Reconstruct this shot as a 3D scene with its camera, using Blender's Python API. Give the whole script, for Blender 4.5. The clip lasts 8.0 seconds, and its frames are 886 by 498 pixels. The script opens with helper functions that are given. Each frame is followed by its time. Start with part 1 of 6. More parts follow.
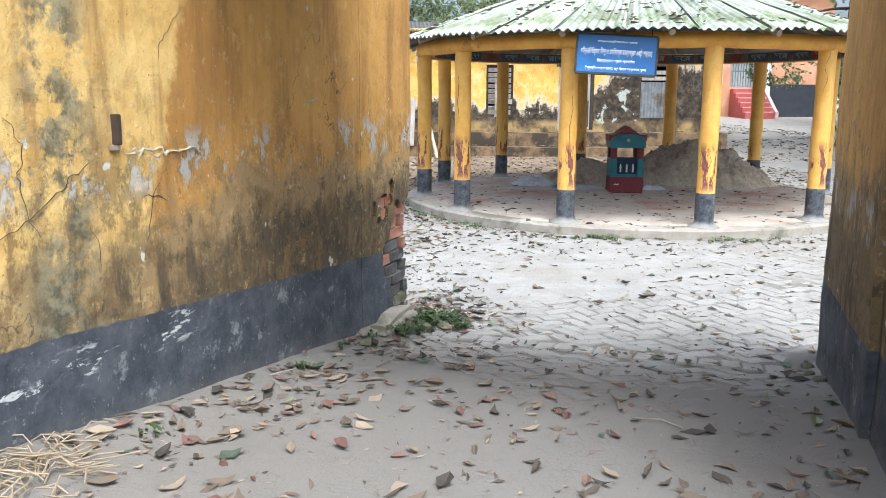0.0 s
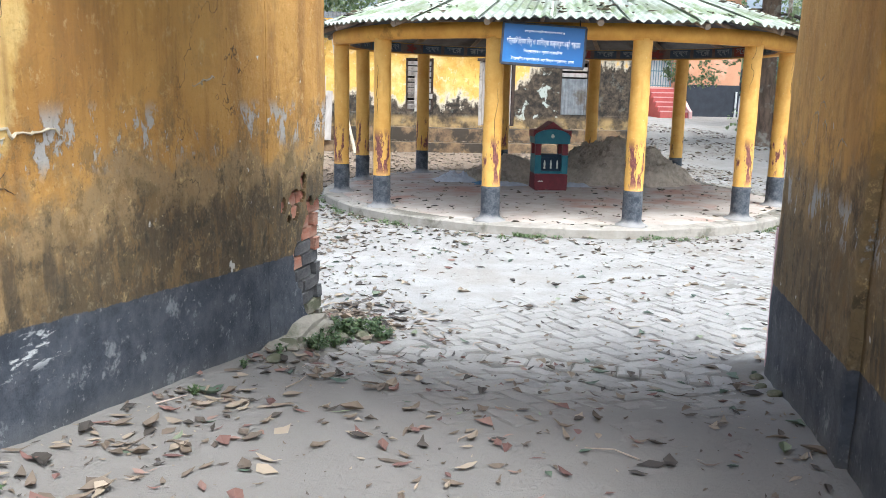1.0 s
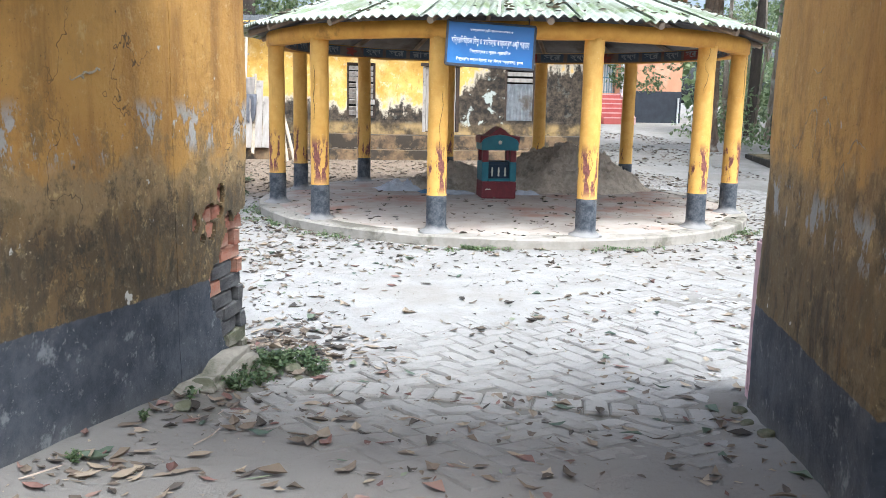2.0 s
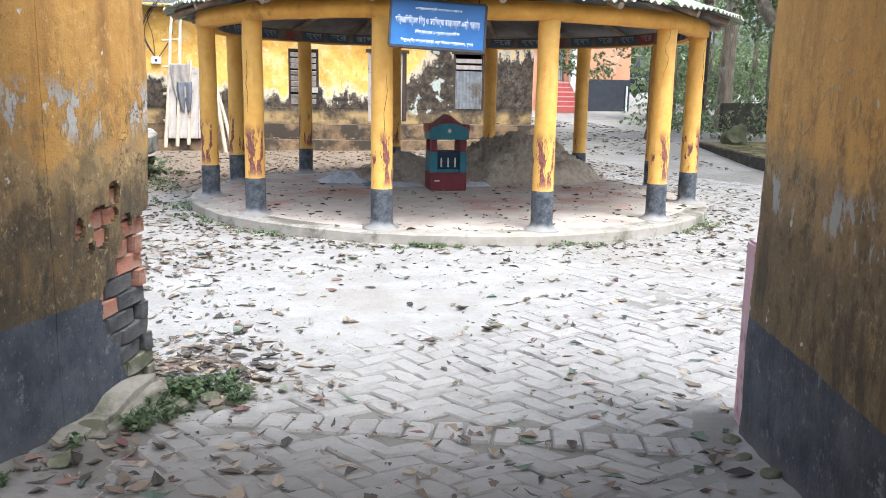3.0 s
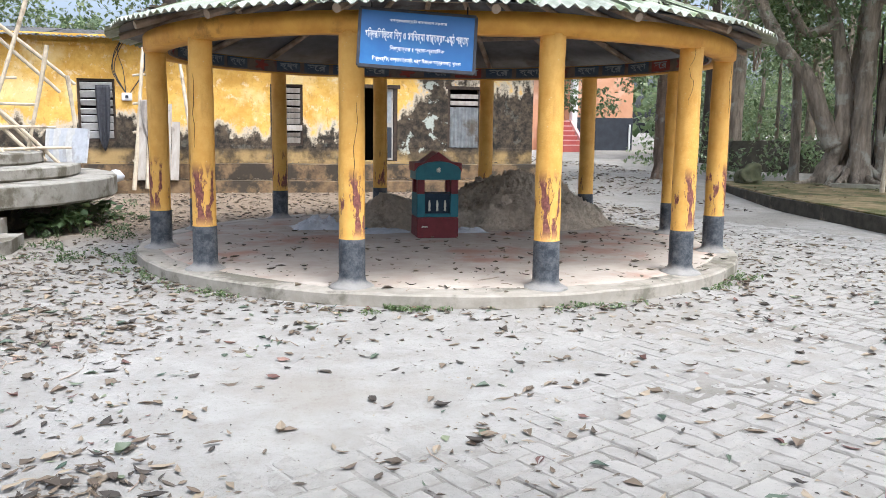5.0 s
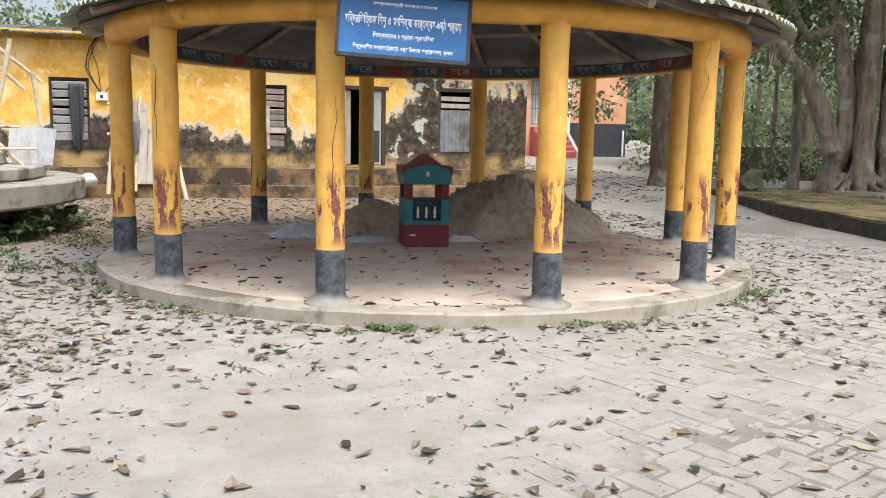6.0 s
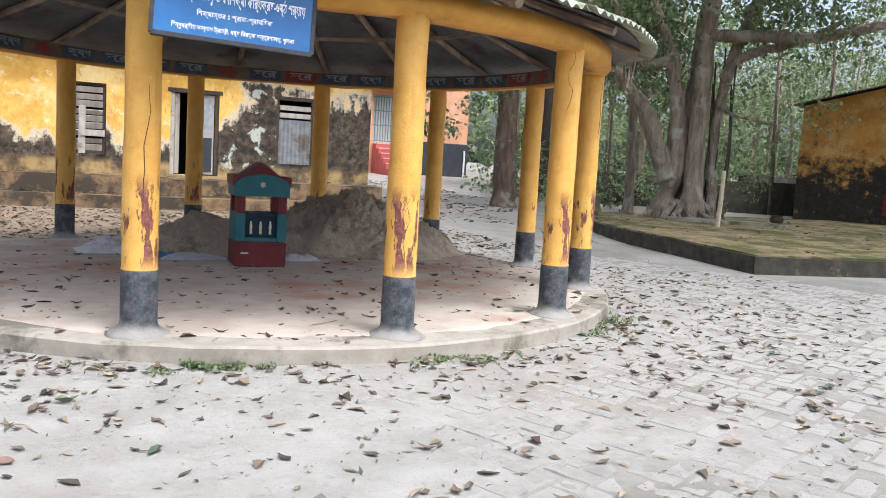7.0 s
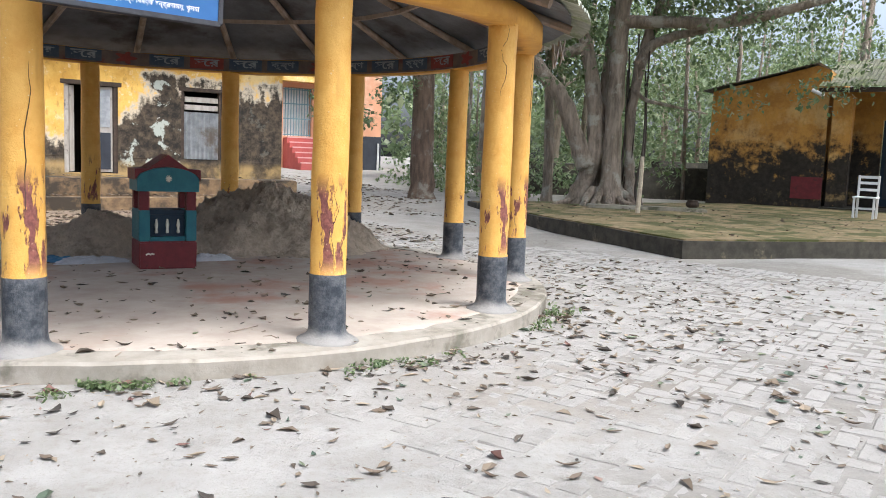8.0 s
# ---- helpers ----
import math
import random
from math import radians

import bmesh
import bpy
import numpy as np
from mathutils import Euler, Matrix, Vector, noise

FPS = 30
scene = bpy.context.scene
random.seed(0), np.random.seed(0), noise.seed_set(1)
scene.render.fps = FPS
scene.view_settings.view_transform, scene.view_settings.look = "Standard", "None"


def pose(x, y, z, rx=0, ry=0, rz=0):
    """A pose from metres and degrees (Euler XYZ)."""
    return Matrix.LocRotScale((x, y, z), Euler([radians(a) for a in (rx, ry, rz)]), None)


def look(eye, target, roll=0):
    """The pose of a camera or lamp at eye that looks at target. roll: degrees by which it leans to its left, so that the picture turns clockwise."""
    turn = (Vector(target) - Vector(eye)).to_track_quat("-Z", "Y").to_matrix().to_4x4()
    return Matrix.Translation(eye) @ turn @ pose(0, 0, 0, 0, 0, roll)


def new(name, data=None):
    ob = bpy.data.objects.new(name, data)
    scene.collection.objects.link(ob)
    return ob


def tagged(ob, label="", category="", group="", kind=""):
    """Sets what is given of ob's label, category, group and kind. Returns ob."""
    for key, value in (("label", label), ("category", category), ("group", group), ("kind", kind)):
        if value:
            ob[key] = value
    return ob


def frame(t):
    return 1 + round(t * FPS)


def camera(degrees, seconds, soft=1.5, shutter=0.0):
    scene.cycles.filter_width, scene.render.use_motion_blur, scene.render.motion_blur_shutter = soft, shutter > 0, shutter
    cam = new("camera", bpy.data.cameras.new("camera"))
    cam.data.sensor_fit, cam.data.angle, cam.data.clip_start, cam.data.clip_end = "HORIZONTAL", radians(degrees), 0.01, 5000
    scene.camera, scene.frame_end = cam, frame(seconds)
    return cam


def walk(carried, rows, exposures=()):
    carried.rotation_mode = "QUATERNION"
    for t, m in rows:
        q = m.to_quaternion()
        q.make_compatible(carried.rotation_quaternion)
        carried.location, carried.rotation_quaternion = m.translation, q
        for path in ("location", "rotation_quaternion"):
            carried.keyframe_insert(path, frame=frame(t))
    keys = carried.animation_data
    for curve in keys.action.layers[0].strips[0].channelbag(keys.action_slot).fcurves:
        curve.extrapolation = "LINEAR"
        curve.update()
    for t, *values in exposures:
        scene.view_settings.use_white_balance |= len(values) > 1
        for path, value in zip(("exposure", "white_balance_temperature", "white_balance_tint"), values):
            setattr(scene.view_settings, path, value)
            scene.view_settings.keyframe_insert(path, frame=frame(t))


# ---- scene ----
cam = camera(55.8, 8.0, soft=0.9)
PATH = [
    (0, (-0.385, 0.465, 1.701), (-0.304, 2.428, 1.328), 0.3),
    (0.5, (-0.384, 0.737, 1.647), (-0.209, 2.695, 1.279), 0.9),
    (1, (-0.366, 1.011, 1.629), (-0.091, 2.956, 1.251), 1.3),
    (1.5, (-0.37, 1.313, 1.634), (-0.017, 3.245, 1.261), 1.1),
    (1.7, (-0.336, 1.432, 1.612), (0.038, 3.363, 1.252), 1.1),
    (2.8, (-0.101, 2.134, 1.547), (0.396, 4.036, 1.179), 1.2),
    (3, (-0.086, 2.257, 1.535), (0.432, 4.151, 1.156), 1.1),
    (3.5, (0.089, 2.62, 1.527), (0.602, 4.516, 1.149), 1.1),
    (4, (0.179, 2.969, 1.485), (0.692, 4.866, 1.111), 1.3),
    (4.5, (0.31, 3.311, 1.489), (0.831, 5.214, 1.161), 1.0),
    (4.7, (0.381, 3.464, 1.466), (0.884, 5.376, 1.163), 0.8),
    (5.8, (0.566, 4.158, 1.405), (1.151, 6.052, 1.139), 1.0),
    (6, (0.64, 4.354, 1.375), (1.182, 6.26, 1.107), 1.1),
    (6.5, (0.762, 4.812, 1.326), (1.471, 6.668, 1.094), 2.5),
    (7, (0.867, 5.126, 1.303), (1.768, 6.899, 1.092), 3.4),
    (7.5, (0.871, 5.382, 1.27), (1.723, 7.177, 1.042), 2.1),
    (7.8, (0.931, 5.506, 1.244), (1.887, 7.249, 1.025), 1.9),
    (8, (1.001, 5.634, 1.234), (2.08, 7.305, 1.018), 2.2),
]
walk(cam, [(t, look(eye, target, roll)) for t, eye, target, roll in PATH],
     exposures=[(0.0, 1.52, 5600, 6), (1.7, 1.64, 5450, 6), (3.0, 1.68, 5600, 8), (4.5, 1.48, 5550, 8), (6.0, 1.26, 6200, 8), (6.5, 1.28, 6300, 8), (7.0, 1.34, 5800, 9), (8.0, 1.38, 5800, 9)])

# ---- daylight: a bright hazy sky with a soft sun from behind the gate, on the lane's east side ----
world = bpy.data.worlds.new("sky")
scene.world = world
world.use_nodes = True
_nt = world.node_tree
_sky = _nt.nodes.new("ShaderNodeTexSky")
_sky.sky_type = "NISHITA"
_sky.sun_disc = False
SUN_EL, SUN_AZ = 62.0, 158.0          # azimuth clockwise from +y
_sky.sun_elevation, _sky.sun_rotation = radians(SUN_EL), radians(SUN_AZ)
_sky.air_density, _sky.dust_density, _sky.ozone_density = 0.8, 7.0, 1.0
_haze = _nt.nodes.new("ShaderNodeHueSaturation")      # the blue is washed out by haze
_haze.inputs["Saturation"].default_value = 0.55
_nt.links.new(_sky.outputs[0], _haze.inputs["Color"])
_nt.links.new(_haze.outputs[0], _nt.nodes["Background"].inputs[0])
_nt.nodes["Background"].inputs[1].default_value = 0.15
sun = new("sun", bpy.data.lights.new("sun", "SUN"))
sun.data.energy, sun.data.angle, sun.data.color = 0.56, radians(16), (1.0, 0.965, 0.91)
_a, _e = radians(SUN_AZ), radians(SUN_EL)
sun.matrix_world = look((40 * math.sin(_a) * math.cos(_e), 40 * math.cos(_a) * math.cos(_e), 40 * math.sin(_e)), (0, 0, 0))

# ---- materials ----
class Nodes:
    """A small wrapper to write node materials in few lines."""

    def __init__(self, name, rough=0.85, metal=0.0, spec=0.3):
        self.m = bpy.data.materials.new(name)
        self.m.use_nodes = True
        self.t = self.m.node_tree
        self.b = self.t.nodes["Principled BSDF"]
        self.b.inputs["Roughness"].default_value = rough
        self.b.inputs["Metallic"].default_value = metal
        self.b.inputs["Specular IOR Level"].default_value = spec
        tc = self.t.nodes.new("ShaderNodeTexCoord")
        self.co = tc.outputs["Object"]
        self.sep = self.t.nodes.new("ShaderNodeSeparateXYZ")
        self.t.links.new(self.co, self.sep.inputs[0])

    def link(self, a, b):
        if isinstance(a, (int, float)):
            b.default_value = a
        elif isinstance(a, tuple):
            b.default_value = (*a, 1.0) if len(a) == 3 else a
        else:
            self.t.links.new(a, b)

    def noise(self, scale, detail=5.0, rough=0.6, stretch=None, kind="noise", offset=0.0):
        co = self.co
        if stretch or offset:
            mp = self.t.nodes.new("ShaderNodeMapping")
            self.t.links.new(co, mp.inputs[0])
            mp.inputs["Scale"].default_value = stretch or (1, 1, 1)
            mp.inputs["Location"].default_value = (offset, offset * 0.7, offset * 1.3)
            co = mp.outputs[0]
        if kind == "voronoi":
            n = self.t.nodes.new("ShaderNodeTexVoronoi")
            n.inputs["Scale"].default_value = scale
            self.t.links.new(co, n.inputs["Vector"])
            return n.outputs["Distance"]
        n = self.t.nodes.new("ShaderNodeTexNoise")
        n.inputs["Scale"].default_value, n.inputs["Detail"].default_value, n.inputs["Roughness"].default_value = scale, detail, rough
        self.t.links.new(co, n.inputs["Vector"])
        return n.outputs["Fac"]

    def random(self):
        return self.t.nodes.new("ShaderNodeObjectInfo").outputs["Random"]

    def island(self):
        return self.t.nodes.new("ShaderNodeNewGeometry").outputs["Random Per Island"]

    def math(self, op, a, b=0.0, clamp=False):
        n = self.t.nodes.new("ShaderNodeMath")
        n.operation, n.use_clamp = op, clamp
        self.link(a, n.inputs[0])
        self.link(b, n.inputs[1])
        return n.outputs[0]

    def step(self, v, lo, hi, a=0.0, b=1.0):
        """A soft step of v from a at lo to b at hi."""
        n = self.t.nodes.new("ShaderNodeMapRange")
        n.interpolation_type = "SMOOTHSTEP"
        self.link(v, n.inputs[0])
        for i, x in enumerate((lo, hi, a, b)):
            n.inputs[i + 1].default_value = x
        return n.outputs[0]

    def mix(self, f, a, b, kind="MIX"):
        n = self.t.nodes.new("ShaderNodeMix")
        n.data_type, n.blend_type = "RGBA", kind
        self.link(f, n.inputs[0])
        self.link(a, n.inputs[6])
        self.link(b, n.inputs[7])
        return n.outputs[2]

    def near(self, axis, centre, half, soft):
        """1 where a coordinate lies within half of centre."""
        d = self.math("ABSOLUTE", self.math("SUBTRACT", self.sep.outputs[axis], centre))
        return self.step(d, half, half + soft, 1.0, 0.0)

    def done(self, colour, bump=None, strength=0.4, dist=0.01, rough=None):
        self.link(colour, self.b.inputs["Base Color"])
        if rough is not None:
            self.link(rough, self.b.inputs["Roughness"])
        if bump is not None:
            n = self.t.nodes.new("ShaderNodeBump")
            n.inputs["Strength"].default_value, n.inputs["Distance"].default_value = strength, dist
            self.link(bump, n.inputs["Height"])
            self.t.links.new(n.outputs[0], self.b.inputs["Normal"])
        return self.m


def plain(name, c1, c2, scale=6.0, rough=0.85, bump=0.4, stain=None, stain_scale=1.5, stain_at=(0.52, 0.68), metal=0.0, stretch=None, rand=0.0, dist=0.01, spec=0.3):
    """Two-tone surface with fine grain and larger stains."""
    n = Nodes(name, rough, metal, spec)
    f = n.noise(scale, 6, 0.65, stretch)
    c = n.mix(n.step(f, 0.3, 0.7), c1, c2)
    if stain:
        c = n.mix(n.step(n.noise(stain_scale, 6, 0.65, offset=3.7), *stain_at), c, stain)
    if rand:
        r = n.math("ADD", n.math("MULTIPLY", n.random(), rand), 1 - rand / 2)
        c = n.mix(1.0, c, r, "MULTIPLY")
    return n.done(c, n.noise(scale * 4, 6, 0.7, stretch), bump, dist)


YELLOW, OCHRE, MOLD, GREYP = (0.66, 0.36, 0.05), (0.42, 0.20, 0.035), (0.035, 0.028, 0.018), (0.34, 0.35, 0.32)


def passage_plaster(name, flip, band0, band_slope):
    """Ochre lime wash over plaster, damp mould low down, chips, a tarred dado. Local x: across, y: along the passage."""
    n = Nodes(name, 0.85)
    s, z = n.sep.outputs[1], n.sep.outputs[2]
    big, mid, fine = n.noise(1.1, 6, 0.65), n.noise(4.5, 8, 0.7, offset=2.0), n.noise(28, 6, 0.7)
    runs = n.noise(3.2, 5, 0.6, stretch=(1, 2.4, 0.35), offset=5.0)
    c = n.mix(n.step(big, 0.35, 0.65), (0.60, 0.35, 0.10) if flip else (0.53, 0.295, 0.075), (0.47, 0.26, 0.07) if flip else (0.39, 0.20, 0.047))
    # daylight by the rear opening put into the colour: brighter wash, ragged plaster edge
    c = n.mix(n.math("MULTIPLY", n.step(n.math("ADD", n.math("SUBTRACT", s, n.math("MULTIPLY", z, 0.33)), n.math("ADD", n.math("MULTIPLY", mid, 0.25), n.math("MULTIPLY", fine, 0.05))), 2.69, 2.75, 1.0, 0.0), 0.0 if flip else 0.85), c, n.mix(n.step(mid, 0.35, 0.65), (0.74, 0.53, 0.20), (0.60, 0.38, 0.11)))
    c = n.mix(n.step(runs, 0.46, 0.72, 0.0, 0.35 if flip else 0.7), c, (0.24, 0.115, 0.035))
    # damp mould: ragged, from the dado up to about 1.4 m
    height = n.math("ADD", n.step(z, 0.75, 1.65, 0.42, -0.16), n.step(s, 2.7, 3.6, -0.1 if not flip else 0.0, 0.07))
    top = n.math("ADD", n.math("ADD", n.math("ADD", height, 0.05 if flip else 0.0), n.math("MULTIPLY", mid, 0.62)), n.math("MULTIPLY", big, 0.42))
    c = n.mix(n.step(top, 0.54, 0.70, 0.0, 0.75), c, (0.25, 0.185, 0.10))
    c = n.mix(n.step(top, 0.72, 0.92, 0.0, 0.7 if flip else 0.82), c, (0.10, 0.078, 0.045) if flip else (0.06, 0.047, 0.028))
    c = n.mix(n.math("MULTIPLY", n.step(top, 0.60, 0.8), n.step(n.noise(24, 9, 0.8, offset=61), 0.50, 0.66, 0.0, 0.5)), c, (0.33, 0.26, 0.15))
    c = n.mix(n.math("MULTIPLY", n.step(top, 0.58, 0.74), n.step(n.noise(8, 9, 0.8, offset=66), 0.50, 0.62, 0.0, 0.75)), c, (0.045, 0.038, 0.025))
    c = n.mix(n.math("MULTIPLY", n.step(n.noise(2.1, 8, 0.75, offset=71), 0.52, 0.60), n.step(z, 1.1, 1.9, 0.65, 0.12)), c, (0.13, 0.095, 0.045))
    c = n.mix(n.step(n.noise(11, 8, 0.78, offset=81), 0.56, 0.66, 0.0, 0.5), c, (0.62, 0.44, 0.19))
    c = n.mix(n.math("MULTIPLY", n.step(n.noise(6.5, 10, 0.82, stretch=(1, 1.2, 0.75), offset=101), 0.51, 0.58, 0.0, 0.75), n.step(z, 1.25, 1.75, 1.0, 0.25)), c, (0.19, 0.12, 0.05))
    # flaked patches of bare grey render in a row at about 1.45 m
    chip = n.math("MULTIPLY", n.near(2, 1.16 if flip else 1.42, 0.03 if flip else 0.05, 0.10), n.step(n.noise(5.0, 7, 0.72, stretch=(1, 1.3, 0.8), offset=9.0), 0.54, 0.575))
    c = n.mix(n.math("MULTIPLY", chip, 0.75), c, (0.42, 0.43, 0.42))
    c = n.mix(n.step(n.noise(9, 4, 0.5, offset=14), 0.70, 0.73), c, (0.55, 0.52, 0.45))
    # hairline cracks and pinholes
    hair = n.math("ABSOLUTE", n.math("SUBTRACT", n.noise(1.35, 5, 0.62, offset=44), 0.5))
    c = n.mix(n.math("MULTIPLY", n.step(hair, 0.0012, 0.0035, 0.2 if flip else 0.8, 0.0), n.step(n.noise(0.9, 2, 0.5, offset=52), 0.5, 0.56)), c, (0.07, 0.05, 0.03))
    c = n.mix(n.step(n.noise(70, 3, 0.6, offset=91), 0.66, 0.72, 0.0, 0.6), c, (0.09, 0.06, 0.03))
    c = n.mix(n.step(n.noise(42, 4, 0.6, offset=95), 0.68, 0.73, 0.0, 0.55), c, (0.62, 0.50, 0.30))
    if not flip:
        # old mouldy streak and white mortar scar near the rear opening
        c = n.mix(n.math("MULTIPLY", n.near(1, 2.52, 0.06, 0.16), n.step(n.noise(5, 7, 0.72, offset=21), 0.43, 0.55, 0.0, 0.85)), c, n.mix(n.step(n.noise(12, 5, 0.7, offset=24), 0.4, 0.6), (0.075, 0.075, 0.05), (0.24, 0.22, 0.14)))
    # black runs just over the dado
    c = n.mix(n.math("MULTIPLY", n.near(2, 0.90 if not flip else 0.82, 0.10, 0.2), n.step(n.noise(3.4, 5, 0.62, stretch=(1, 2.6, 0.7), offset=37), 0.50, 0.64, 0.0, 0.7)), c, (0.05, 0.042, 0.03))
    # dado
    edge = n.math("SUBTRACT", n.math("ADD", z, n.math("MULTIPLY", s, band_slope)), n.math("MULTIPLY", n.noise(14, 5, 0.6), 0.03))
    dado = n.step(edge, band0 - 0.004, band0 + 0.004, 1.0, 0.0)
    tar = n.mix(n.step(mid, 0.35, 0.7), (0.042, 0.048, 0.06), (0.10, 0.107, 0.12))
    tar = n.mix(n.step(n.noise(7, 7, 0.72, offset=31), 0.57, 0.68, 0.0, 0.7), tar, (0.28, 0.285, 0.285))
    tar = n.mix(n.step(n.math("ADD", z, n.math("MULTIPLY", s, 0.115)), 0.68, 0.90, 0.55, 0.0), tar, (0.17, 0.163, 0.145))
    scar = n.math("MULTIPLY", n.math("MULTIPLY", n.near(1, 2.65, 0.55, 0.3), n.near(2, 0.735, 0.03, 0.06)), n.step(n.noise(6, 8, 0.75, stretch=(1, 0.6, 2.2), offset=47), 0.57, 0.61, 0.0, 0.0 if flip else 0.9))
    tar = n.mix(scar, tar, (0.58, 0.58, 0.56))
    tar = n.mix(n.step(n.noise(34, 5, 0.75, offset=58), 0.60, 0.68, 0.0, 0.55), tar, (0.30, 0.30, 0.29))
    c = n.mix(dado, c, tar)
    h = n.math("ADD", n.math("MULTIPLY", mid, 0.6), n.math("MULTIPLY", fine, 0.4))
    return n.done(c, n.math("SUBTRACT", n.math("ADD", h, n.math("MULTIPLY", n.noise(9, 8, 0.75, offset=12), 0.5)), n.math("MULTIPLY", chip, 0.3)), 0.9, 0.025)


def old_yellow_wall(name, mould_top=1.75, seed=0.0):
    """Sun-bleached yellow wash over plaster with black mould and bare grey patches; world height on z."""
    n = Nodes(name, 0.9)
    x, z = n.sep.outputs[0], n.sep.outputs[2]
    big, mid, fine = n.noise(0.7, 7, 0.68, offset=seed), n.noise(2.6, 8, 0.7, offset=seed + 4), n.noise(16, 6, 0.7)
    # seed above 0 (veranda house): wash darkened, tree shade put into its colour
    c = n.mix(n.step(mid, 0.35, 0.65), (0.74, 0.46, 0.11) if seed == 0.0 else (0.52, 0.27, 0.06), (0.58, 0.32, 0.06) if seed == 0.0 else (0.36, 0.17, 0.04))
    c = n.mix(n.step(n.noise(1.3, 5, 0.6, offset=seed + 11), 0.50, 0.66, 0.0, 0.7 if seed == 0.0 else 0.3), c, (0.80, 0.62, 0.30))
    # scuffed wash: pale flakes, ochre smears and thin runs
    c = n.mix(n.step(n.noise(5.5, 9, 0.78, offset=seed + 61), 0.55, 0.63, 0.0, 0.6), c, (0.78, 0.66, 0.44) if seed == 0.0 else (0.40, 0.25, 0.09))
    c = n.mix(n.step(n.noise(9, 8, 0.75, stretch=(1.3, 1.3, 0.5), offset=seed + 71), 0.55, 0.65, 0.0, 0.6), c, (0.40, 0.21, 0.05))
    c = n.mix(n.step(n.noise(24, 6, 0.7, offset=seed + 77), 0.62, 0.70, 0.0, 0.6), c, (0.16, 0.11, 0.06))
    east = n.step(x, 4.1, 4.9, 0.0, 0.42) if seed == 0.0 else 0.0
    up = n.math("ADD", n.step(z, mould_top - 1.0, mould_top + 0.75, 0.30, -0.34), n.math("MULTIPLY", east, n.step(z, 2.5, 2.9, 1.0, 0.0)))
    rag = 0.5 if seed == 0.0 else 1.55
    drips = n.noise(2.0, 5, 0.6, stretch=(1.6, 1.6, 0.3), offset=seed + 50)
    top = n.math("ADD", n.math("ADD", up, n.math("MULTIPLY", mid, rag)), n.math("MULTIPLY", big, 0.6))
    top = n.math("ADD", top, n.math("MULTIPLY", n.math("SUBTRACT", drips, 0.5 if seed == 0.0 else 1.45), 0.4))
    c = n.mix(n.step(top, 0.56, 0.64, 0.0, 0.85 if seed == 0.0 else 0.25), c, (0.56, 0.50, 0.40) if seed == 0.0 else (0.30, 0.17, 0.06))
    soot = n.mix(n.step(n.noise(7, 7, 0.72, offset=seed + 27), 0.35, 0.7), (0.022, 0.019, 0.015), (0.115, 0.085, 0.055) if seed == 0 else (0.045, 0.036, 0.026))
    c = n.mix(n.step(top, 0.62, 0.70 if seed == 0.0 else 0.92), c, soot)
    bare = n.math("ADD", n.near(0, 4.95, 0.4, 0.25), 0.12) if seed == 0.0 else 0.4
    c = n.mix(n.math("MULTIPLY", n.math("MULTIPLY", bare, n.step(top, 0.6, 0.7)), n.step(n.noise(3.4, 6, 0.65, offset=seed + 8), 0.57 + 0.004 * seed, 0.63 + 0.004 * seed)), c, (0.40, 0.42, 0.36))
    c = n.mix(n.math("MULTIPLY", n.step(z, 0.85, 1.0, 1.0, 0.0), n.step(n.noise(1.6, 6, 0.6, offset=seed + 18), 0.42 + 0.005 * seed, 0.6 + 0.005 * seed, 0.1 if seed == 0 else 0.0, 0.9)), c, (0.40, 0.27, 0.11))
    return n.done(c, n.math("ADD", n.math("MULTIPLY", mid, 0.5), n.math("MULTIPLY", fine, 0.5)), 0.6, 0.02)


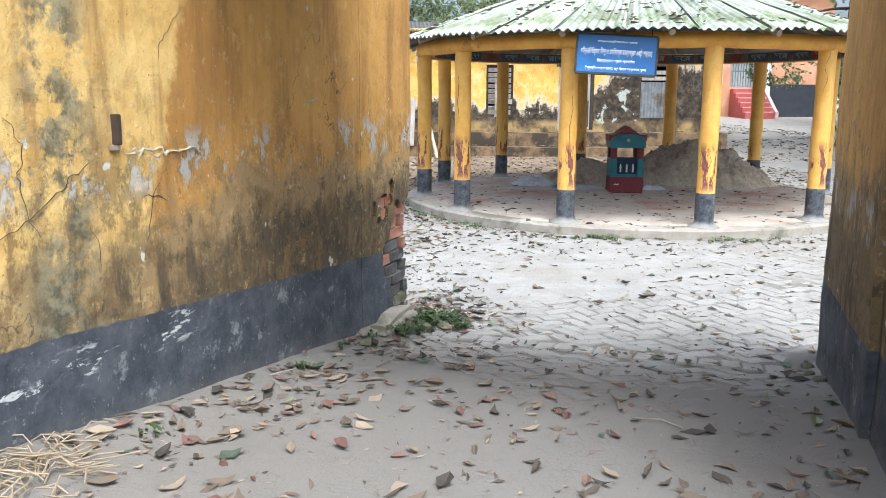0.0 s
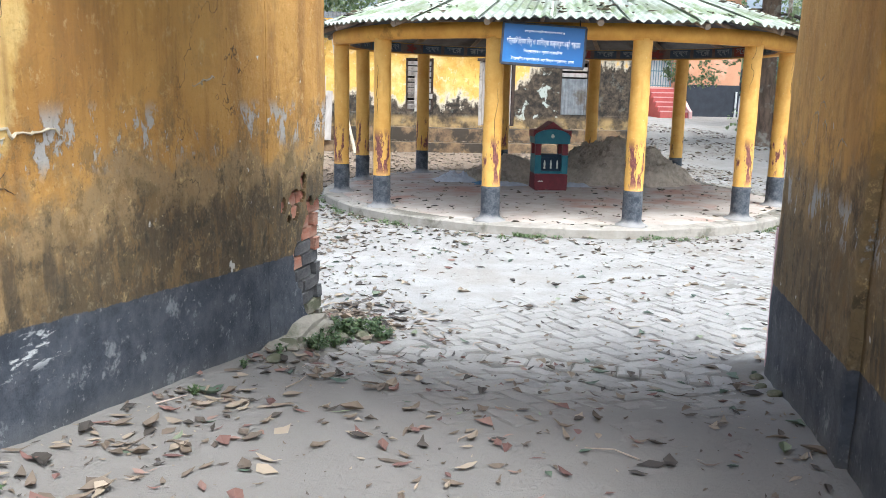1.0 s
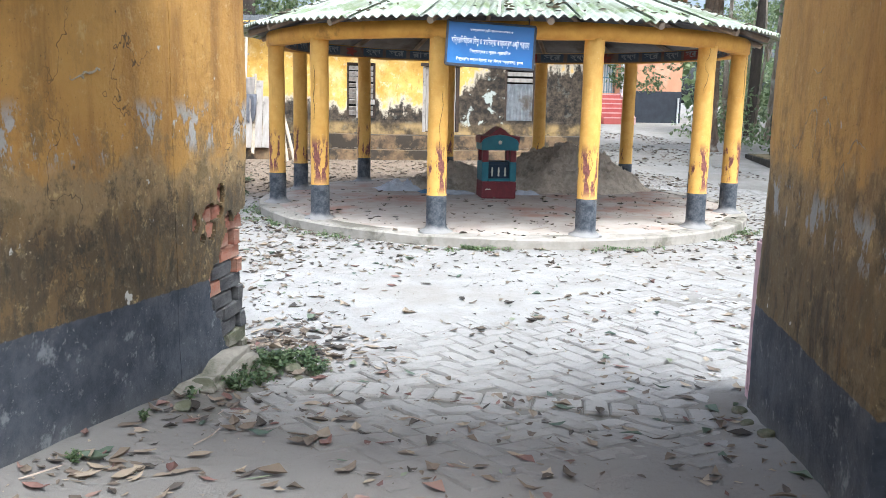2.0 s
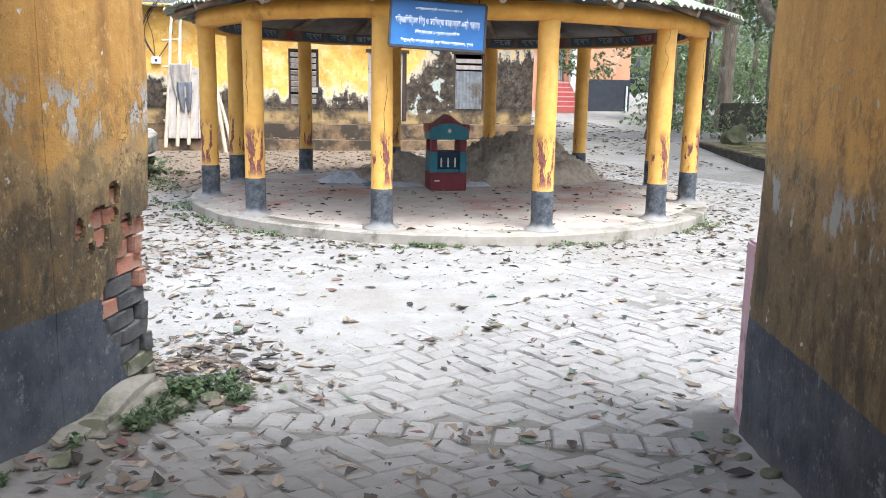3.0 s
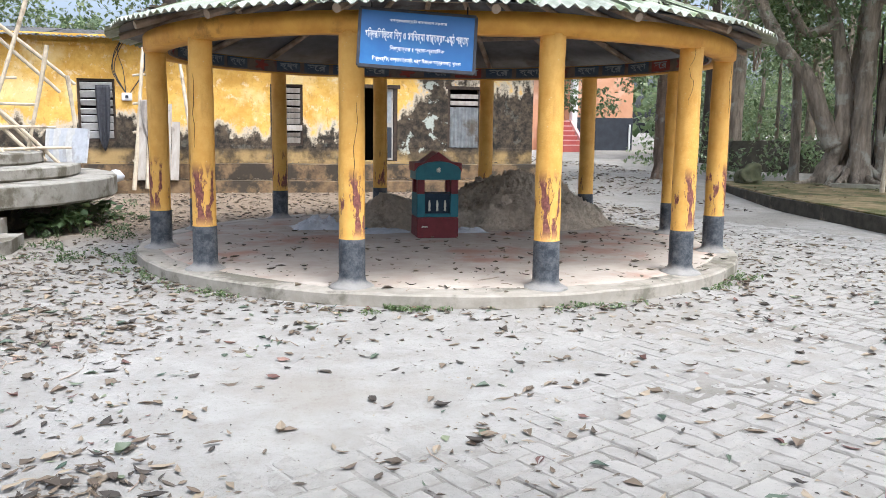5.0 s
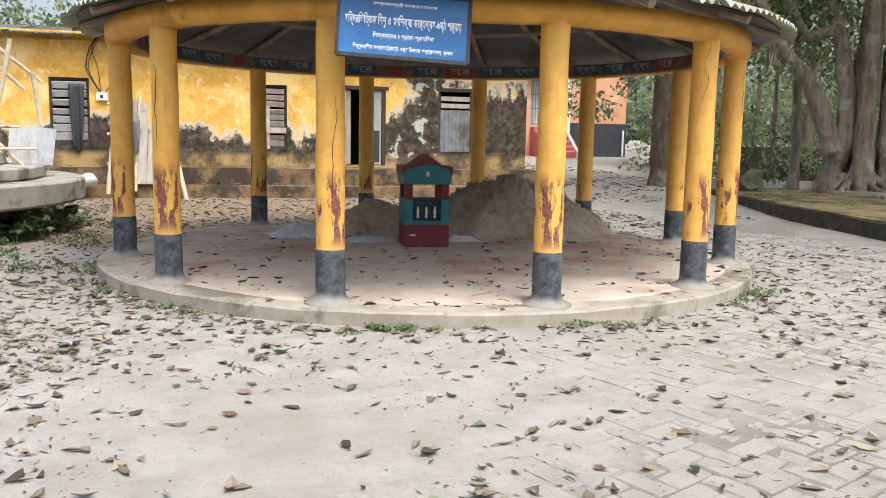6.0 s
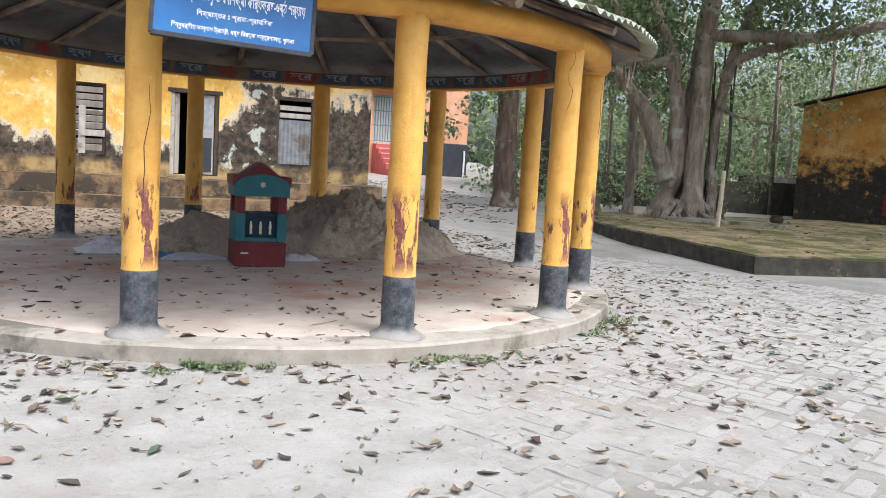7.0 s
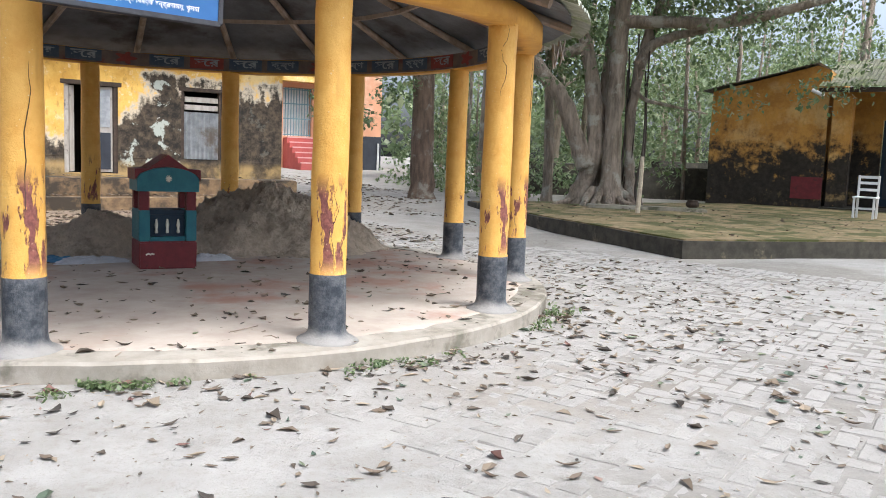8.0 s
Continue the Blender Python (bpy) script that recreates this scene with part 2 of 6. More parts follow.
def dusty_ground():
    n = Nodes("dusty_earth", 0.95, spec=0.15)
    big, mid, fine = n.noise(0.35, 5, 0.6), n.noise(2.2, 7, 0.68), n.noise(40, 5, 0.7)
    c = n.mix(n.step(mid, 0.3, 0.7), (0.335, 0.32, 0.292), (0.255, 0.24, 0.215))
    c = n.mix(n.step(big, 0.5, 0.66, 0.0, 0.6), c, (0.25, 0.222, 0.185))
    c = n.mix(n.step(fine, 0.52, 0.72, 0.0, 0.5), c, (0.22, 0.195, 0.165))
    c = n.mix(n.step(n.noise(9, 8, 0.75, offset=5), 0.54, 0.66, 0.0, 0.4), c, (0.20, 0.175, 0.145))
    far = n.math("MULTIPLY", n.step(n.math("ADD", n.sep.outputs[1], n.math("MULTIPLY", mid, 1.5)), 14.5, 16.5), n.step(n.math("ADD", n.sep.outputs[0], mid), 6.0, 8.0, 0.9, 0.15))
    c = n.mix(far, c, n.mix(mid, (0.26, 0.19, 0.125), (0.15, 0.11, 0.075)))    # bare brown soil towards the house
    side = n.step(n.math("ADD", n.sep.outputs[0], n.math("MULTIPLY", mid, 1.6)), -1.2, 0.6, 0.65, 0.0)
    c = n.mix(side, c, n.mix(mid, (0.26, 0.225, 0.18), (0.16, 0.14, 0.11)))
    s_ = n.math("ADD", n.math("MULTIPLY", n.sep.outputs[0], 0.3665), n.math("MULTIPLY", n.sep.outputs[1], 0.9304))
    c = n.mix(n.step(n.math("ADD", s_, mid), 4.9, 5.9, 0.85, 0.0), c, n.mix(mid, (0.145, 0.132, 0.115), (0.21, 0.195, 0.172)))   # trodden earth in the gate, its colour darkened for the roof's shade
    c = n.mix(n.step(n.noise(150, 2, 0.5), 0.66, 0.74, 0.0, 0.7), c, (0.20, 0.165, 0.13))
    at = n.t.nodes.new("ShaderNodeAttribute")
    at.attribute_name = "dust_cover"
    c = n.mix(n.step(n.math("ADD", at.outputs["Fac"], n.math("MULTIPLY", n.noise(14, 5, 0.7, offset=3), 0.5)), 0.40, 0.95, 0.7, 0.0), c, n.mix(fine, (0.095, 0.084, 0.068), (0.16, 0.145, 0.118)))   # dark soil where the loose dust is gone
    return n.done(c, n.math("ADD", n.math("ADD", n.math("MULTIPLY", mid, 0.5), n.math("MULTIPLY", n.noise(13, 7, 0.75, offset=7), 0.5)), n.math("MULTIPLY", fine, 0.35)), 0.7, 0.035)


def post_paint():
    n = Nodes("yellow_post_paint", 0.55, spec=0.35)
    z = n.sep.outputs[2]
    mid, fine = n.noise(5, 7, 0.65), n.noise(30, 5, 0.7)
    r = n.random()
    c = n.mix(n.step(mid, 0.35, 0.68), (0.75, 0.44, 0.105), (0.66, 0.345, 0.065))
    c = n.mix(n.step(n.noise(4, 4, 0.6, stretch=(1, 1, 0.25), offset=6), 0.58, 0.72, 0.0, 0.5), c, (0.40, 0.18, 0.025))
    # red lead and rust where the paint has peeled, at knee to waist height
    n2 = n.math("ADD", n.noise(6.5, 7, 0.7, stretch=(1.3, 1.3, 0.33), offset=2), n.math("MULTIPLY", r, 0.06))
    peel = n.math("MULTIPLY", n.near(2, 0.68, 0.17, 0.16), n.step(n2, 0.578, 0.605))
    c = n.mix(peel, c, n.mix(n.step(fine, 0.4, 0.6), (0.15, 0.05, 0.042), (0.26, 0.095, 0.07)))
    c = n.mix(n.step(n.noise(60, 3, 0.5), 0.70, 0.74, 0.0, 0.7), c, (0.75, 0.62, 0.4))
    c = n.mix(n.step(n.math("ADD", z, n.math("MULTIPLY", fine, 0.006)), 0.398, 0.404, 1.0, 0.0), c, n.mix(n.step(n.noise(9, 7, 0.72, offset=17), 0.38, 0.66), (0.03, 0.036, 0.046), (0.125, 0.13, 0.135)))
    c = n.mix(n.step(n.math("ADD", z, n.math("MULTIPLY", mid, 0.14)), 0.08, 0.16, 0.8, 0.0), c, (0.30, 0.28, 0.25))
    return n.done(c, n.math("SUBTRACT", n.math("ADD", n.math("MULTIPLY", mid, 0.6), n.math("MULTIPLY", fine, 0.45)), n.math("MULTIPLY", peel, 0.5)), 0.75, 0.02)


def corrugated(name, c1, c2, stain, rough=0.6, metal=0.2, moss=0.0):
    n = Nodes(name, rough, metal)
    mid = n.noise(1.4, 7, 0.68)
    c = n.mix(n.step(n.noise(6, 5, 0.6), 0.35, 0.65), c1, c2)
    c = n.mix(n.step(mid, 0.5, 0.64), c, stain)
    r = n.math("ADD", n.math("MULTIPLY", n.random(), 0.35), 0.8)
    c = n.mix(1.0, c, r, "MULTIPLY")
    if moss:
        c = n.mix(n.step(n.noise(1.0, 6, 0.65, offset=8), 0.48, 0.62, 0.0, moss), c, (0.10, 0.115, 0.04))
    return n.done(c, n.noise(20, 5, 0.7), 0.3, 0.01)


def leaf_mat(name, cols, rough=0.6, trans=0.45):
    n = Nodes(name, rough, spec=0.5)
    c = n.mix(n.step(n.island(), 0.0, 0.55), cols[0], cols[1])
    c = n.mix(n.step(n.island(), 0.6, 1.0), c, cols[2])
    m = n.done(c)
    tr = n.t.nodes.new("ShaderNodeBsdfTranslucent")
    n.link(c, tr.inputs[0])
    mx = n.t.nodes.new("ShaderNodeMixShader")
    mx.inputs[0].default_value = trans
    n.t.links.new(n.b.outputs[0], mx.inputs[1])
    n.t.links.new(tr.outputs[0], mx.inputs[2])
    n.t.links.new(mx.outputs[0], n.t.nodes["Material Output"].inputs[0])
    return m


def brick_mat(name, c1, c2, dust, amount, gate=False):
    n = Nodes(name, 0.92, spec=0.15)
    r = n.random()
    isl = n.island()
    c = n.mix(n.math("FRACT", n.math("ADD", r, isl)), c1, c2)
    c = n.mix(n.math("MULTIPLY", n.step(n.noise(7, 6, 0.65), 0.3, 0.62), amount), c, dust)
    c = n.mix(n.step(n.noise(55, 5, 0.75, offset=4), 0.56, 0.70, 0.0, 0.55), c, tuple(0.5 * v for v in c1))
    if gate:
        # pavers under the gate carry its shade in their colour, like the earth there
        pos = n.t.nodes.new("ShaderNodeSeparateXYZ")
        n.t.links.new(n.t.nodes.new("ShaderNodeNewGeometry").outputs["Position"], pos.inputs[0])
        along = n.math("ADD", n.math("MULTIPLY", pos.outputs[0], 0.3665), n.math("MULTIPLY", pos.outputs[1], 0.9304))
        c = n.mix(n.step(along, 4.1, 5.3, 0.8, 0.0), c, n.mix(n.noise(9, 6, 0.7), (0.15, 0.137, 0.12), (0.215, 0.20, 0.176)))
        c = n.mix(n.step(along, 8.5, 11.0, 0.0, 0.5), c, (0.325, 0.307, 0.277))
    return n.done(c, n.noise(30, 7, 0.75), 0.9, 0.018)


M = dict(
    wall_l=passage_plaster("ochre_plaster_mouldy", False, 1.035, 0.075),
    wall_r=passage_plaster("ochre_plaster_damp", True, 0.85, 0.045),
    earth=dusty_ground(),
    yellow=old_yellow_wall("bleached_yellow_plaster"),
    yellow2=old_yellow_wall("yellow_plaster_black_mould", 1.95, 31.0),
    post=post_paint(),
    beam=plain("yellow_beam_paint", (0.70, 0.38, 0.07), (0.56, 0.27, 0.045), 4, 0.6, 0.3, (0.33, 0.16, 0.03), 2.2, (0.56, 0.70)),
    frieze=plain("dark_painted_frieze", (0.20, 0.15, 0.12), (0.12, 0.09, 0.08), 5, 0.6, 0.2, (0.16, 0.06, 0.05), 1.6, (0.52, 0.62)),
    frieze_blue=plain("faded_blue_frieze_panel", (0.045, 0.075, 0.12), (0.085, 0.11, 0.14), 7, 0.6, 0.2, (0.20, 0.19, 0.18), 3.0, (0.54, 0.66)),
    frieze_mark=plain("faded_frieze_marks", (0.34, 0.37, 0.38), (0.24, 0.26, 0.27), 12, 0.7, 0.2),
    frieze_red=plain("faded_red_flower_paint", (0.30, 0.065, 0.055), (0.20, 0.05, 0.045), 12, 0.7, 0.2),
    concrete=plain("worn_cement", (0.33, 0.31, 0.265), (0.235, 0.215, 0.18), 5, 0.9, 0.6, (0.12, 0.105, 0.075), 1.8, (0.49, 0.62)),
    floor=plain("dusty_cement_floor", (0.45, 0.395, 0.33), (0.36, 0.30, 0.245), 3, 0.9, 0.35, (0.36, 0.21, 0.155), 0.9, (0.50, 0.66)),
    plinth=plain("stained_plinth_plaster", (0.25, 0.165, 0.085), (0.12, 0.08, 0.048), 5, 0.92, 0.8, (0.055, 0.043, 0.03), 1.8, (0.45, 0.58)),
    rim=plain("pale_cement_kerb", (0.37, 0.335, 0.28), (0.27, 0.24, 0.195), 4, 0.9, 0.6, (0.16, 0.145, 0.11), 1.7, (0.50, 0.62)),
    old_concrete=plain("mossy_old_concrete", (0.30, 0.27, 0.21), (0.20, 0.18, 0.135), 4, 0.92, 0.5, (0.075, 0.075, 0.045), 1.4, (0.48, 0.62)),
    moss=plain("mossy_dry_cement", (0.27, 0.20, 0.115), (0.13, 0.10, 0.04), 3.2, 0.95, 0.8, (0.065, 0.068, 0.018), 1.3, (0.46, 0.57)),
    dark_concrete=plain("dark_damp_and_shaded_concrete", (0.07, 0.062, 0.046), (0.035, 0.032, 0.024), 5, 0.95, 0.5, (0.18, 0.15, 0.10), 2.0, (0.58, 0.72)),
    roof=corrugated("pale_corrugated_roof", (0.40, 0.41, 0.35), (0.27, 0.29, 0.23), (0.15, 0.19, 0.085), 0.8, 0.0, 0.5),
    tin=corrugated("grey_tin", (0.35, 0.36, 0.36), (0.24, 0.25, 0.25), (0.17, 0.14, 0.11), 0.5, 0.4),
    rust_tin=corrugated("dark_weathered_tin", (0.13, 0.13, 0.12), (0.075, 0.075, 0.07), (0.10, 0.07, 0.045), 0.7, 0.2),
    moss_tin=corrugated("mossy_tin_roof", (0.15, 0.145, 0.10), (0.09, 0.09, 0.06), (0.07, 0.08, 0.025), 0.9, 0.0, 0.8),
    under=plain("slate_grey_roof_underside", (0.17, 0.175, 0.19), (0.10, 0.105, 0.115), 3, 0.6, 0.3, (0.05, 0.045, 0.04), 1.1, (0.5, 0.66)),
    rafter=plain("old_timber", (0.40, 0.32, 0.25), (0.25, 0.19, 0.14), 8, 0.85, 0.4, stretch=(1, 1, 0.3)),
    wood=plain("weathered_grey_wood", (0.44, 0.40, 0.35), (0.30, 0.26, 0.215), 9, 0.9, 0.5, (0.13, 0.10, 0.08), 2.5, (0.55, 0.7), stretch=(1, 1, 0.25)),
    dark_wood=plain("dark_wood", (0.075, 0.05, 0.035), (0.04, 0.03, 0.022), 10, 0.8, 0.4),
    bamboo=plain("dry_bamboo", (0.52, 0.44, 0.32), (0.38, 0.31, 0.22), 7, 0.6, 0.3, (0.22, 0.17, 0.11), 3.0, (0.55, 0.7)),
    blue=plain("sign_blue", (0.018, 0.105, 0.29), (0.024, 0.13, 0.34), 3, 0.35, 0.05, (0.04, 0.18, 0.40), 1.2, (0.5, 0.7), spec=0.4),
    ink=plain("sign_white", (0.80, 0.84, 0.86), (0.74, 0.78, 0.80), 20, 0.5, 0.05),
    sign_edge=plain("sign_frame_black", (0.03, 0.03, 0.035), (0.05, 0.05, 0.055), 20, 0.5, 0.1),
    teal=plain("shrine_teal_paint", (0.018, 0.105, 0.135), (0.028, 0.14, 0.165), 7, 0.5, 0.25, (0.05, 0.09, 0.10), 4, (0.6, 0.72)),
    maroon=plain("shrine_maroon_paint", (0.15, 0.022, 0.026), (0.105, 0.017, 0.02), 8, 0.55, 0.3, (0.06, 0.02, 0.02), 4, (0.6, 0.7)),
    cream=plain("cream_paint", (0.62, 0.60, 0.50), (0.5, 0.48, 0.4), 12, 0.6, 0.2),
    niche=plain("shrine_dark_niche", (0.018, 0.035, 0.055), (0.012, 0.024, 0.04), 9, 0.7, 0.2),
    sand=plain("grey_river_sand", (0.66, 0.55, 0.42), (0.49, 0.405, 0.30), 11, 0.97, 1.0, (0.34, 0.28, 0.21), 3.2, (0.50, 0.66), dist=0.05),
    plastic=plain("white_plastic_sack", (0.52, 0.53, 0.55), (0.40, 0.41, 0.43), 9, 0.45, 0.4, (0.35, 0.34, 0.33), 4),
    blue_plastic=plain("blue_tarpaulin", (0.06, 0.20, 0.34), (0.05, 0.15, 0.27), 9, 0.45, 0.3),
    pink=plain("pink_cement", (0.64, 0.44, 0.45), (0.54, 0.35, 0.36), 22, 0.85, 0.7, (0.38, 0.23, 0.24), 9, (0.54, 0.68)),
    orange=plain("orange_wash", (0.64, 0.34, 0.20), (0.56, 0.28, 0.155), 1.5, 0.85, 0.2, (0.66, 0.40, 0.27), 0.8),
    dado=plain("black_dado", (0.045, 0.05, 0.06), (0.03, 0.033, 0.04), 2, 0.75, 0.2),
    red=plain("red_oxide_steps", (0.48, 0.12, 0.10), (0.40, 0.09, 0.08), 3, 0.6, 0.2),
    pale_pink=plain("pale_pink_wash", (0.66, 0.42, 0.38), (0.6, 0.36, 0.33), 3, 0.8, 0.2),
    grille=plain("teal_grille_paint", (0.20, 0.32, 0.35), (0.14, 0.25, 0.28), 6, 0.55, 0.1),
    white=plain("chalky_white", (0.74, 0.73, 0.70), (0.62, 0.61, 0.58), 3, 0.85, 0.2),
    dark=plain("near_black_room_shade_and_cracks", (0.022, 0.02, 0.018), (0.035, 0.032, 0.028), 3, 0.95, 0.2),
    cloth=plain("grey_cloth", (0.16, 0.16, 0.17), (0.10, 0.10, 0.11), 6, 0.95, 0.4),
    cloth2=plain("faded_cloth", (0.36, 0.31, 0.26), (0.26, 0.23, 0.2), 6, 0.95, 0.4),
    stone=plain("lime_rubble", (0.28, 0.25, 0.20), (0.19, 0.17, 0.13), 9, 0.95, 0.6, (0.10, 0.10, 0.06), 4, (0.5, 0.65)),
    brown_bark=plain("brown_lichen_bark", (0.22, 0.15, 0.105), (0.10, 0.072, 0.052), 6, 0.95, 1.0, (0.30, 0.27, 0.22), 2.4, (0.52, 0.66), stretch=(1.4, 1.4, 0.4), dist=0.06),
    bark=plain("grey_bark", (0.42, 0.34, 0.26), (0.19, 0.15, 0.11), 6, 0.95, 1.0, (0.46, 0.42, 0.34), 2.0, (0.52, 0.64), stretch=(1.6, 1.6, 0.3), dist=0.08),
    dark_bark=plain("dark_bark", (0.085, 0.068, 0.055), (0.05, 0.04, 0.033), 6, 0.95, 0.8, stretch=(1, 1, 0.3), dist=0.04),
    mortar=plain("pale_lime_mortar", (0.50, 0.43, 0.31), (0.38, 0.31, 0.20), 18, 0.95, 0.6, (0.30, 0.25, 0.17), 9, (0.5, 0.62)),
    mossy_stone=plain("mossy_stone", (0.11, 0.11, 0.055), (0.06, 0.062, 0.034), 5, 0.97, 0.9, (0.17, 0.15, 0.10), 2.5, (0.52, 0.66)),
    pale_slat=plain("chalky_pale_slats", (0.60, 0.59, 0.56), (0.45, 0.44, 0.41), 9, 0.85, 0.4, (0.25, 0.23, 0.20), 3, (0.54, 0.68)),
    straw=plain("dry_straw", (0.36, 0.29, 0.19), (0.25, 0.19, 0.12), 14, 0.9, 0.2),
    old_brick=brick_mat("old_red_brick", (0.27, 0.085, 0.05), (0.44, 0.18, 0.11), (0.40, 0.33, 0.25), 0.5),
    tar_brick=brick_mat("tarred_brick", (0.045, 0.047, 0.05), (0.085, 0.08, 0.08), (0.20, 0.19, 0.175), 0.5),
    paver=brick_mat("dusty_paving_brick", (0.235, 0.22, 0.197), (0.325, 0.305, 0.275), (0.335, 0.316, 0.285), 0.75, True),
    green=leaf_mat("green_leaves", ((0.10, 0.15, 0.058), (0.16, 0.215, 0.095), (0.26, 0.30, 0.16)), 0.42, 0.5),
    deep_green=leaf_mat("deep_green_leaves", ((0.11, 0.155, 0.065), (0.18, 0.235, 0.105), (0.29, 0.32, 0.17)), 0.42, 0.5),
    weed_green=leaf_mat("weed_leaves", ((0.045, 0.08, 0.028), (0.08, 0.12, 0.042), (0.14, 0.17, 0.075)), 0.5, 0.35),
    litter=leaf_mat("dry_leaves", ((0.045, 0.037, 0.029), (0.14, 0.105, 0.072), (0.31, 0.25, 0.175)), 0.8, 0.1),
    litter_green=leaf_mat("fresh_fallen_leaves", ((0.05, 0.075, 0.05), (0.085, 0.11, 0.07), (0.20, 0.22, 0.13)), 0.6, 0.1),
    litter_red=leaf_mat("red_brown_leaves", ((0.10, 0.05, 0.04), (0.16, 0.085, 0.065), (0.26, 0.17, 0.13)), 0.8, 0.1),
)

# ---- small builders ----
def empty(name, m=None):
    ob = new(name)
    ob.empty_display_size = 0.1
    if m is not None:
        ob.matrix_world = m
    return ob


def part(name, bm, material, parent=None, label="", m=None, smooth=False):
    """Link a bmesh (or a ready mesh) as one mesh object under a thing or a part."""
    if isinstance(bm, bpy.types.Mesh):
        me = bm
    else:
        me = bpy.data.meshes.new(name)
        bm.normal_update()
        bm.to_mesh(me)
        bm.free()
    if not me.materials:
        me.materials.append(material)
    if smooth:
        me.polygons.foreach_set("use_smooth", [True] * len(me.polygons))
    ob = new(name, me)
    if m is not None:
        ob.matrix_basis = m
    if parent is not None:
        ob.parent = parent
    if label:
        ob["label"] = label
    return ob


def box(x0, x1, y0, y1, z0, z1, bevel=0.0, bm=None):
    bm = bm or bmesh.new()
    r = bmesh.ops.create_cube(bm, size=1.0, matrix=Matrix.LocRotScale(((x0 + x1) / 2, (y0 + y1) / 2, (z0 + z1) / 2), None, (x1 - x0, y1 - y0, z1 - z0)))
    if bevel:
        es = {e for v in r["verts"] for e in v.link_edges}
        bmesh.ops.bevel(bm, geom=list(es), offset=bevel, segments=2, affect="EDGES")
    return bm


def rough(bm, amount, scale=3.0, cuts=0):
    """Uneven, hand-made surface."""
    if cuts:
        bmesh.ops.subdivide_edges(bm, edges=bm.edges[:], cuts=cuts, use_grid_fill=True)
    for v in bm.verts:
        v.co += noise.noise_vector(v.co * scale) * amount
    return bm


def mesh_of(name, verts, faces):
    me = bpy.data.meshes.new(name)
    me.from_pydata([tuple(v) for v in verts], [], faces)
    me.update()
    return me


def tube(points, radii, n=10, bm=None, wob=0.0, cap=True):
    """A limb along points with radii; wob makes it knobbly."""
    bm = bm or bmesh.new()
    pts = [Vector(p) for p in points]
    rings = []
    up = Vector((0.31, 0.17, 0.93))
    for i, p in enumerate(pts):
        t = (pts[min(i + 1, len(pts) - 1)] - pts[max(i - 1, 0)]).normalized()
        a = t.cross(up)
        if a.length < 0.05:
            a = t.cross(Vector((1, 0, 0)))
        a.normalize()
        b = t.cross(a)
        ring = []
        for k in range(n):
            w = 2 * math.pi * k / n
            q = p + (a * math.cos(w) + b * math.sin(w)) * radii[i]
            if wob:
                q += (q - p) * wob * noise.noise(q * (1.5 / max(radii[i], 0.05)))
            ring.append(bm.verts.new(q))
        rings.append(ring)
    for r0, r1 in zip(rings, rings[1:]):
        for k in range(n):
            bm.faces.new((r0[k], r0[(k + 1) % n], r1[(k + 1) % n], r1[k]))
    if cap:
        bm.faces.new(rings[0][::-1])
        bm.faces.new(rings[-1])
    return bm


def curve_pts(pts, steps=5):
    """A smooth line through points, with the extra value (radius) carried along."""
    out = []
    P = [np.array(p, float) for p in pts]
    for i in range(len(P) - 1):
        a, b, c, d = P[max(i - 1, 0)], P[i], P[i + 1], P[min(i + 2, len(P) - 1)]
        for k in range(steps):
            t = k / steps
            out.append(0.5 * (2 * b + (c - a) * t + (2 * a - 5 * b + 4 * c - d) * t * t + (3 * b - a - 3 * c + d) * t ** 3))
    out.append(P[-1])
    return [tuple(p[:3]) for p in out], [float(p[3]) for p in out]


def limb(pts, n=10, bm=None, wob=0.25, steps=5):
    p, r = curve_pts(pts, steps)
    return tube(p, r, n, bm, wob)


def lathe(profile, n=24, bm=None, at=(0, 0)):
    """A turned solid from (radius, height) pairs."""
    bm = bm or bmesh.new()
    rings = [[bm.verts.new((at[0] + r * math.cos(2 * math.pi * k / n), at[1] + r * math.sin(2 * math.pi * k / n), z)) for k in range(n)] for r, z in profile]
    for a, b in zip(rings, rings[1:]):
        for k in range(n):
            bm.faces.new((a[k], a[(k + 1) % n], b[(k + 1) % n], b[k]))
    bm.faces.new(rings[0][::-1])
    bm.faces.new(rings[-1])
    return bm


def interp(v, xs, ys):
    return float(np.interp(v, xs, ys))


# ---- ground ----
TURN_G = -21.5                                   # the gate passage's direction
GATE = pose(0, 0, 0, 0, 0, TURN_G)
GS, GC = math.sin(radians(-TURN_G)), math.cos(radians(-TURN_G))
CX, CY = 3.0, 13.3                               # the pavilion's middle


def base_z(x, y):
    """The lie of the land: a ramp down out of the gate, a court, a gentle rise behind."""
    s = GS * x + GC * y
    near = interp(s, (-3, 0.5, 2.2, 3.1, 4.6, 5.5, 6.3), (0.62, 0.58, 0.50, 0.36, 0.2, 0.06, 0.0))
    return near + interp(y, (17, 24, 38, 60), (0, 0.2, 0.62, 0.9))


def dust_cover(x, y):
    """How much loose earth lies over the paving, 0 to 1."""
    s, u = GS * x + GC * y, GC * x - GS * y
    cover = 0.38 + 0.95 * noise.noise(Vector((x * 0.55, y * 0.55, 3.1)))
    cover += interp(u, (-2.4, -1.2, -0.2, 1.2), (0.75, 0.36, -0.2, -0.4)) if s > 5.9 else interp(s, (1.5, 2.9, 3.7, 5.9), (1.2, 0.8, 0.0, -0.6))
    d = math.hypot(x - CX, y - CY)
    cover += interp(d, (3.4, 4.4), (0.9, 0.0))
    return min(max(cover, 0.0), 1.0)


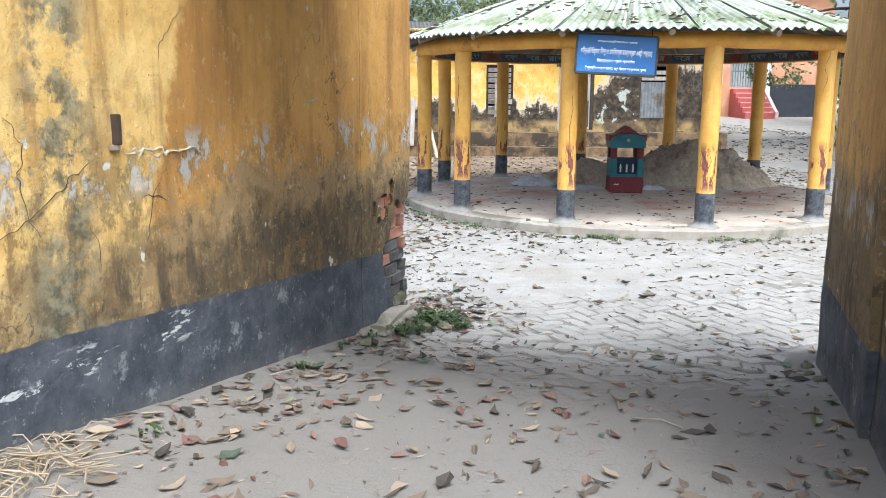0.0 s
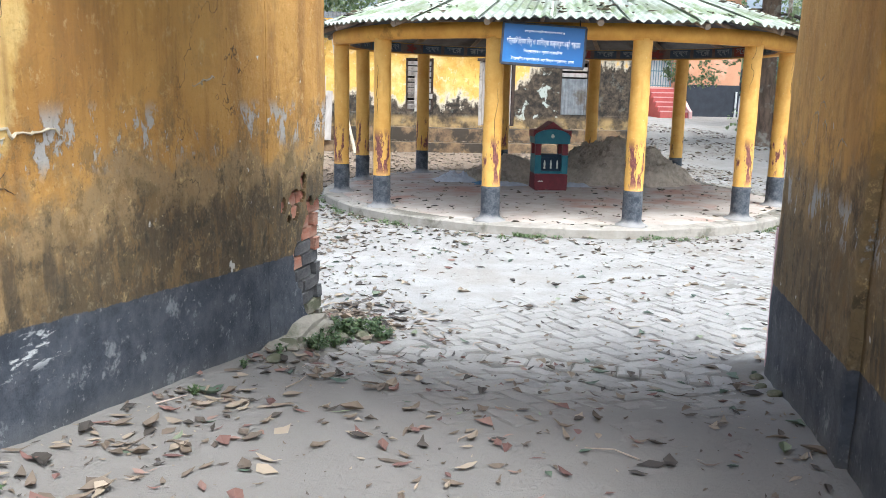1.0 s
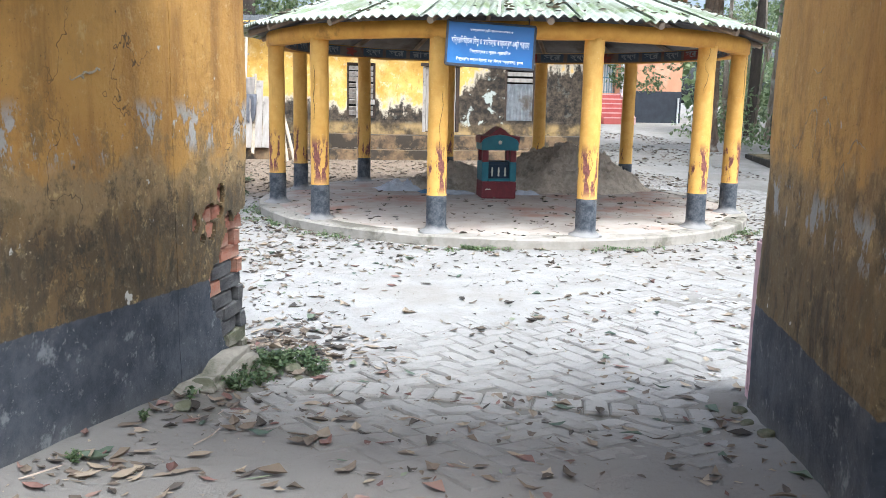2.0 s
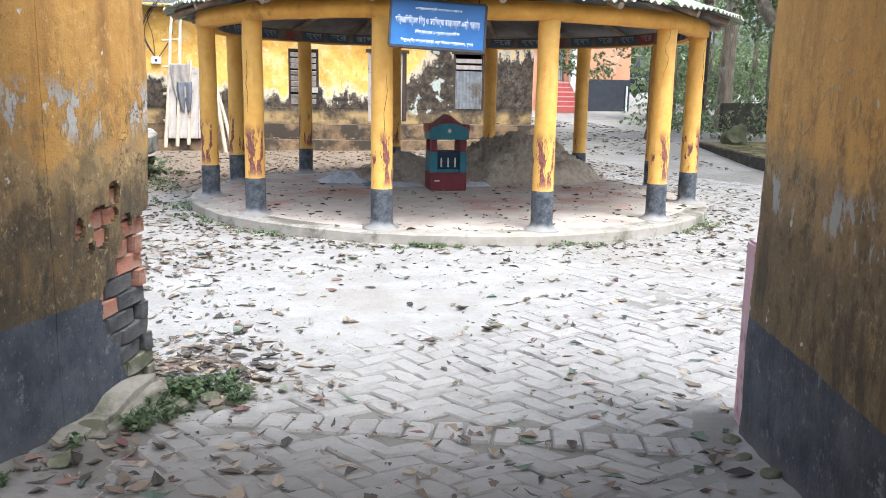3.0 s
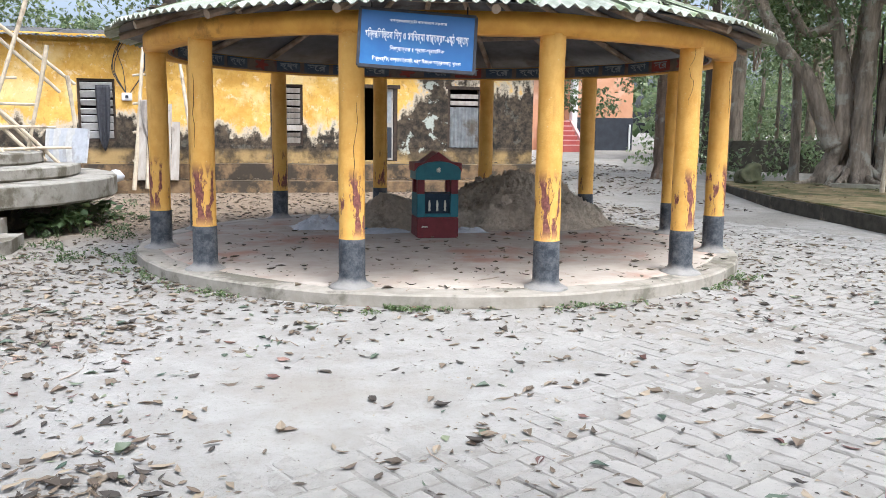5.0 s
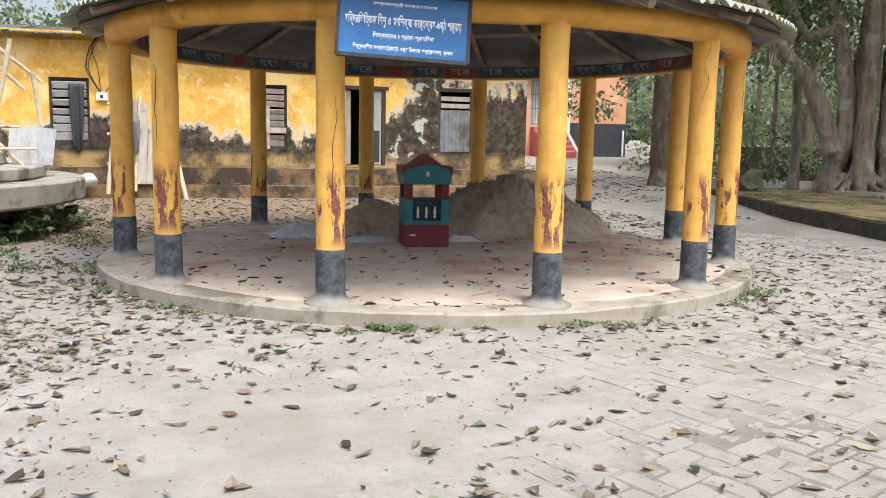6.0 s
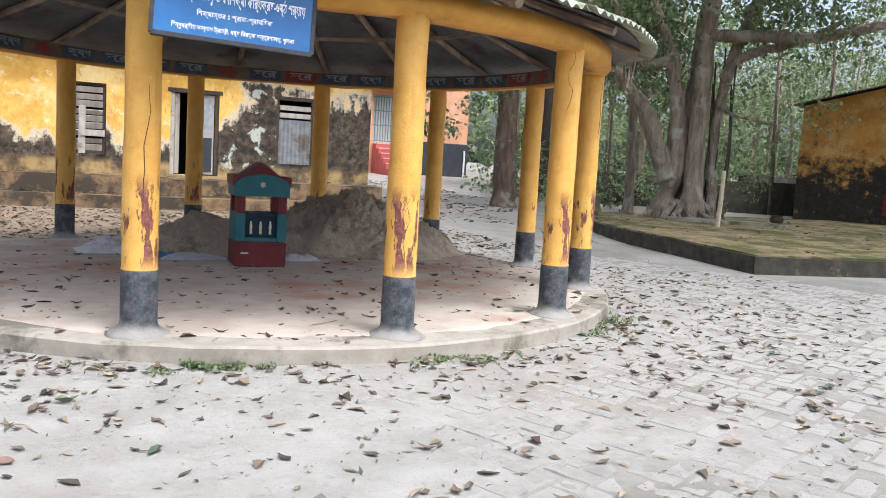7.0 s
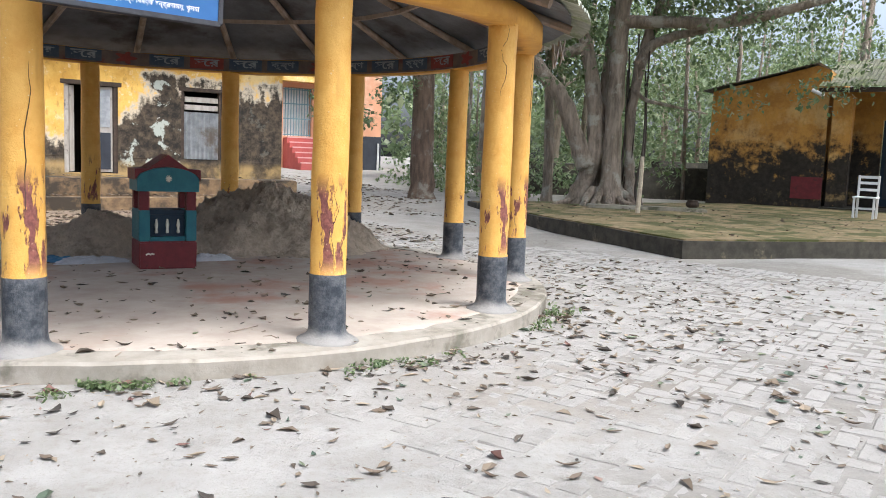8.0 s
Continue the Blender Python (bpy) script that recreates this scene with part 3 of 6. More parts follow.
def dust(x, y):
    """How high the loose earth lies over the paving (below 0: the bricks show)."""
    low = interp(GS * x + GC * y, (4.2, 5.2, 6.8, 8.3), (-0.008, -0.017, -0.017, -0.004))
    return low + (0.010 - low) * dust_cover(x, y)


def ground_z(x, y):
    z = base_z(x, y) + dust(x, y) + 0.004 * noise.noise(Vector((x * 3, y * 3, 0)))
    s, u = GS * x + GC * y, GC * x - GS * y
    if s < 6.2:                                   # earth heaped along the foot of the gate walls
        z += 0.07 * max(0.0, 1 - abs(u + 2.62) / 0.28) + 0.05 * max(0.0, 1 - abs(u - 0.02) / 0.25)
    return z


def axis(lo, hi, step, far):
    inner = list(np.arange(lo, hi + step / 2, step))
    out, d = [], step
    a, b = lo, hi
    left, right = [], []
    while b < far:
        d *= 1.35
        b += d
        a -= d
        right.append(b)
        left.append(a)
    return left[::-1] + inner + right


gx, gy = axis(-7.0, 14.0, 0.1, 330), axis(-2.0, 22.0, 0.1, 330)
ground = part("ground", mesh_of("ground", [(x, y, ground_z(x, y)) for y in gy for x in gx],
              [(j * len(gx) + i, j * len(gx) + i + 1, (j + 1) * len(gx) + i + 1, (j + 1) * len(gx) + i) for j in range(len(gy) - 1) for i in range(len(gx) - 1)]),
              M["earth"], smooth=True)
cover_at = ground.data.attributes.new("dust_cover", "FLOAT", "POINT")
cover_at.data.foreach_set("value", [1.0 if x < -1.3 or y > 17 or x > 16 or (GS * x + GC * y < 5.8 and not -2.66 < GC * x - GS * y < 0.02) else min(1.0, dust_cover(x, y) + interp(GS * x + GC * y, (3.8, 4.7, 7.0, 9.0), (1.0, 0.1, 0.0, 0.4))) for y in gy for x in gx])
tagged(ground, "pale dusty earth with sand over brick paving", "ground", kind="structure")


# ---- the gate passage ----
def corner_end(z):
    """Where the west wall ends, spreading a little towards its foot."""
    return interp(z, (0.0, 0.3, 0.5, 0.78, 1.05, 1.4), (5.73, 5.70, 5.665, 5.655, 5.69, 5.715))


def plaster_gone(s, z):
    """True where the plaster has fallen off the broken corner."""
    wob = 0.035 * noise.noise(Vector((s * 8, 2.0, z * 8))) + 0.02 * noise.noise(Vector((s * 22, 5.0, z * 22)))
    if s + wob > interp(z, (0.0, 0.2, 0.34, 0.46, 0.56, 0.63, 0.70, 0.78, 0.86, 0.93, 1.0), (5.52, 5.44, 5.36, 5.28, 5.22, 5.23, 5.29, 5.36, 5.43, 5.56, 5.78)):
        return True
    for cs, cz, rs_, rz in ((5.39, 1.07, 0.05, 0.06), (5.29, 0.985, 0.12, 0.05), (5.26, 0.905, 0.06, 0.06), (5.10, 0.955, 0.04, 0.045), (5.48, 0.92, 0.05, 0.05), (5.17, 0.87, 0.03, 0.025)):
        if math.hypot((s - cs) / rs_, (z - cz) / rz) + 6 * wob < 1:
            return True
    return False


def wall_slab(name, u_face, u_back, s0, s1, z1, material, label, ragged):
    """A thick plastered wall along the passage, with an uneven face and a worn outer corner."""
    bm = bmesh.new()
    ns, nz = int((s1 - s0) / 0.06), int(z1 / 0.06)
    sgn = 1 if u_back > u_face else -1

    def face_u(s, z, deep=True):
        p = Vector((u_face, s, z))
        d = 0.012 * noise.noise(p * 1.7) + 0.005 * noise.noise(p * 7) + 0.002 * noise.noise(p * 23)
        return u_face + d - (interp(s, (5.02, 5.08), (0.0, 0.055)) if ragged and deep else 0.0)

    def end_s(z, u):
        if not ragged:
            return s1 + 0.006 * noise.noise(Vector((u, 3, z * 6)))
        return corner_end(z) - 0.055

    grid = []
    for i in range(ns + 1):
        col = []
        for k in range(nz + 1):
            z = k * z1 / nz - 0.1
            s = s0 + (end_s(z, u_face) - s0) * i / ns
            col.append(bm.verts.new((face_u(s, z), s, z)))
        grid.append(col)
    nu = 6
    for j in range(1, nu + 1):                     # round the end face to the back
        col = []
        for k in range(nz + 1):
            z = k * z1 / nz - 0.1
            u = u_face + (u_back - u_face) * j / nu
            col.append(bm.verts.new((u, end_s(z, u), z)))
        grid.append(col)
    grid.append([bm.verts.new((u_back, s0, k * z1 / nz - 0.1)) for k in range(nz + 1)])
    for a, b in zip(grid, grid[1:]):
        for k in range(nz):
            q = (a[k], b[k], b[k + 1], a[k + 1])
            bm.faces.new(q if sgn < 0 else q[::-1])
    for k in range(nz):
        q = (grid[-1][k], grid[0][k], grid[0][k + 1], grid[-1][k + 1])
        bm.faces.new(q if sgn < 0 else q[::-1])
    bmesh.ops.holes_fill(bm, edges=[e for e in bm.edges if e.is_boundary])
    bmesh.ops.recalc_face_normals(bm, faces=bm.faces[:])
    wall = tagged(part(name, bm, material, m=GATE, smooth=True), label, "wall", kind="structure")
    if ragged:
        # the plaster coat that is left at the broken corner, with holes down to the bricks
        skin, step, rows, cols = bmesh.new(), 0.0125, int(z1 / 0.0125), 66
        ring_ = []
        for k in range(rows + 1):
            z = k * step - 0.1
            e = corner_end(z)
            row = [(face_u(4.9 + (e - 4.9) * i / cols, z, False) + 0.0025, 4.9 + (e - 4.9) * i / cols) for i in range(cols + 1)]
            row += [(u_face + (u_back - u_face) * i / 24, e + 0.004 * noise.noise(Vector((i * 0.3, 2.0, z * 6)))) for i in range(1, 25)]
            ring_.append([skin.verts.new((u, s, z)) for u, s in row])
        for k in range(rows):
            for i in range(cols + 24):
                q = (ring_[k][i], ring_[k][i + 1], ring_[k + 1][i + 1], ring_[k + 1][i])
                s, z, u = q[0].co.y, q[0].co.z, q[0].co.x
                if not plaster_gone(s + (u_face - u) * 0.25, z):
                    skin.faces.new(q)
        bmesh.ops.delete(skin, geom=[v for v in skin.verts if not v.link_faces], context="VERTS")
        bmesh.ops.recalc_face_normals(skin, faces=skin.faces[:])
        if sum(f.normal.x for f in skin.faces if f.calc_center_median().y < 5.3) < 0:
            bmesh.ops.reverse_faces(skin, faces=skin.faces[:])
        coat = part("plaster_coat", skin, material, wall, "broken plaster coat with bare brick showing", smooth=False)
        thick = coat.modifiers.new("thickness", "SOLIDIFY")
        thick.thickness, thick.offset = 0.026, -1.0
    return wall


UL, UR, S_END = -2.66, 0.02, 5.70
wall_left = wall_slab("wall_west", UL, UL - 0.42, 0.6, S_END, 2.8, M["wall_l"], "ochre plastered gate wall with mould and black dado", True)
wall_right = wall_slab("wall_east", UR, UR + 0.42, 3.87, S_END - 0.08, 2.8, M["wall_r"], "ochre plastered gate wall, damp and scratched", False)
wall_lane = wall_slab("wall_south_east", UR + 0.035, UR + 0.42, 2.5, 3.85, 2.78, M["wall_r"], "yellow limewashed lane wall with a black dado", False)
tagged(part("ceiling", rough(box(UL - 0.42, UR + 0.42, 3.1, S_END - 1.3, 2.705, 2.86), 0.004, 2, 3), M["concrete"], m=GATE), "grey cement ceiling of the gate passage", "ceiling", kind="structure")

# ---- the round pavilion ----
R_POST, Z_FL = 3.15, 0.14
pavilion = tagged(empty("pavilion", pose(CX, CY, 0)), "round open pavilion with yellow posts and a corrugated roof", "pavilion")
pl = lathe([(3.22, -0.1), (3.22, 0.118), (3.1, 0.13), (2.4, 0.138), (1.2, 0.14), (0.4, 0.14)], 96)
for v in pl.verts:
    v.co += noise.noise_vector(v.co * 2.3) * 0.012
part("floor_disc", pl, M["floor"], pavilion, "worn cement floor, reddish in the middle", smooth=True)
rim = bmesh.new()
PROF = ((3.16, -0.1), (3.41, -0.1), (3.41, 0.105), (3.395, 0.122), (3.16, 0.127))
rr = [[rim.verts.new((r * math.cos(2 * math.pi * k / 120), r * math.sin(2 * math.pi * k / 120), z)) for k in range(120)] for r, z in PROF]
for a, b in zip(rr, rr[1:] + rr[:1]):
    for k in range(120):
        rim.faces.new((a[k], a[(k + 1) % 120], b[(k + 1) % 120], b[k]))
bmesh.ops.recalc_face_normals(rim, faces=rim.faces[:])
part("rim", rough(rim, 0.011, 2.6), M["rim"], pavilion, "pale cement kerb round the floor")

post_bm = lathe([(0.21, -0.02), (0.175, 0.008), (0.135, 0.028), (0.118, 0.05), (0.112, 0.08), (0.112, 0.4), (0.108, 0.41), (0.108, 1.0), (0.106, 1.5), (0.106, 2.12)], 20)
bmesh.ops.subdivide_edges(post_bm, edges=[e for e in post_bm.edges if abs(e.verts[0].co.z - e.verts[1].co.z) > 0.3], cuts=5)
for v in post_bm.verts:
    v.co += noise.noise_vector(v.co * 3.1) * 0.006
post_me = None
PH = -88.0
for k in range(12):
    a = radians(PH + 30 * k)
    ob = part("post", post_bm if post_me is None else post_me, M["post"], pavilion, "round post, yellow over black, paint peeling to red" if k == 0 else "",
              pose(R_POST * math.cos(a), R_POST * math.sin(a), Z_FL - 0.01, 0, 0, 37 * k), True)
    post_me = ob.data


# old cracks in two of the posts
for k, z0, z1, off in ((1, 1.55, 2.05, -0.9), (2, 1.50, 2.02, -0.7), (1, 0.45, 0.95, -0.2), (0, 0.48, 0.92, -0.15), (11, 0.5, 1.5, 0.5), (10, 1.1, 1.8, 0.3), (9, 0.6, 1.2, 0.2)):
    a = radians(PH + 30 * k)
    px, py = R_POST * math.cos(a), R_POST * math.sin(a)
    pts = []
    for i in range(15):
        t = i / 14
        w = a + off + 0.45 * noise.noise(Vector((t * 3.3, k, z0))) + 0.12 * noise.noise(Vector((t * 11, k, z1)))
        pts.append((px + 0.1065 * math.cos(w), py + 0.1065 * math.sin(w), Z_FL + z0 + (z1 - z0) * t))
    part("crack", tube(pts, [0.0006 + 0.0022 * math.sin(math.pi * (i + 0.3) / 15) for i in range(15)], 5), M["dark"], pavilion)


def ring(r0, r1, z0, z1, n=96, bm=None):
    bm = bm or bmesh.new()
    loops = [[bm.verts.new((r * math.cos(2 * math.pi * k / n), r * math.sin(2 * math.pi * k / n), z)) for k in range(n)] for r, z in ((r0, z0), (r1, z0), (r1, z1), (r0, z1))]
    for a, b in zip(loops, loops[1:] + loops[:1]):
        for k in range(n):
            bm.faces.new((a[k], a[(k + 1) % n], b[(k + 1) % n], b[k]))
    bmesh.ops.recalc_face_normals(bm, faces=bm.faces[:])
    return bm


rb = ring(3.03, 3.27, 2.19, 2.36)
bmesh.ops.bevel(rb, geom=[e for e in rb.edges if abs(e.verts[0].co.z - e.verts[1].co.z) < 1e-4 and abs(e.verts[0].co.xy.length - e.verts[1].co.xy.length) < 1e-3], offset=0.018, segments=2, affect="EDGES")
part("ring_beam", rough(rb, 0.012, 1.6), M["beam"], pavilion, "curved yellow beam on the posts", smooth=True)
part("frieze", ring(3.0, 3.026, 2.20, 2.35), M["frieze"], pavilion, "dark blue band with faded painted letters")

# the roof: overlapping corrugated sheets on rafters
ROOF_R, ROOF_E, ROOF_P = 3.62, 2.375, 3.62
SL = (ROOF_P - ROOF_E) / ROOF_R


def roof_sheet(r_out, r_in, half_angle, seed):
    """One tapering corrugated sheet; local x runs out along the slope."""
    rnd = random.Random(seed)
    n, m = 48, 7
    v, f = [], []
    lift = rnd.uniform(0.0, 0.015)
    over = rnd.uniform(-0.03, 0.04)
    for j in range(m + 1):
        r = r_out + over + (r_in - r_out - over) * j / m
        for i in range(n + 1):
            w = half_angle * (2 * i / n - 1) * (1.08 if j < m else 1.0)
            c = 0.017 * math.cos(i * math.pi / 3) + 0.006 * noise.noise(Vector((i * 0.3, j * 0.9, seed)))
            sag = -0.02 * noise.noise(Vector((i * 0.09, j * 0.25, seed * 1.7)))
            v.append((r * math.cos(w), r * math.sin(w), ROOF_P - SL * r + c + sag + lift))
    for j in range(m):
        for i in range(n):
            f.append((j * (n + 1) + i, (j + 1) * (n + 1) + i, (j + 1) * (n + 1) + i + 1, j * (n + 1) + i + 1))
    k = len(v)
    v += [(x, y, z - 0.006) for x, y, z in v]
    f += [tuple(reversed([q + k for q in face])) for face in f[:]]
    for i in range(n):
        f.append((i, i + 1, k + i + 1, k + i))
    return mesh_of("roof_sheet", v, f)


for k in range(28):
    part("roof_sheet", roof_sheet(ROOF_R, 1.55, radians(180 / 28), k), M["roof"], pavilion, m=pose(0, 0, 0.004 * (k % 2), 0, 0, 360 / 28 * k + 3))
for k in range(16):
    part("roof_sheet", roof_sheet(1.85, 0.06, radians(180 / 16), 50 + k), M["roof"], pavilion, m=pose(0, 0, 0.022 + 0.004 * (k % 2), 0, 0, 360 / 16 * k))
part("roof_cap", lathe([(0.22, 3.585), (0.2, 3.62), (0.05, 3.72), (0.01, 3.74)], 16), M["tin"], pavilion)
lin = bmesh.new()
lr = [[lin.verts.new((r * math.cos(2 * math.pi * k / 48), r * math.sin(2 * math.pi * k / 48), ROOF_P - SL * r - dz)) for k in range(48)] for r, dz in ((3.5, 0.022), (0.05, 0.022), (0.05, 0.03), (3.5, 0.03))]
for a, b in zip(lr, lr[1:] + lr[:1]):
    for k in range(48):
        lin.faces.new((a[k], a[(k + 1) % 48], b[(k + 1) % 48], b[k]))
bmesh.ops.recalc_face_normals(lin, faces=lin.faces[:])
part("lining", lin, M["under"], pavilion, "dark slate-grey underside of the roof")
for k in range(18):
    a = radians(360 / 18 * k + 2)
    b = tube([(3.5 * math.cos(a), 3.5 * math.sin(a), ROOF_P - SL * 3.5 - 0.075), (0.1 * math.cos(a), 0.1 * math.sin(a), ROOF_P - 0.09)], [0.038, 0.032], 8)
    part("rafter", b, M["rafter"], pavilion)
for r in (2.3, 1.2):
    part("purlin", ring(r - 0.02, r + 0.02, ROOF_P - SL * r - 0.15, ROOF_P - SL * r - 0.11, 24), M["rafter"], pavilion)

# ---- the long yellow house behind ----
WY, WX = 22.0, 7.53


def wall_with_holes(x0, x1, z0, z1, y0, y1, holes, step=0.25):
    """A wall in the xz plane, y0 its face, with openings right through."""
    xs = sorted({x0, x1, *[h[0] for h in holes], *[h[1] for h in holes], *np.arange(x0 + step, x1, step)})
    zs = sorted({z0, z1, *[h[2] for h in holes], *[h[3] for h in holes], *np.arange(z0 + step, z1, step)})
    bm = bmesh.new()

    def inside(x, z):
        return any(a < x < b and c < z < d for a, b, c, d in holes)

    vs = {}

    def vert(x, y, z):
        key = (round(x, 4), y, round(z, 4))
        if key not in vs:
            edge = any(abs(x - q) < 1e-3 for h in holes for q in h[:2]) or any(abs(z - q) < 1e-3 for h in holes for q in h[2:])
            d = 0.0 if edge else 0.018 * noise.noise(Vector((x * 1.4, 1.0, z * 1.4)))
            vs[key] = bm.verts.new((x, y + d, z))
        return vs[key]

    nx, nz = len(xs) - 1, len(zs) - 1
    solid = [[not inside((xs[i] + xs[i + 1]) / 2, (zs[k] + zs[k + 1]) / 2) for k in range(nz)] for i in range(nx)]
    for i in range(nx):
        for k in range(nz):
            if not solid[i][k]:
                continue
            a, b, c, d = xs[i], xs[i + 1], zs[k], zs[k + 1]
            bm.faces.new((vert(a, y0, c), vert(b, y0, c), vert(b, y0, d), vert(a, y0, d)))
            bm.faces.new((vert(a, y1, d), vert(b, y1, d), vert(b, y1, c), vert(a, y1, c)))
            for di, dk, p, q in ((-1, 0, (a, c), (a, d)), (1, 0, (b, d), (b, c)), (0, -1, (b, c), (a, c)), (0, 1, (a, d), (b, d))):
                ii, kk = i + di, k + dk
                if not (0 <= ii < nx and 0 <= kk < nz) or not solid[ii][kk]:
                    bm.faces.new((vert(p[0], y0, p[1]), vert(q[0], y0, q[1]), vert(q[0], y1, q[1]), vert(p[0], y1, p[1])))
    bmesh.ops.recalc_face_normals(bm, faces=bm.faces[:])
    return bm


yellow_house = tagged(empty("house", pose(0, 0, 0)), "long low yellow house with mouldy plaster and tin roof", "house")
HOLES = [(-2.22, -1.50, 1.10, 2.35), (1.58, 2.27, 1.04, 2.34), (3.42, 4.34, 0.72, 2.36), (5.49, 6.28, 1.02, 2.36), (-6.2, -5.4, 1.1, 2.35)]
part("wall", wall_with_holes(-9.0, WX, 0.0, 3.22, WY, WY + 0.32, HOLES), M["yellow"], yellow_house, smooth=False)
part("side_wall", rough(box(WX - 0.32, WX, WY + 0.32, WY + 6, 0.0, 3.4), 0.012, 1.5, 6), M["yellow"], yellow_house)
part("side_wall", rough(box(-9.0, -8.68, WY + 0.32, WY + 6, 0.0, 3.4), 0.012, 1.5, 6), M["yellow"], yellow_house)
part("back_wall", box(-9.0, WX, WY + 6, WY + 6.3, 0.0, 3.4), M["yellow"], yellow_house)
# near-black colour stands for the unlit room behind the openings
part("partition", box(-8.6, WX - 0.33, WY + 1.6, WY + 1.7, 0.0, 3.2), M["dark"], yellow_house, "inner wall, near-black for the unlit room")
part("plinth", rough(box(-9.1, WX + 0.12, WY - 0.55, WY - 0.004, 0.0, 0.66, 0.02), 0.035, 1.1, 7), M["plinth"], yellow_house, "worn plinth along the wall")
part("step", rough(box(-9.1, WX - 0.5, WY - 1.15, WY - 0.555, -0.02, 0.34, 0.02), 0.045, 1.1, 7), M["plinth"], yellow_house)
part("cornice", rough(box(-9.0, WX + 0.03, WY - 0.05, WY - 0.003, 2.98, 3.06, 0.012), 0.006, 2, 4), M["yellow"], yellow_house)


def tin_roof(name, x0, x1, y0, z0, y1, z1, material, parent, width=0.8, rise=0.0):
    """A pitched roof of corrugated sheets laid side by side."""
    x = x0
    k = 0
    while x < x1 - 0.05:
        n = 24
        v, f = [], []
        for j in range(5):
            for i in range(n + 1):
                t = j / 4
                xx = x + (width + 0.05) * i / n
                dz = 0.014 * math.cos(i * math.pi * 0.66) + 0.02 * noise.noise(Vector((xx * 0.8, t * 2, k)))
                v.append((xx, y0 + (y1 - y0) * t - (0.04 if j == 0 and k % 3 == 0 else 0), z0 + (z1 - z0) * t + dz + 0.006 * (k % 2) + rise * (xx - x0)))
        for j in range(4):
            for i in range(n):
                f.append((j * (n + 1) + i, j * (n + 1) + i + 1, (j + 1) * (n + 1) + i + 1, (j + 1) * (n + 1) + i))
        q = len(v)
        v += [(a, b, c - 0.008) for a, b, c in v]
        f += [tuple(reversed([w + q for w in face])) for face in f[:]]
        for i in range(n):
            f.append((i, q + i, q + i + 1, i + 1))
        part(name, mesh_of(name, v, f), material, parent)
        x += width
        k += 1


tin_roof("roof_sheet", -9.3, WX + 0.2, WY - 0.42, 3.12, WY + 3.2, 3.62, M["rust_tin"], yellow_house)
tin_roof("roof_sheet", -9.3, WX + 0.2, WY + 3.2, 3.63, WY + 6.6, 3.2, M["rust_tin"], yellow_house)

# ---- the orange house far behind ----
OY, OZ = 38.0, 0.75
orange_house = tagged(empty("house", pose(0, 0, 0)), "orange painted house with black dado and red steps", "house")
part("wall", wall_with_holes(9.0, 18.45, OZ - 0.2, 6.2, OY, OY + 0.3, [(13.95, 15.2, 1.9, 3.85)], 1.0), M["orange"], orange_house)
part("dado", box(15.75, 18.47, OY - 0.03, OY - 0.004, OZ - 0.3, 2.03, 0.006), M["dado"], orange_house, "black painted dado")
part("side_wall", box(18.15, 18.45, OY + 0.3, OY + 7, OZ - 0.3, 6.2), M["orange"], orange_house)
part("roof", box(8.8, 18.75, OY - 0.5, OY + 7.2, 6.2, 6.4, 0.02), M["white"], orange_house)

# ---- raised mossy platform ----
PLAT = [(9.82, 13.34), (13.2, 12.50), (19.5, 10.9), (24.5, 21.0), (12.2, 22.0), (10.75, 17.6)]


def prism(poly, z0, z1, bevel=0.02):
    bm = bmesh.new()
    f = bm.faces.new([bm.verts.new((x, y, z0)) for x, y in poly])
    r = bmesh.ops.extrude_face_region(bm, geom=[f])
    for v in r["geom"]:
        if isinstance(v, bmesh.types.BMVert):
            v.co.z = z1
    bmesh.ops.recalc_face_normals(bm, faces=bm.faces[:])
    if bevel:
        bmesh.ops.bevel(bm, geom=[e for e in bm.edges if all(v.co.z == z1 for v in e.verts)], offset=bevel, segments=2, affect="EDGES")
    return bm


platform = tagged(empty("platform", pose(0, 0, 0)), "low raised concrete platform with moss and dry earth", "platform")
part("edge", rough(prism(PLAT, -0.2, 0.24, 0.03), 0.02, 1.1, 5), M["dark_concrete"], platform, "dark damp concrete edge")
mid = (15.0, 16.5)
part("top", rough(prism([(mid[0] + (x - mid[0]) * 0.985, mid[1] + (y - mid[1]) * 0.985) for x, y in PLAT], 0.2, 0.262, 0.01), 0.012, 1.6, 7), M["moss"], platform, "mossy cement top with patches of sand")


# ---- veranda house on the platform ----
VH = Matrix.Translation((20.7, 22.1, 0.25)) @ pose(0, 0, 0, 0, 0, -65)
veranda_house = tagged(empty("house", VH), "yellow veranda house blackened by mould, mossy tin roof", "house")
bm = bmesh.new()
prof = [(0, -0.3), (3.1, -0.3), (3.1, 3.72), (2.75, 3.85), (0, 3.18)]
f = bm.faces.new([bm.verts.new((x, 0, z)) for x, z in prof])
ex = bmesh.ops.extrude_face_region(bm, geom=[f])
for v in ex["geom"]:
    if isinstance(v, bmesh.types.BMVert):
        v.co.y = 4.0
bmesh.ops.recalc_face_normals(bm, faces=bm.faces[:])
bmesh.ops.triangulate(bm, faces=bm.faces[:])
part("room", rough(bm, 0.015, 1.4, 8), M["yellow2"], veranda_house, "blackened yellow end wall")
part("red_dado", box(2.3, 3.1, -0.03, -0.004, 0.25, 0.85, 0.006), M["maroon"], veranda_house, "maroon painted panel")
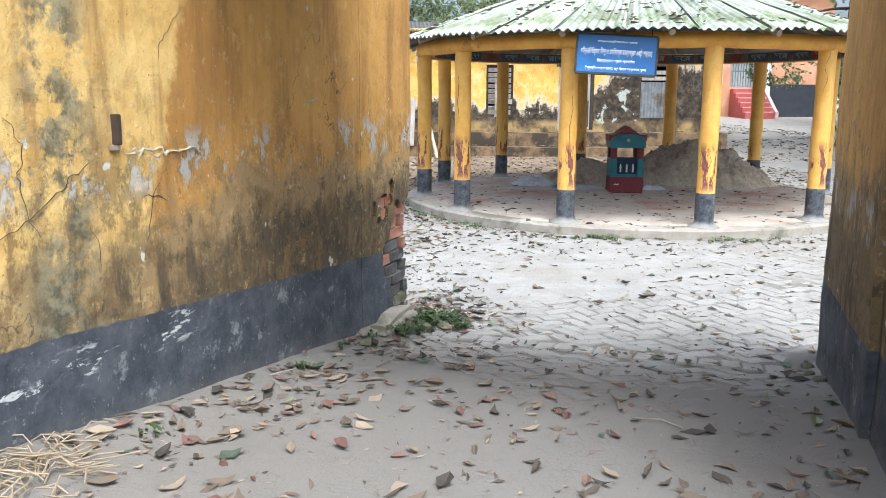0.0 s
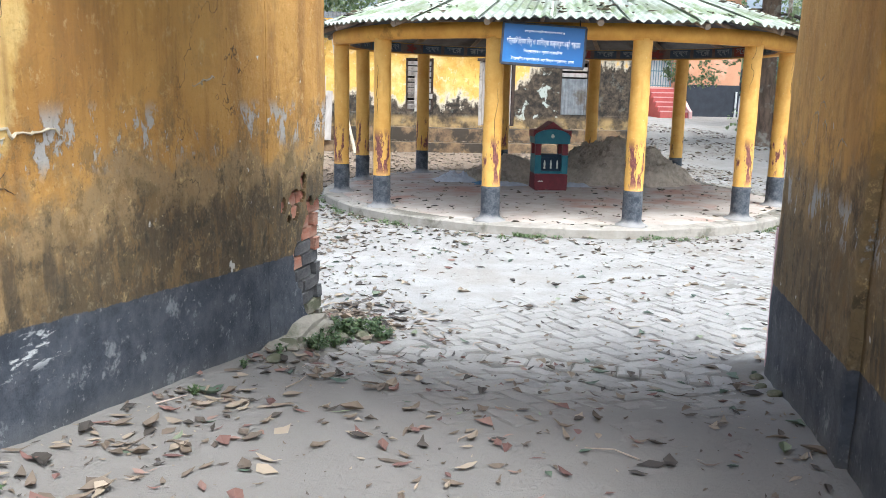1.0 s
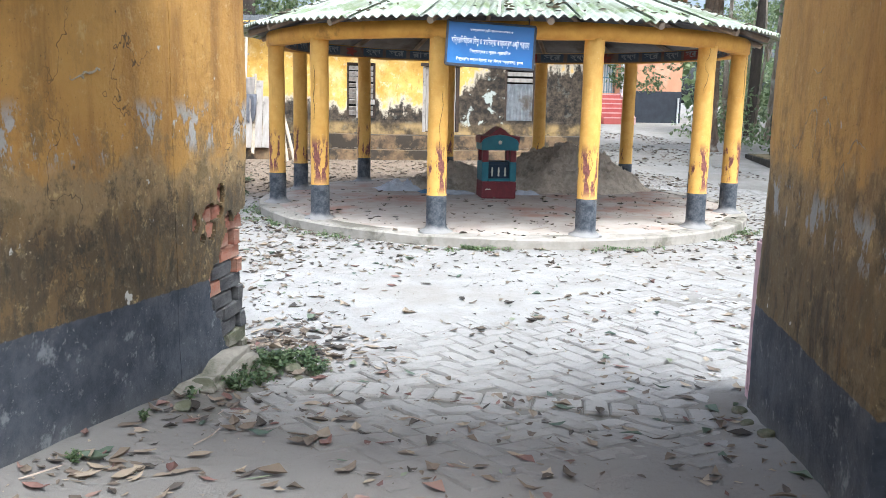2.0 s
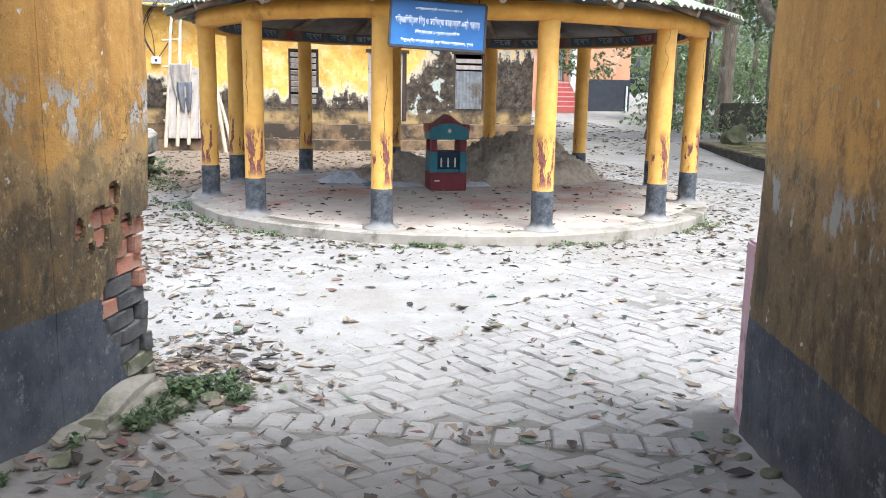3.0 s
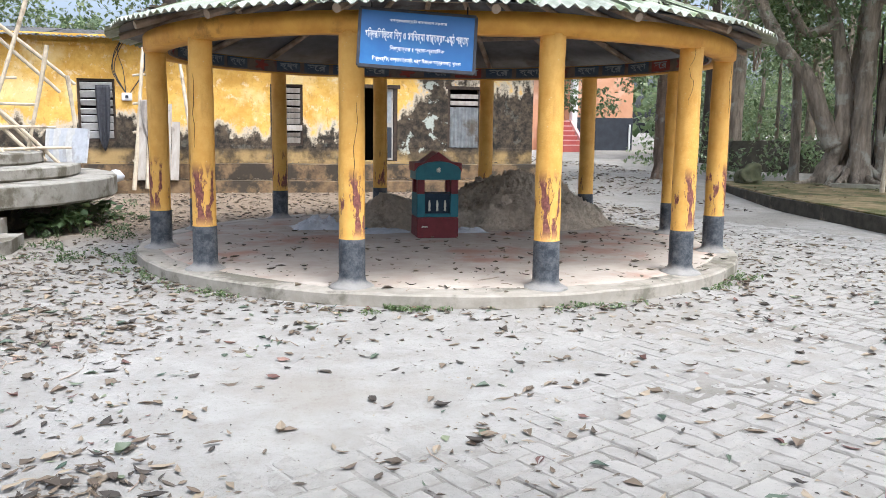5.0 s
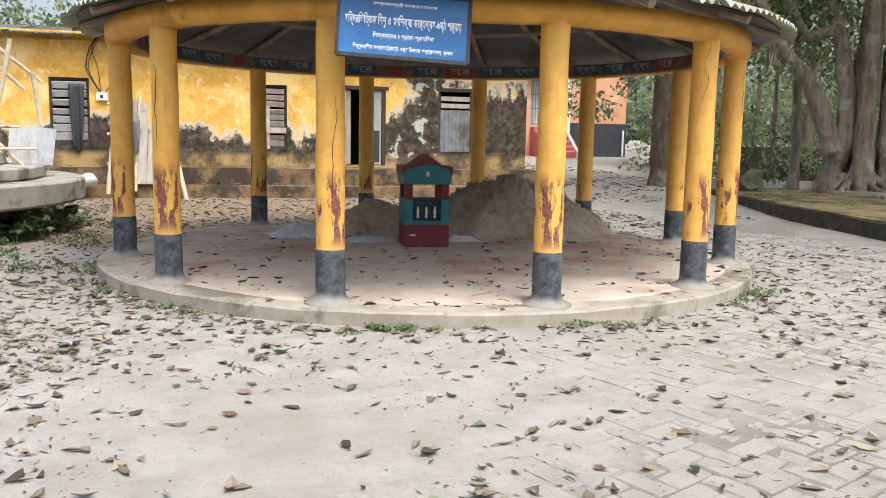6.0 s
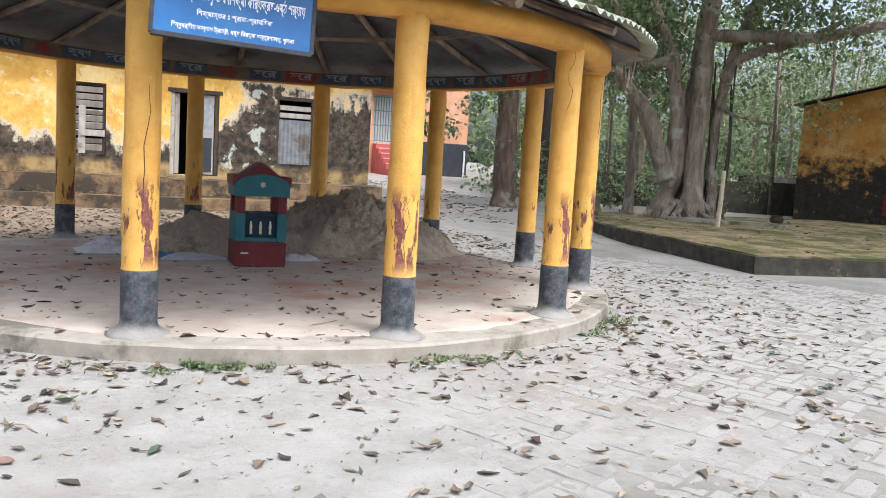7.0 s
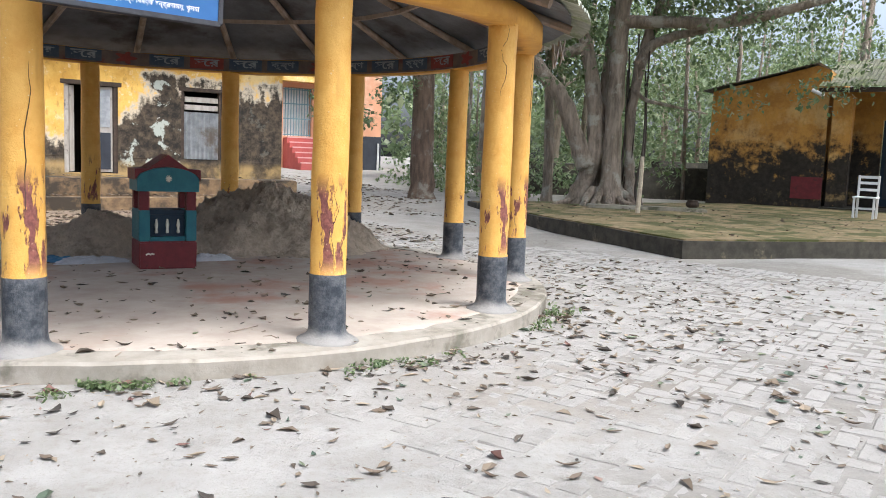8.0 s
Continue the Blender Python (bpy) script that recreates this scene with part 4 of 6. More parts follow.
for x in (3.2, 6.6):
    part("pillar", rough(box(x, x + 0.5, 0, 0.45, -0.3, 3.05, 0.02), 0.008, 2, 4), M["yellow2"], veranda_house)
part("back_wall", wall_with_holes(3.1, 9.5, -0.3, 3.4, 1.7, 1.95, [(4.3, 5.5, 0.1, 2.5)]), M["yellow2"], veranda_house)
vd = part("door", box(4.32, 5.48, 1.8, 1.85, 0.1, 2.5, 0.006), M["niche"], veranda_house, "dark blue closed door")
for x in (4.42, 4.95):
    part("door_panel", box(x, x + 0.43, 1.785, 1.797, 0.3, 2.3, 0.004), M["dado"], vd)
part("floor_slab", box(3.1, 9.5, -0.3, 1.7, -0.3, 0.06, 0.01), M["dark_concrete"], veranda_house)
for k, (x0, x1, y0, z0, y1, z1) in enumerate([(2.9, 9.7, -0.55, 3.25, 3.0, 4.35)]):
    tin_roof("roof_sheet", x0, x1, y0, z0, y1, z1, M["moss_tin"], veranda_house)
tin_roof("roof_sheet", -0.25, 2.8, -0.3, 3.18, 4.2, 3.3, M["rust_tin"], veranda_house, 0.75, 0.235)
part("fascia", box(2.9, 9.7, -0.5, -0.46, 3.10, 3.22, 0.005), M["dark_wood"], veranda_house)
part("lamp_tube", tube([(2.75, -0.6, 3.15), (3.05, -0.65, 3.0)], [0.05, 0.05], 10), M["white"], veranda_house, "white tube on the eave")


def wooden_chair(m):
    c = tagged(empty("chair", m), "white painted wooden chair on the veranda's edge", "chair")
    for x in (-0.2, 0.2):
        part("leg", box(x - 0.022, x + 0.022, -0.2, -0.156, 0, 0.45, 0.004), M["white"], c)
        part("back_post", box(x - 0.022, x + 0.022, 0.17, 0.214, 0, 0.95, 0.004), M["white"], c)
    part("seat", box(-0.24, 0.24, -0.23, 0.22, 0.45, 0.48, 0.006), M["white"], c)
    for z in (0.6, 0.75, 0.88):
        part("slat", box(-0.18, 0.18, 0.18, 0.2, z, z + 0.06, 0.004), M["white"], c)
    for y in (-0.18, 0.19):
        part("stretcher", box(-0.18, 0.18, y - 0.012, y + 0.012, 0.2, 0.23, 0.003), M["white"], c)
    return c


wooden_chair(pose(18.84, 16.15, 0.262, 0, 0, -70))

# ---- red steps, grille and pillars of the orange house ----
steps = tagged(empty("steps", pose(14.7, OY, 0)), "red oxide steps with pale pink cheek walls", "steps")
for k in range(6):
    part("step", box(-0.72 - 0.004 * k, 0.55 + 0.003 * k, -1.85 + 0.28 * k, -0.01 - 0.004 * k, OZ - 0.3 + 0.002 * k, 0.82 + 0.2 * k, 0.01), M["red"], steps)
for k in range(6):
    part("nosing", box(-0.72, 0.55, -1.865 + 0.28 * k, -1.78 + 0.28 * k, 0.815 + 0.2 * k, 0.865 + 0.2 * k, 0.004), M["pale_pink"], steps)
for x0, x1 in ((0.57, 0.70),):
    bm = bmesh.new()
    fc = bm.faces.new([bm.verts.new((x0, y, z)) for y, z in ((-1.95, 0.4), (-1.95, 0.86), (-1.75, 0.95), (-0.4, 1.92), (-0.01, 1.92), (-0.01, 0.4))])
    for v in bmesh.ops.extrude_face_region(bm, geom=[fc])["geom"]:
        if isinstance(v, bmesh.types.BMVert):
            v.co.x = x1
    bmesh.ops.recalc_face_normals(bm, faces=bm.faces[:])
    part("cheek", bm, M["pale_pink"], steps)
gr = tagged(empty("grille", pose(14.57, OY + 0.1, 1.9)), "teal painted iron grille door", "gate")
for k in range(11):
    part("bar", box(-0.6 + 0.12 * k - 0.014, -0.6 + 0.12 * k + 0.014, -0.014, 0.014, 0, 1.95), M["grille"], gr)
for z in (0.05, 0.7, 1.3, 1.88):
    part("rail", box(-0.62, 0.62, -0.02, 0.02, z - 0.02, z + 0.02), M["grille"], gr)
# white wall added close behind the bars, standing for light through them
part("inner_wall", box(13.2, 15.9, OY + 0.34, OY + 0.39, 1.0, 4.2), M["white"], orange_house, "white wall standing for light behind the grille")
for x in (13.3, 15.45):
    part("pillar", box(x - 0.13, x + 0.13, OY - 0.5, OY - 0.2, OZ - 0.3, 6.19, 0.02), M["white"], orange_house, "chalk white pillar")
part("lintel", box(9.0, 15.6, OY - 0.55, OY - 0.15, 4.05, 4.5, 0.02), M["yellow"], orange_house)
part("pipe", tube([(18.3, OY - 0.08, OZ - 0.2), (18.3, OY - 0.08, 1.75)], [0.045, 0.045], 8), M["white"], orange_house)

# ---- doors and windows of the yellow house ----
def slatted_window(x0, x1, z0, z1, slats, name_label, plank=False, slat="wood"):
    w = part("window_frame", box(x0, x0 + 0.05, WY + 0.05, WY + 0.13, z0, z1, 0.005), M["dark_wood"], yellow_house, name_label)
    part("jamb", box(x1 - 0.05, x1, WY + 0.05, WY + 0.13, z0, z1, 0.005), M["dark_wood"], w)
    for z in (z0, z1 - 0.05):
        part("rail", box(x0 + 0.05, x1 - 0.05, WY + 0.05, WY + 0.13, z, z + 0.05, 0.005), M["dark_wood"], w)
    rnd = random.Random(int(x0 * 10))
    h = (z1 - z0 - 0.1) / slats
    for k in range(slats):
        z = z0 + 0.06 + h * k
        b = box(-(x1 - x0) / 2 + 0.055, (x1 - x0) / 2 - 0.055, -0.012, 0.012, 0, h * rnd.uniform(0.66, 0.9), 0.003)
        part("slat", b, M[slat], w, m=pose((x0 + x1) / 2, WY + 0.09, z, rnd.uniform(18, 34), rnd.uniform(-1.2, 1.2), 0))
    if plank:
        part("plank", box(x0 + 0.22, x0 + 0.34, WY + 0.015, WY + 0.04, z0 - 0.06, z1 - 0.42, 0.004), M["wood"], w, "grey board nailed across", None)
        part("plank", box(x0 + 0.25, x1 - 0.02, WY - 0.012, WY + 0.012, z0 + 0.32, z0 + 0.44, 0.004), M["wood"], w)
    return w


slatted_window(-2.22, -1.50, 1.10, 2.35, 7, "pale wooden louvre window", False, "pale_slat")
slatted_window(1.58, 2.27, 1.04, 2.34, 9, "broken wooden louvre window", True)
slatted_window(-6.2, -5.4, 1.1, 2.35, 7, "wooden louvre window")
dfr = part("door_frame", box(3.42, 3.50, WY + 0.02, WY + 0.14, 0.72, 2.36, 0.006), M["wood"], yellow_house)
part("jamb", box(4.26, 4.34, WY + 0.02, WY + 0.14, 0.72, 2.36, 0.006), M["dark_wood"], dfr)
part("lintel", box(3.36, 4.40, WY - 0.01, WY + 0.13, 2.30, 2.38, 0.006), M["dark_wood"], dfr)
leaf_d = part("door", box(0, 0.40, -0.018, 0.018, 0, 1.55, 0.005), M["wood"], yellow_house, "half-open door patched with tin", pose(4.25, WY + 0.05, 0.74, 0, 0, 166))
part("tin_patch", box(0.04, 0.30, 0.02, 0.028, 0.82, 1.5, 0.002), M["tin"], leaf_d)
part("lower_panel", box(0.03, 0.37, 0.02, 0.03, 0.05, 0.72, 0.003), M["dado"], leaf_d)
part("door", box(0, 0.12, -0.015, 0.015, 0, 1.54, 0.005), M["wood"], yellow_house, "", pose(3.51, WY + 0.06, 0.74, 0, 0, 40))
# window closed by two boards and a tin sheet
wfr = part("window_frame", box(5.49, 5.55, WY + 0.02, WY + 0.12, 1.02, 2.36, 0.005), M["dark_wood"], yellow_house)
part("jamb", box(6.22, 6.28, WY + 0.02, WY + 0.12, 1.02, 2.36, 0.005), M["dark_wood"], wfr)
part("lintel", box(5.44, 6.34, WY - 0.008, WY + 0.1, 2.32, 2.40, 0.006), M["dark_wood"], wfr)
for z in (2.12, 1.97):
    part("board", box(5.56, 6.21, WY + 0.03, WY + 0.05, z, z + 0.10, 0.004), M["wood"], wfr)
v, f = [], []
for i in range(49):
    x = 5.54 + 0.69 * i / 48
    dy = 0.013 * math.cos(i * math.pi / 3)
    v += [(x, WY + 0.02 + dy, 1.03), (x, WY + 0.02 + dy, 1.93), (x, WY + 0.024 + dy, 1.93), (x, WY + 0.024 + dy, 1.03)]
for i in range(48):
    a = 4 * i
    f += [(a, a + 4, a + 5, a + 1), (a + 1, a + 5, a + 6, a + 2), (a + 3, a + 2, a + 6, a + 7)]
part("tin_sheet", mesh_of("tin_sheet", v, f), M["tin"], wfr, "grey corrugated tin sheet")
# switch box and loose wires by the eave
sb = tagged(empty("switch_box", pose(-1.27, WY - 0.03, 1.92)), "small white switch box with loose wires on the wall", "switch box")
part("case", box(-0.1, 0.1, -0.04, 0.025, 0, 0.16, 0.012), M["white"], sb)
part("switch", box(-0.03, 0.03, -0.055, -0.04, 0.05, 0.11, 0.006), M["dado"], sb)
rnd = random.Random(4)
for k in range(6):
    x = rnd.uniform(-0.15, 0.25)
    pts = [(x * 0.3, -0.02, 0.16, 0.008), (x + rnd.uniform(-0.2, 0.2), -0.06, 0.6, 0.008), (x * 1.5 + rnd.uniform(-0.1, 0.1), -0.1, 1.0, 0.008), (x * 2 + 0.2, -0.12, 1.3, 0.008)]
    part("wire", limb(pts, 5, None, 0), M["dado"], sb)

# ---- signboard on the pavilion ----
SIGN = Matrix.Translation((1.95, 10.03, 2.10)) @ pose(0, 0, 0, 0, 0, -9) @ pose(0, 0, 0, 0, 3.0, 0) @ pose(0, 0, 0, -7, 0, 0)
sign = tagged(empty("signboard", SIGN), "blue signboard with white Bengali lettering, hung from the beam", "sign")
SW, SH = 0.89, 0.43
part("board", box(-SW / 2, SW / 2, -0.008, 0.008, -SH / 2, SH / 2, 0.003), M["blue"], sign)
for x0, x1, z0, z1 in ((-SW / 2 - 0.012, -SW / 2 + 0.012, -SH / 2, SH / 2), (SW / 2 - 0.012, SW / 2 + 0.012, -SH / 2, SH / 2), (-SW / 2, SW / 2, SH / 2 - 0.008, SH / 2 + 0.014), (-SW / 2, SW / 2, -SH / 2 - 0.014, -SH / 2 + 0.014)):
    part("frame_bar", box(x0, x1, -0.016, 0.02, z0, z1, 0.003), M["sign_edge"], sign)


def lettering(body, parent, width, height, m, material, name="lettering"):
    """Flat letters of a given width, from the built-in font."""
    cu = bpy.data.curves.new(name, "FONT")
    cu.body, cu.size, cu.resolution_u, cu.extrude, cu.align_x = body, 1.0, 1, 0.0, "CENTER"
    cu.offset = 0.018
    ob = bpy.data.objects.new(name, cu)
    scene.collection.objects.link(ob)
    bpy.context.view_layer.update()
    me = bpy.data.meshes.new_from_object(ob.evaluated_get(bpy.context.evaluated_depsgraph_get()))
    bpy.data.objects.remove(ob)
    co = np.array([v.co for v in me.vertices])
    lo, hi = co.min(0), co.max(0)
    for v in me.vertices:
        v.co = ((v.co.x - (lo[0] + hi[0]) / 2) / (hi[0] - lo[0]) * width, 0.0, (v.co.y - lo[1]) / (hi[1] - lo[1]) * height)
    me.materials.clear()
    me.materials.append(material)
    return part(name, me, material, parent, m=m)


# vowel signs stand in the order in which they are drawn
for body, w, h, z in (("গণপ্রজাতন্ত্রী বাংলাদেশ সরকার", 0.44, 0.036, 0.122), ("মিন্দরিভিত্তক িশশু ও গণিশক্ষা কার্যক্রম-৬ষ্ঠ পর্যায়", 0.80, 0.098, -0.022),
                      ("িশক্ষাস্তর ঃ প্রাক-প্রাথিমক", 0.42, 0.05, -0.098), ("িহন্দুধর্মীয় কল্যাণ ট্রাস্ট, ধর্ম িবষয়ক মন্ত্রণালয়, খুলনা", 0.68, 0.044, -0.178)):
    lettering(body, sign, w, h, pose(0, -0.012, z), M["ink"])
for x in (-0.36, 0.38):
    part("hanger", tube([(x, 0.02, SH / 2 - 0.01), (x, 0.05, SH / 2 + 0.09)], [0.006, 0.006], 6), M["sign_edge"], sign)

# faded letters along the inside of the ring beam
words = ["হের", "কৃষ্ণ", "হের", "কৃষ্ণ", "কৃষ্ণ", "কৃষ্ণ", "হের", "হের", "হের", "রাম", "হের", "রাম"]
for k in range(40):
    a = radians(360 / 40 * k + 4)
    if k % 5 == 4:
        bl = bmesh.new()
        ring = [bl.verts.new(((0.05 + 0.022 * math.cos(5 * q * 0.2618)) * math.cos(q * 0.2618) * 1.3, 0, 0.045 + (0.05 + 0.014 * math.cos(5 * q * 0.2618)) * math.sin(q * 0.2618))) for q in range(24)]
        bl.faces.new(ring)
        for v in bl.verts:
            v.co.x *= 1.5
            v.co.z = 0.045 + (v.co.z - 0.045) * 1.2
        part("painted_flower", bl, M["frieze_red"], pavilion, m=Matrix.Translation((2.994 * math.cos(a), 2.994 * math.sin(a), 2.235)) @ pose(0, 0, 0, 0, 0, math.degrees(a) - 90))
        continue
    part("painted_panel", box(-0.2, 0.2, -0.003, 0.003, -0.02, 0.11, 0.001), M["frieze_blue" if k % 7 else "frieze_red"], pavilion, m=Matrix.Translation((2.984 * math.cos(a), 2.984 * math.sin(a), 2.235)) @ pose(0, 0, 0, 0, 0, math.degrees(a) - 90))
    lettering(words[k % 12], pavilion, 0.30, 0.095, Matrix.Translation((2.979 * math.cos(a), 2.979 * math.sin(a), 2.235)) @ pose(0, 0, 0, 0, 0, math.degrees(a) - 90), M["frieze_mark"], "painted_word")

# ---- the little shrine ----
shrine = tagged(empty("shrine", pose(3.01, 13.52, Z_FL) @ pose(0, 0, 0, 0, 0, -4) @ Matrix.Diagonal((0.87, 0.8, 1, 1))), "small teal and maroon brick shrine on the pavilion floor", "shrine")
part("base", rough(box(-0.29, 0.29, -0.27, 0.27, 0, 0.25, 0.012), 0.004, 5, 3), M["maroon"], shrine, "maroon base block")
for x in (-0.235, 0.235):
    part("side_block", box(x - 0.055, x + 0.055, -0.255, 0.255, 0.25, 0.53, 0.008), M["teal"], shrine)
    for y in (-0.2, 0.2):
        part("pier", box(x - 0.05, x + 0.05, y - 0.055, y + 0.055, 0.53, 0.70, 0.006), M["maroon"], shrine)
part("sill", box(-0.178, 0.178, -0.25, 0.25, 0.25, 0.29, 0.006), M["teal"], shrine)
part("ledge", box(-0.178, 0.178, -0.2, 0.2, 0.49, 0.53, 0.005), M["niche"], shrine)
part("panel", box(-0.178, 0.178, -0.19, -0.16, 0.292, 0.488, 0.003), M["niche"], shrine, "dark recessed panel")
for x in (-0.11, 0.0, 0.11):
    b = lathe([(0.012, 0), (0.018, 0.01), (0.013, 0.04), (0.019, 0.075), (0.012, 0.11), (0.008, 0.13)], 10)
    part("baluster", b, M["cream"], shrine, m=pose(x, -0.205, 0.32))
bm = bmesh.new()
arch = [(-0.31, 0.70), (0.31, 0.70), (0.31, 0.80)] + [(0.31 * math.cos(t), 0.80 + 0.115 * math.sin(t)) for t in np.linspace(0.25, math.pi - 0.25, 13)] + [(-0.31, 0.80)]
fc = bm.faces.new([bm.verts.new((x, -0.28, z)) for x, z in arch])
for v in bmesh.ops.extrude_face_region(bm, geom=[fc])["geom"]:
    if isinstance(v, bmesh.types.BMVert):
        v.co.y = 0.28
bmesh.ops.recalc_face_normals(bm, faces=bm.faces[:])
part("canopy", bm, M["teal"], shrine, "teal arched canopy")
bm = bmesh.new()
gab = [(-0.33, 0.80), (-0.33, 0.90), (-0.2, 0.905), (0, 1.03), (0.2, 0.905), (0.33, 0.90), (0.33, 0.80), (0.28, 0.86), (0.15, 0.905), (0, 0.925), (-0.15, 0.905), (-0.28, 0.86)]
fc = bm.faces.new([bm.verts.new((x, -0.265, z)) for x, z in gab])
for v in bmesh.ops.extrude_face_region(bm, geom=[fc])["geom"]:
    if isinstance(v, bmesh.types.BMVert):
        v.co.y = 0.27
bmesh.ops.recalc_face_normals(bm, faces=bm.faces[:])
bmesh.ops.triangulate(bm, faces=bm.faces[:])
part("roof", bm, M["maroon"], shrine, "maroon gabled top")
em = bmesh.new()
for k in range(5):
    a = k * math.pi / 5
    tube([(-0.032 * math.cos(a), 0, -0.032 * math.sin(a)), (0.032 * math.cos(a), 0, 0.032 * math.sin(a))], [0.005, 0.005], 5, em)
part("emblem", em, M["cream"], shrine, "pale painted star", pose(0, -0.284, 0.815))
smear = bmesh.new()
for k in range(4):
    tube([(-0.035 + 0.02 * k, 0, 0.01 * (k % 2)), (-0.01 + 0.02 * k, 0, 0.012 - 0.008 * (k % 2))], [0.009, 0.006], 5, smear)
part("chalk_mark", smear, M["cream"], shrine, "pale smear", pose(-0.19, -0.272, 0.13))


# ---- sand, sacks and sheets on the floor ----
def heap(name, cx, cy, rx, ry, h, seed, material, label, category, lobes):
    """Loose sand tipped in several loads: blunt lobes, slumped edges, lumps."""
    v, f = [], []
    n, m = 160, 80
    for j in range(m + 1):
        r = j / m
        for i in range(n):
            a = 2 * math.pi * i / n
            wob = 1 + 0.18 * noise.noise(Vector((math.cos(a) * 1.3, math.sin(a) * 1.3, seed))) + 0.05 * noise.noise(Vector((math.cos(a) * 4, math.sin(a) * 4, seed)))
            x, y = r * wob * math.cos(a), r * wob * math.sin(a)
            p = Vector((x * 2, y * 2, seed))
            z = 0.0
            for lx, ly, lr, lh in lobes:
                d = math.hypot(x - lx, y - ly) / lr
                z = max(z, lh * (1.0 - d ** 1.45))
            z = h * (max(0.0, z) + 0.15 * noise.noise(p * 1.7) + 0.09 * noise.noise(p * 4.5) + 0.12 * abs(noise.noise(p * 7)) + 0.085 * noise.noise(p * 17) + 0.05 * noise.noise(p * 34)) * min(1.0, (1 - r) * 5)
            v.append((cx + rx * x, cy + ry * y, Z_FL - 0.01 + max(z, -0.004)))
    for j in range(m):
        for i in range(n):
            f.append((j * n + i, (j + 1) * n + i, (j + 1) * n + (i + 1) % n, j * n + (i + 1) % n))
    return tagged(part(name, mesh_of(name, v, f), material, smooth=True), label, category)


heap("sand_mound", 4.6, 14.75, 1.42, 1.05, 0.70, 5.3, M["sand"], "tall heap of grey river sand on the pavilion floor", "sand", [(0.0, 0.0, 0.85, 1.0), (-0.25, 0.2, 0.7, 0.92), (0.35, -0.05, 0.62, 0.66), (-0.55, -0.1, 0.42, 0.45), (0.1, -0.45, 0.5, 0.5)])
heap("sand_mound", 2.66, 14.7, 0.95, 0.75, 0.42, 9.1, M["sand"], "low heap of grey sand beside the shrine", "sand", [(0.05, 0.0, 0.75, 1.0), (-0.4, 0.05, 0.55, 0.7), (0.4, 0.1, 0.5, 0.6)])


def crumple(name, x, y, w, d, h, seed, material, label, category):
    n = 26
    v, f = [], []
    for j in range(n + 1):
        for i in range(n + 1):
            a, b = 2 * i / n - 1, 2 * j / n - 1
            env = max(0.0, 1 - (a * a) ** 1.3) * max(0.0, 1 - (b * b) ** 1.3)
            p = Vector((a * 2.2, b * 2.2, seed))
            z = h * env * (0.6 + 0.5 * noise.noise(p)) + h * 0.35 * abs(noise.noise(p * 3)) * env + 0.012
            v.append((x + a * w / 2 * (1 + 0.2 * noise.noise(p * 0.7)), y + b * d / 2 * (1 + 0.2 * noise.noise(p * 0.6 + Vector((5, 1, 0)))), Z_FL - 0.008 + max(0.0, z)))
    for j in range(n):
        for i in range(n):
            q = j * (n + 1) + i
            f.append((q, q + 1, q + n + 2, q + n + 1))
    ob = part(name, mesh_of(name, v, f), material)
    sol = ob.modifiers.new("thickness", "SOLIDIFY")
    sol.thickness = 0.004
    return tagged(ob, label, category)


crumple("plastic_sack", 1.72, 14.55, 0.70, 0.5, 0.17, 2.0, M["plastic"], "crumpled white plastic sack lying on the floor", "sack")
crumple("tarpaulin", 2.18, 14.15, 0.42, 0.3, 0.05, 7.0, M["blue_plastic"], "scrap of blue plastic sheet by the sand", "sheet")
crumple("plastic_sheet", 2.45, 13.98, 0.66, 0.34, 0.06, 12.0, M["plastic"], "flat white plastic sheet under the sand", "sheet")
crumple("plastic_sheet", 3.55, 13.85, 0.45, 0.3, 0.07, 15.0, M["plastic"], "white plastic sheet beside the shrine", "sheet")

# ---- round stage with bamboo frames ----
stage = tagged(empty("stage", pose(-4.55, 16.9, 0)), "round stepped concrete stage with an overhanging rim", "stage")
# dark footing stands in for the shaded void under the rim
part("footing", lathe([(2.5, -0.1), (2.5, 0.41)], 48), M["dark_concrete"], stage)
for r, z0, z1 in ((3.55, 0.412, 0.70), (3.05, 0.702, 0.87), (2.55, 0.872, 1.04)):
    part("tier", rough(lathe([(r - 0.03, z0), (r, z0 + 0.03), (r, z1 - 0.02), (r - 0.02, z1), (0.3, z1)], 72), 0.012, 2), M["concrete"], stage, smooth=False)
entry = tagged(empty("steps", pose(0, 0, 0)), "worn rounded concrete steps beside the stage", "steps")
for k, (x1, y0, z) in enumerate(((-1.76, 13.3, 0.16), (-2.0, 13.6, 0.32), (-2.26, 13.9, 0.48))):
    b = prism([(-5.0, y0), (x1 - 0.35, y0), (x1 - 0.08, y0 + 0.12), (x1, y0 + 0.4), (x1, y0 + 1.05), (-5.0, y0 + 1.05)], -0.1 + 0.003 * k, z, 0.02)
    part("step", rough(b, 0.01, 2, 2), M["concrete"], entry)


def pole(a, b, r=0.035, name="pole", parent=None, material=None):
    n = 9
    pts, rad = [], []
    for k in range(n + 1):
        t = k / n
        pts.append(Vector(a).lerp(Vector(b), t) + noise.noise_vector(Vector((t * 2, a[0], b[2]))) * 0.02)
        rad.append(r * (1.0 - 0.2 * t))
        if 0 < k < n:
            pts.append(pts[-1] + (Vector(b) - Vector(a)).normalized() * 0.012)
            rad[-1] *= 1.12
            rad.append(r * (1.0 - 0.2 * t))
    return part(name, tube(pts, rad, 8), material or M["bamboo"], parent)


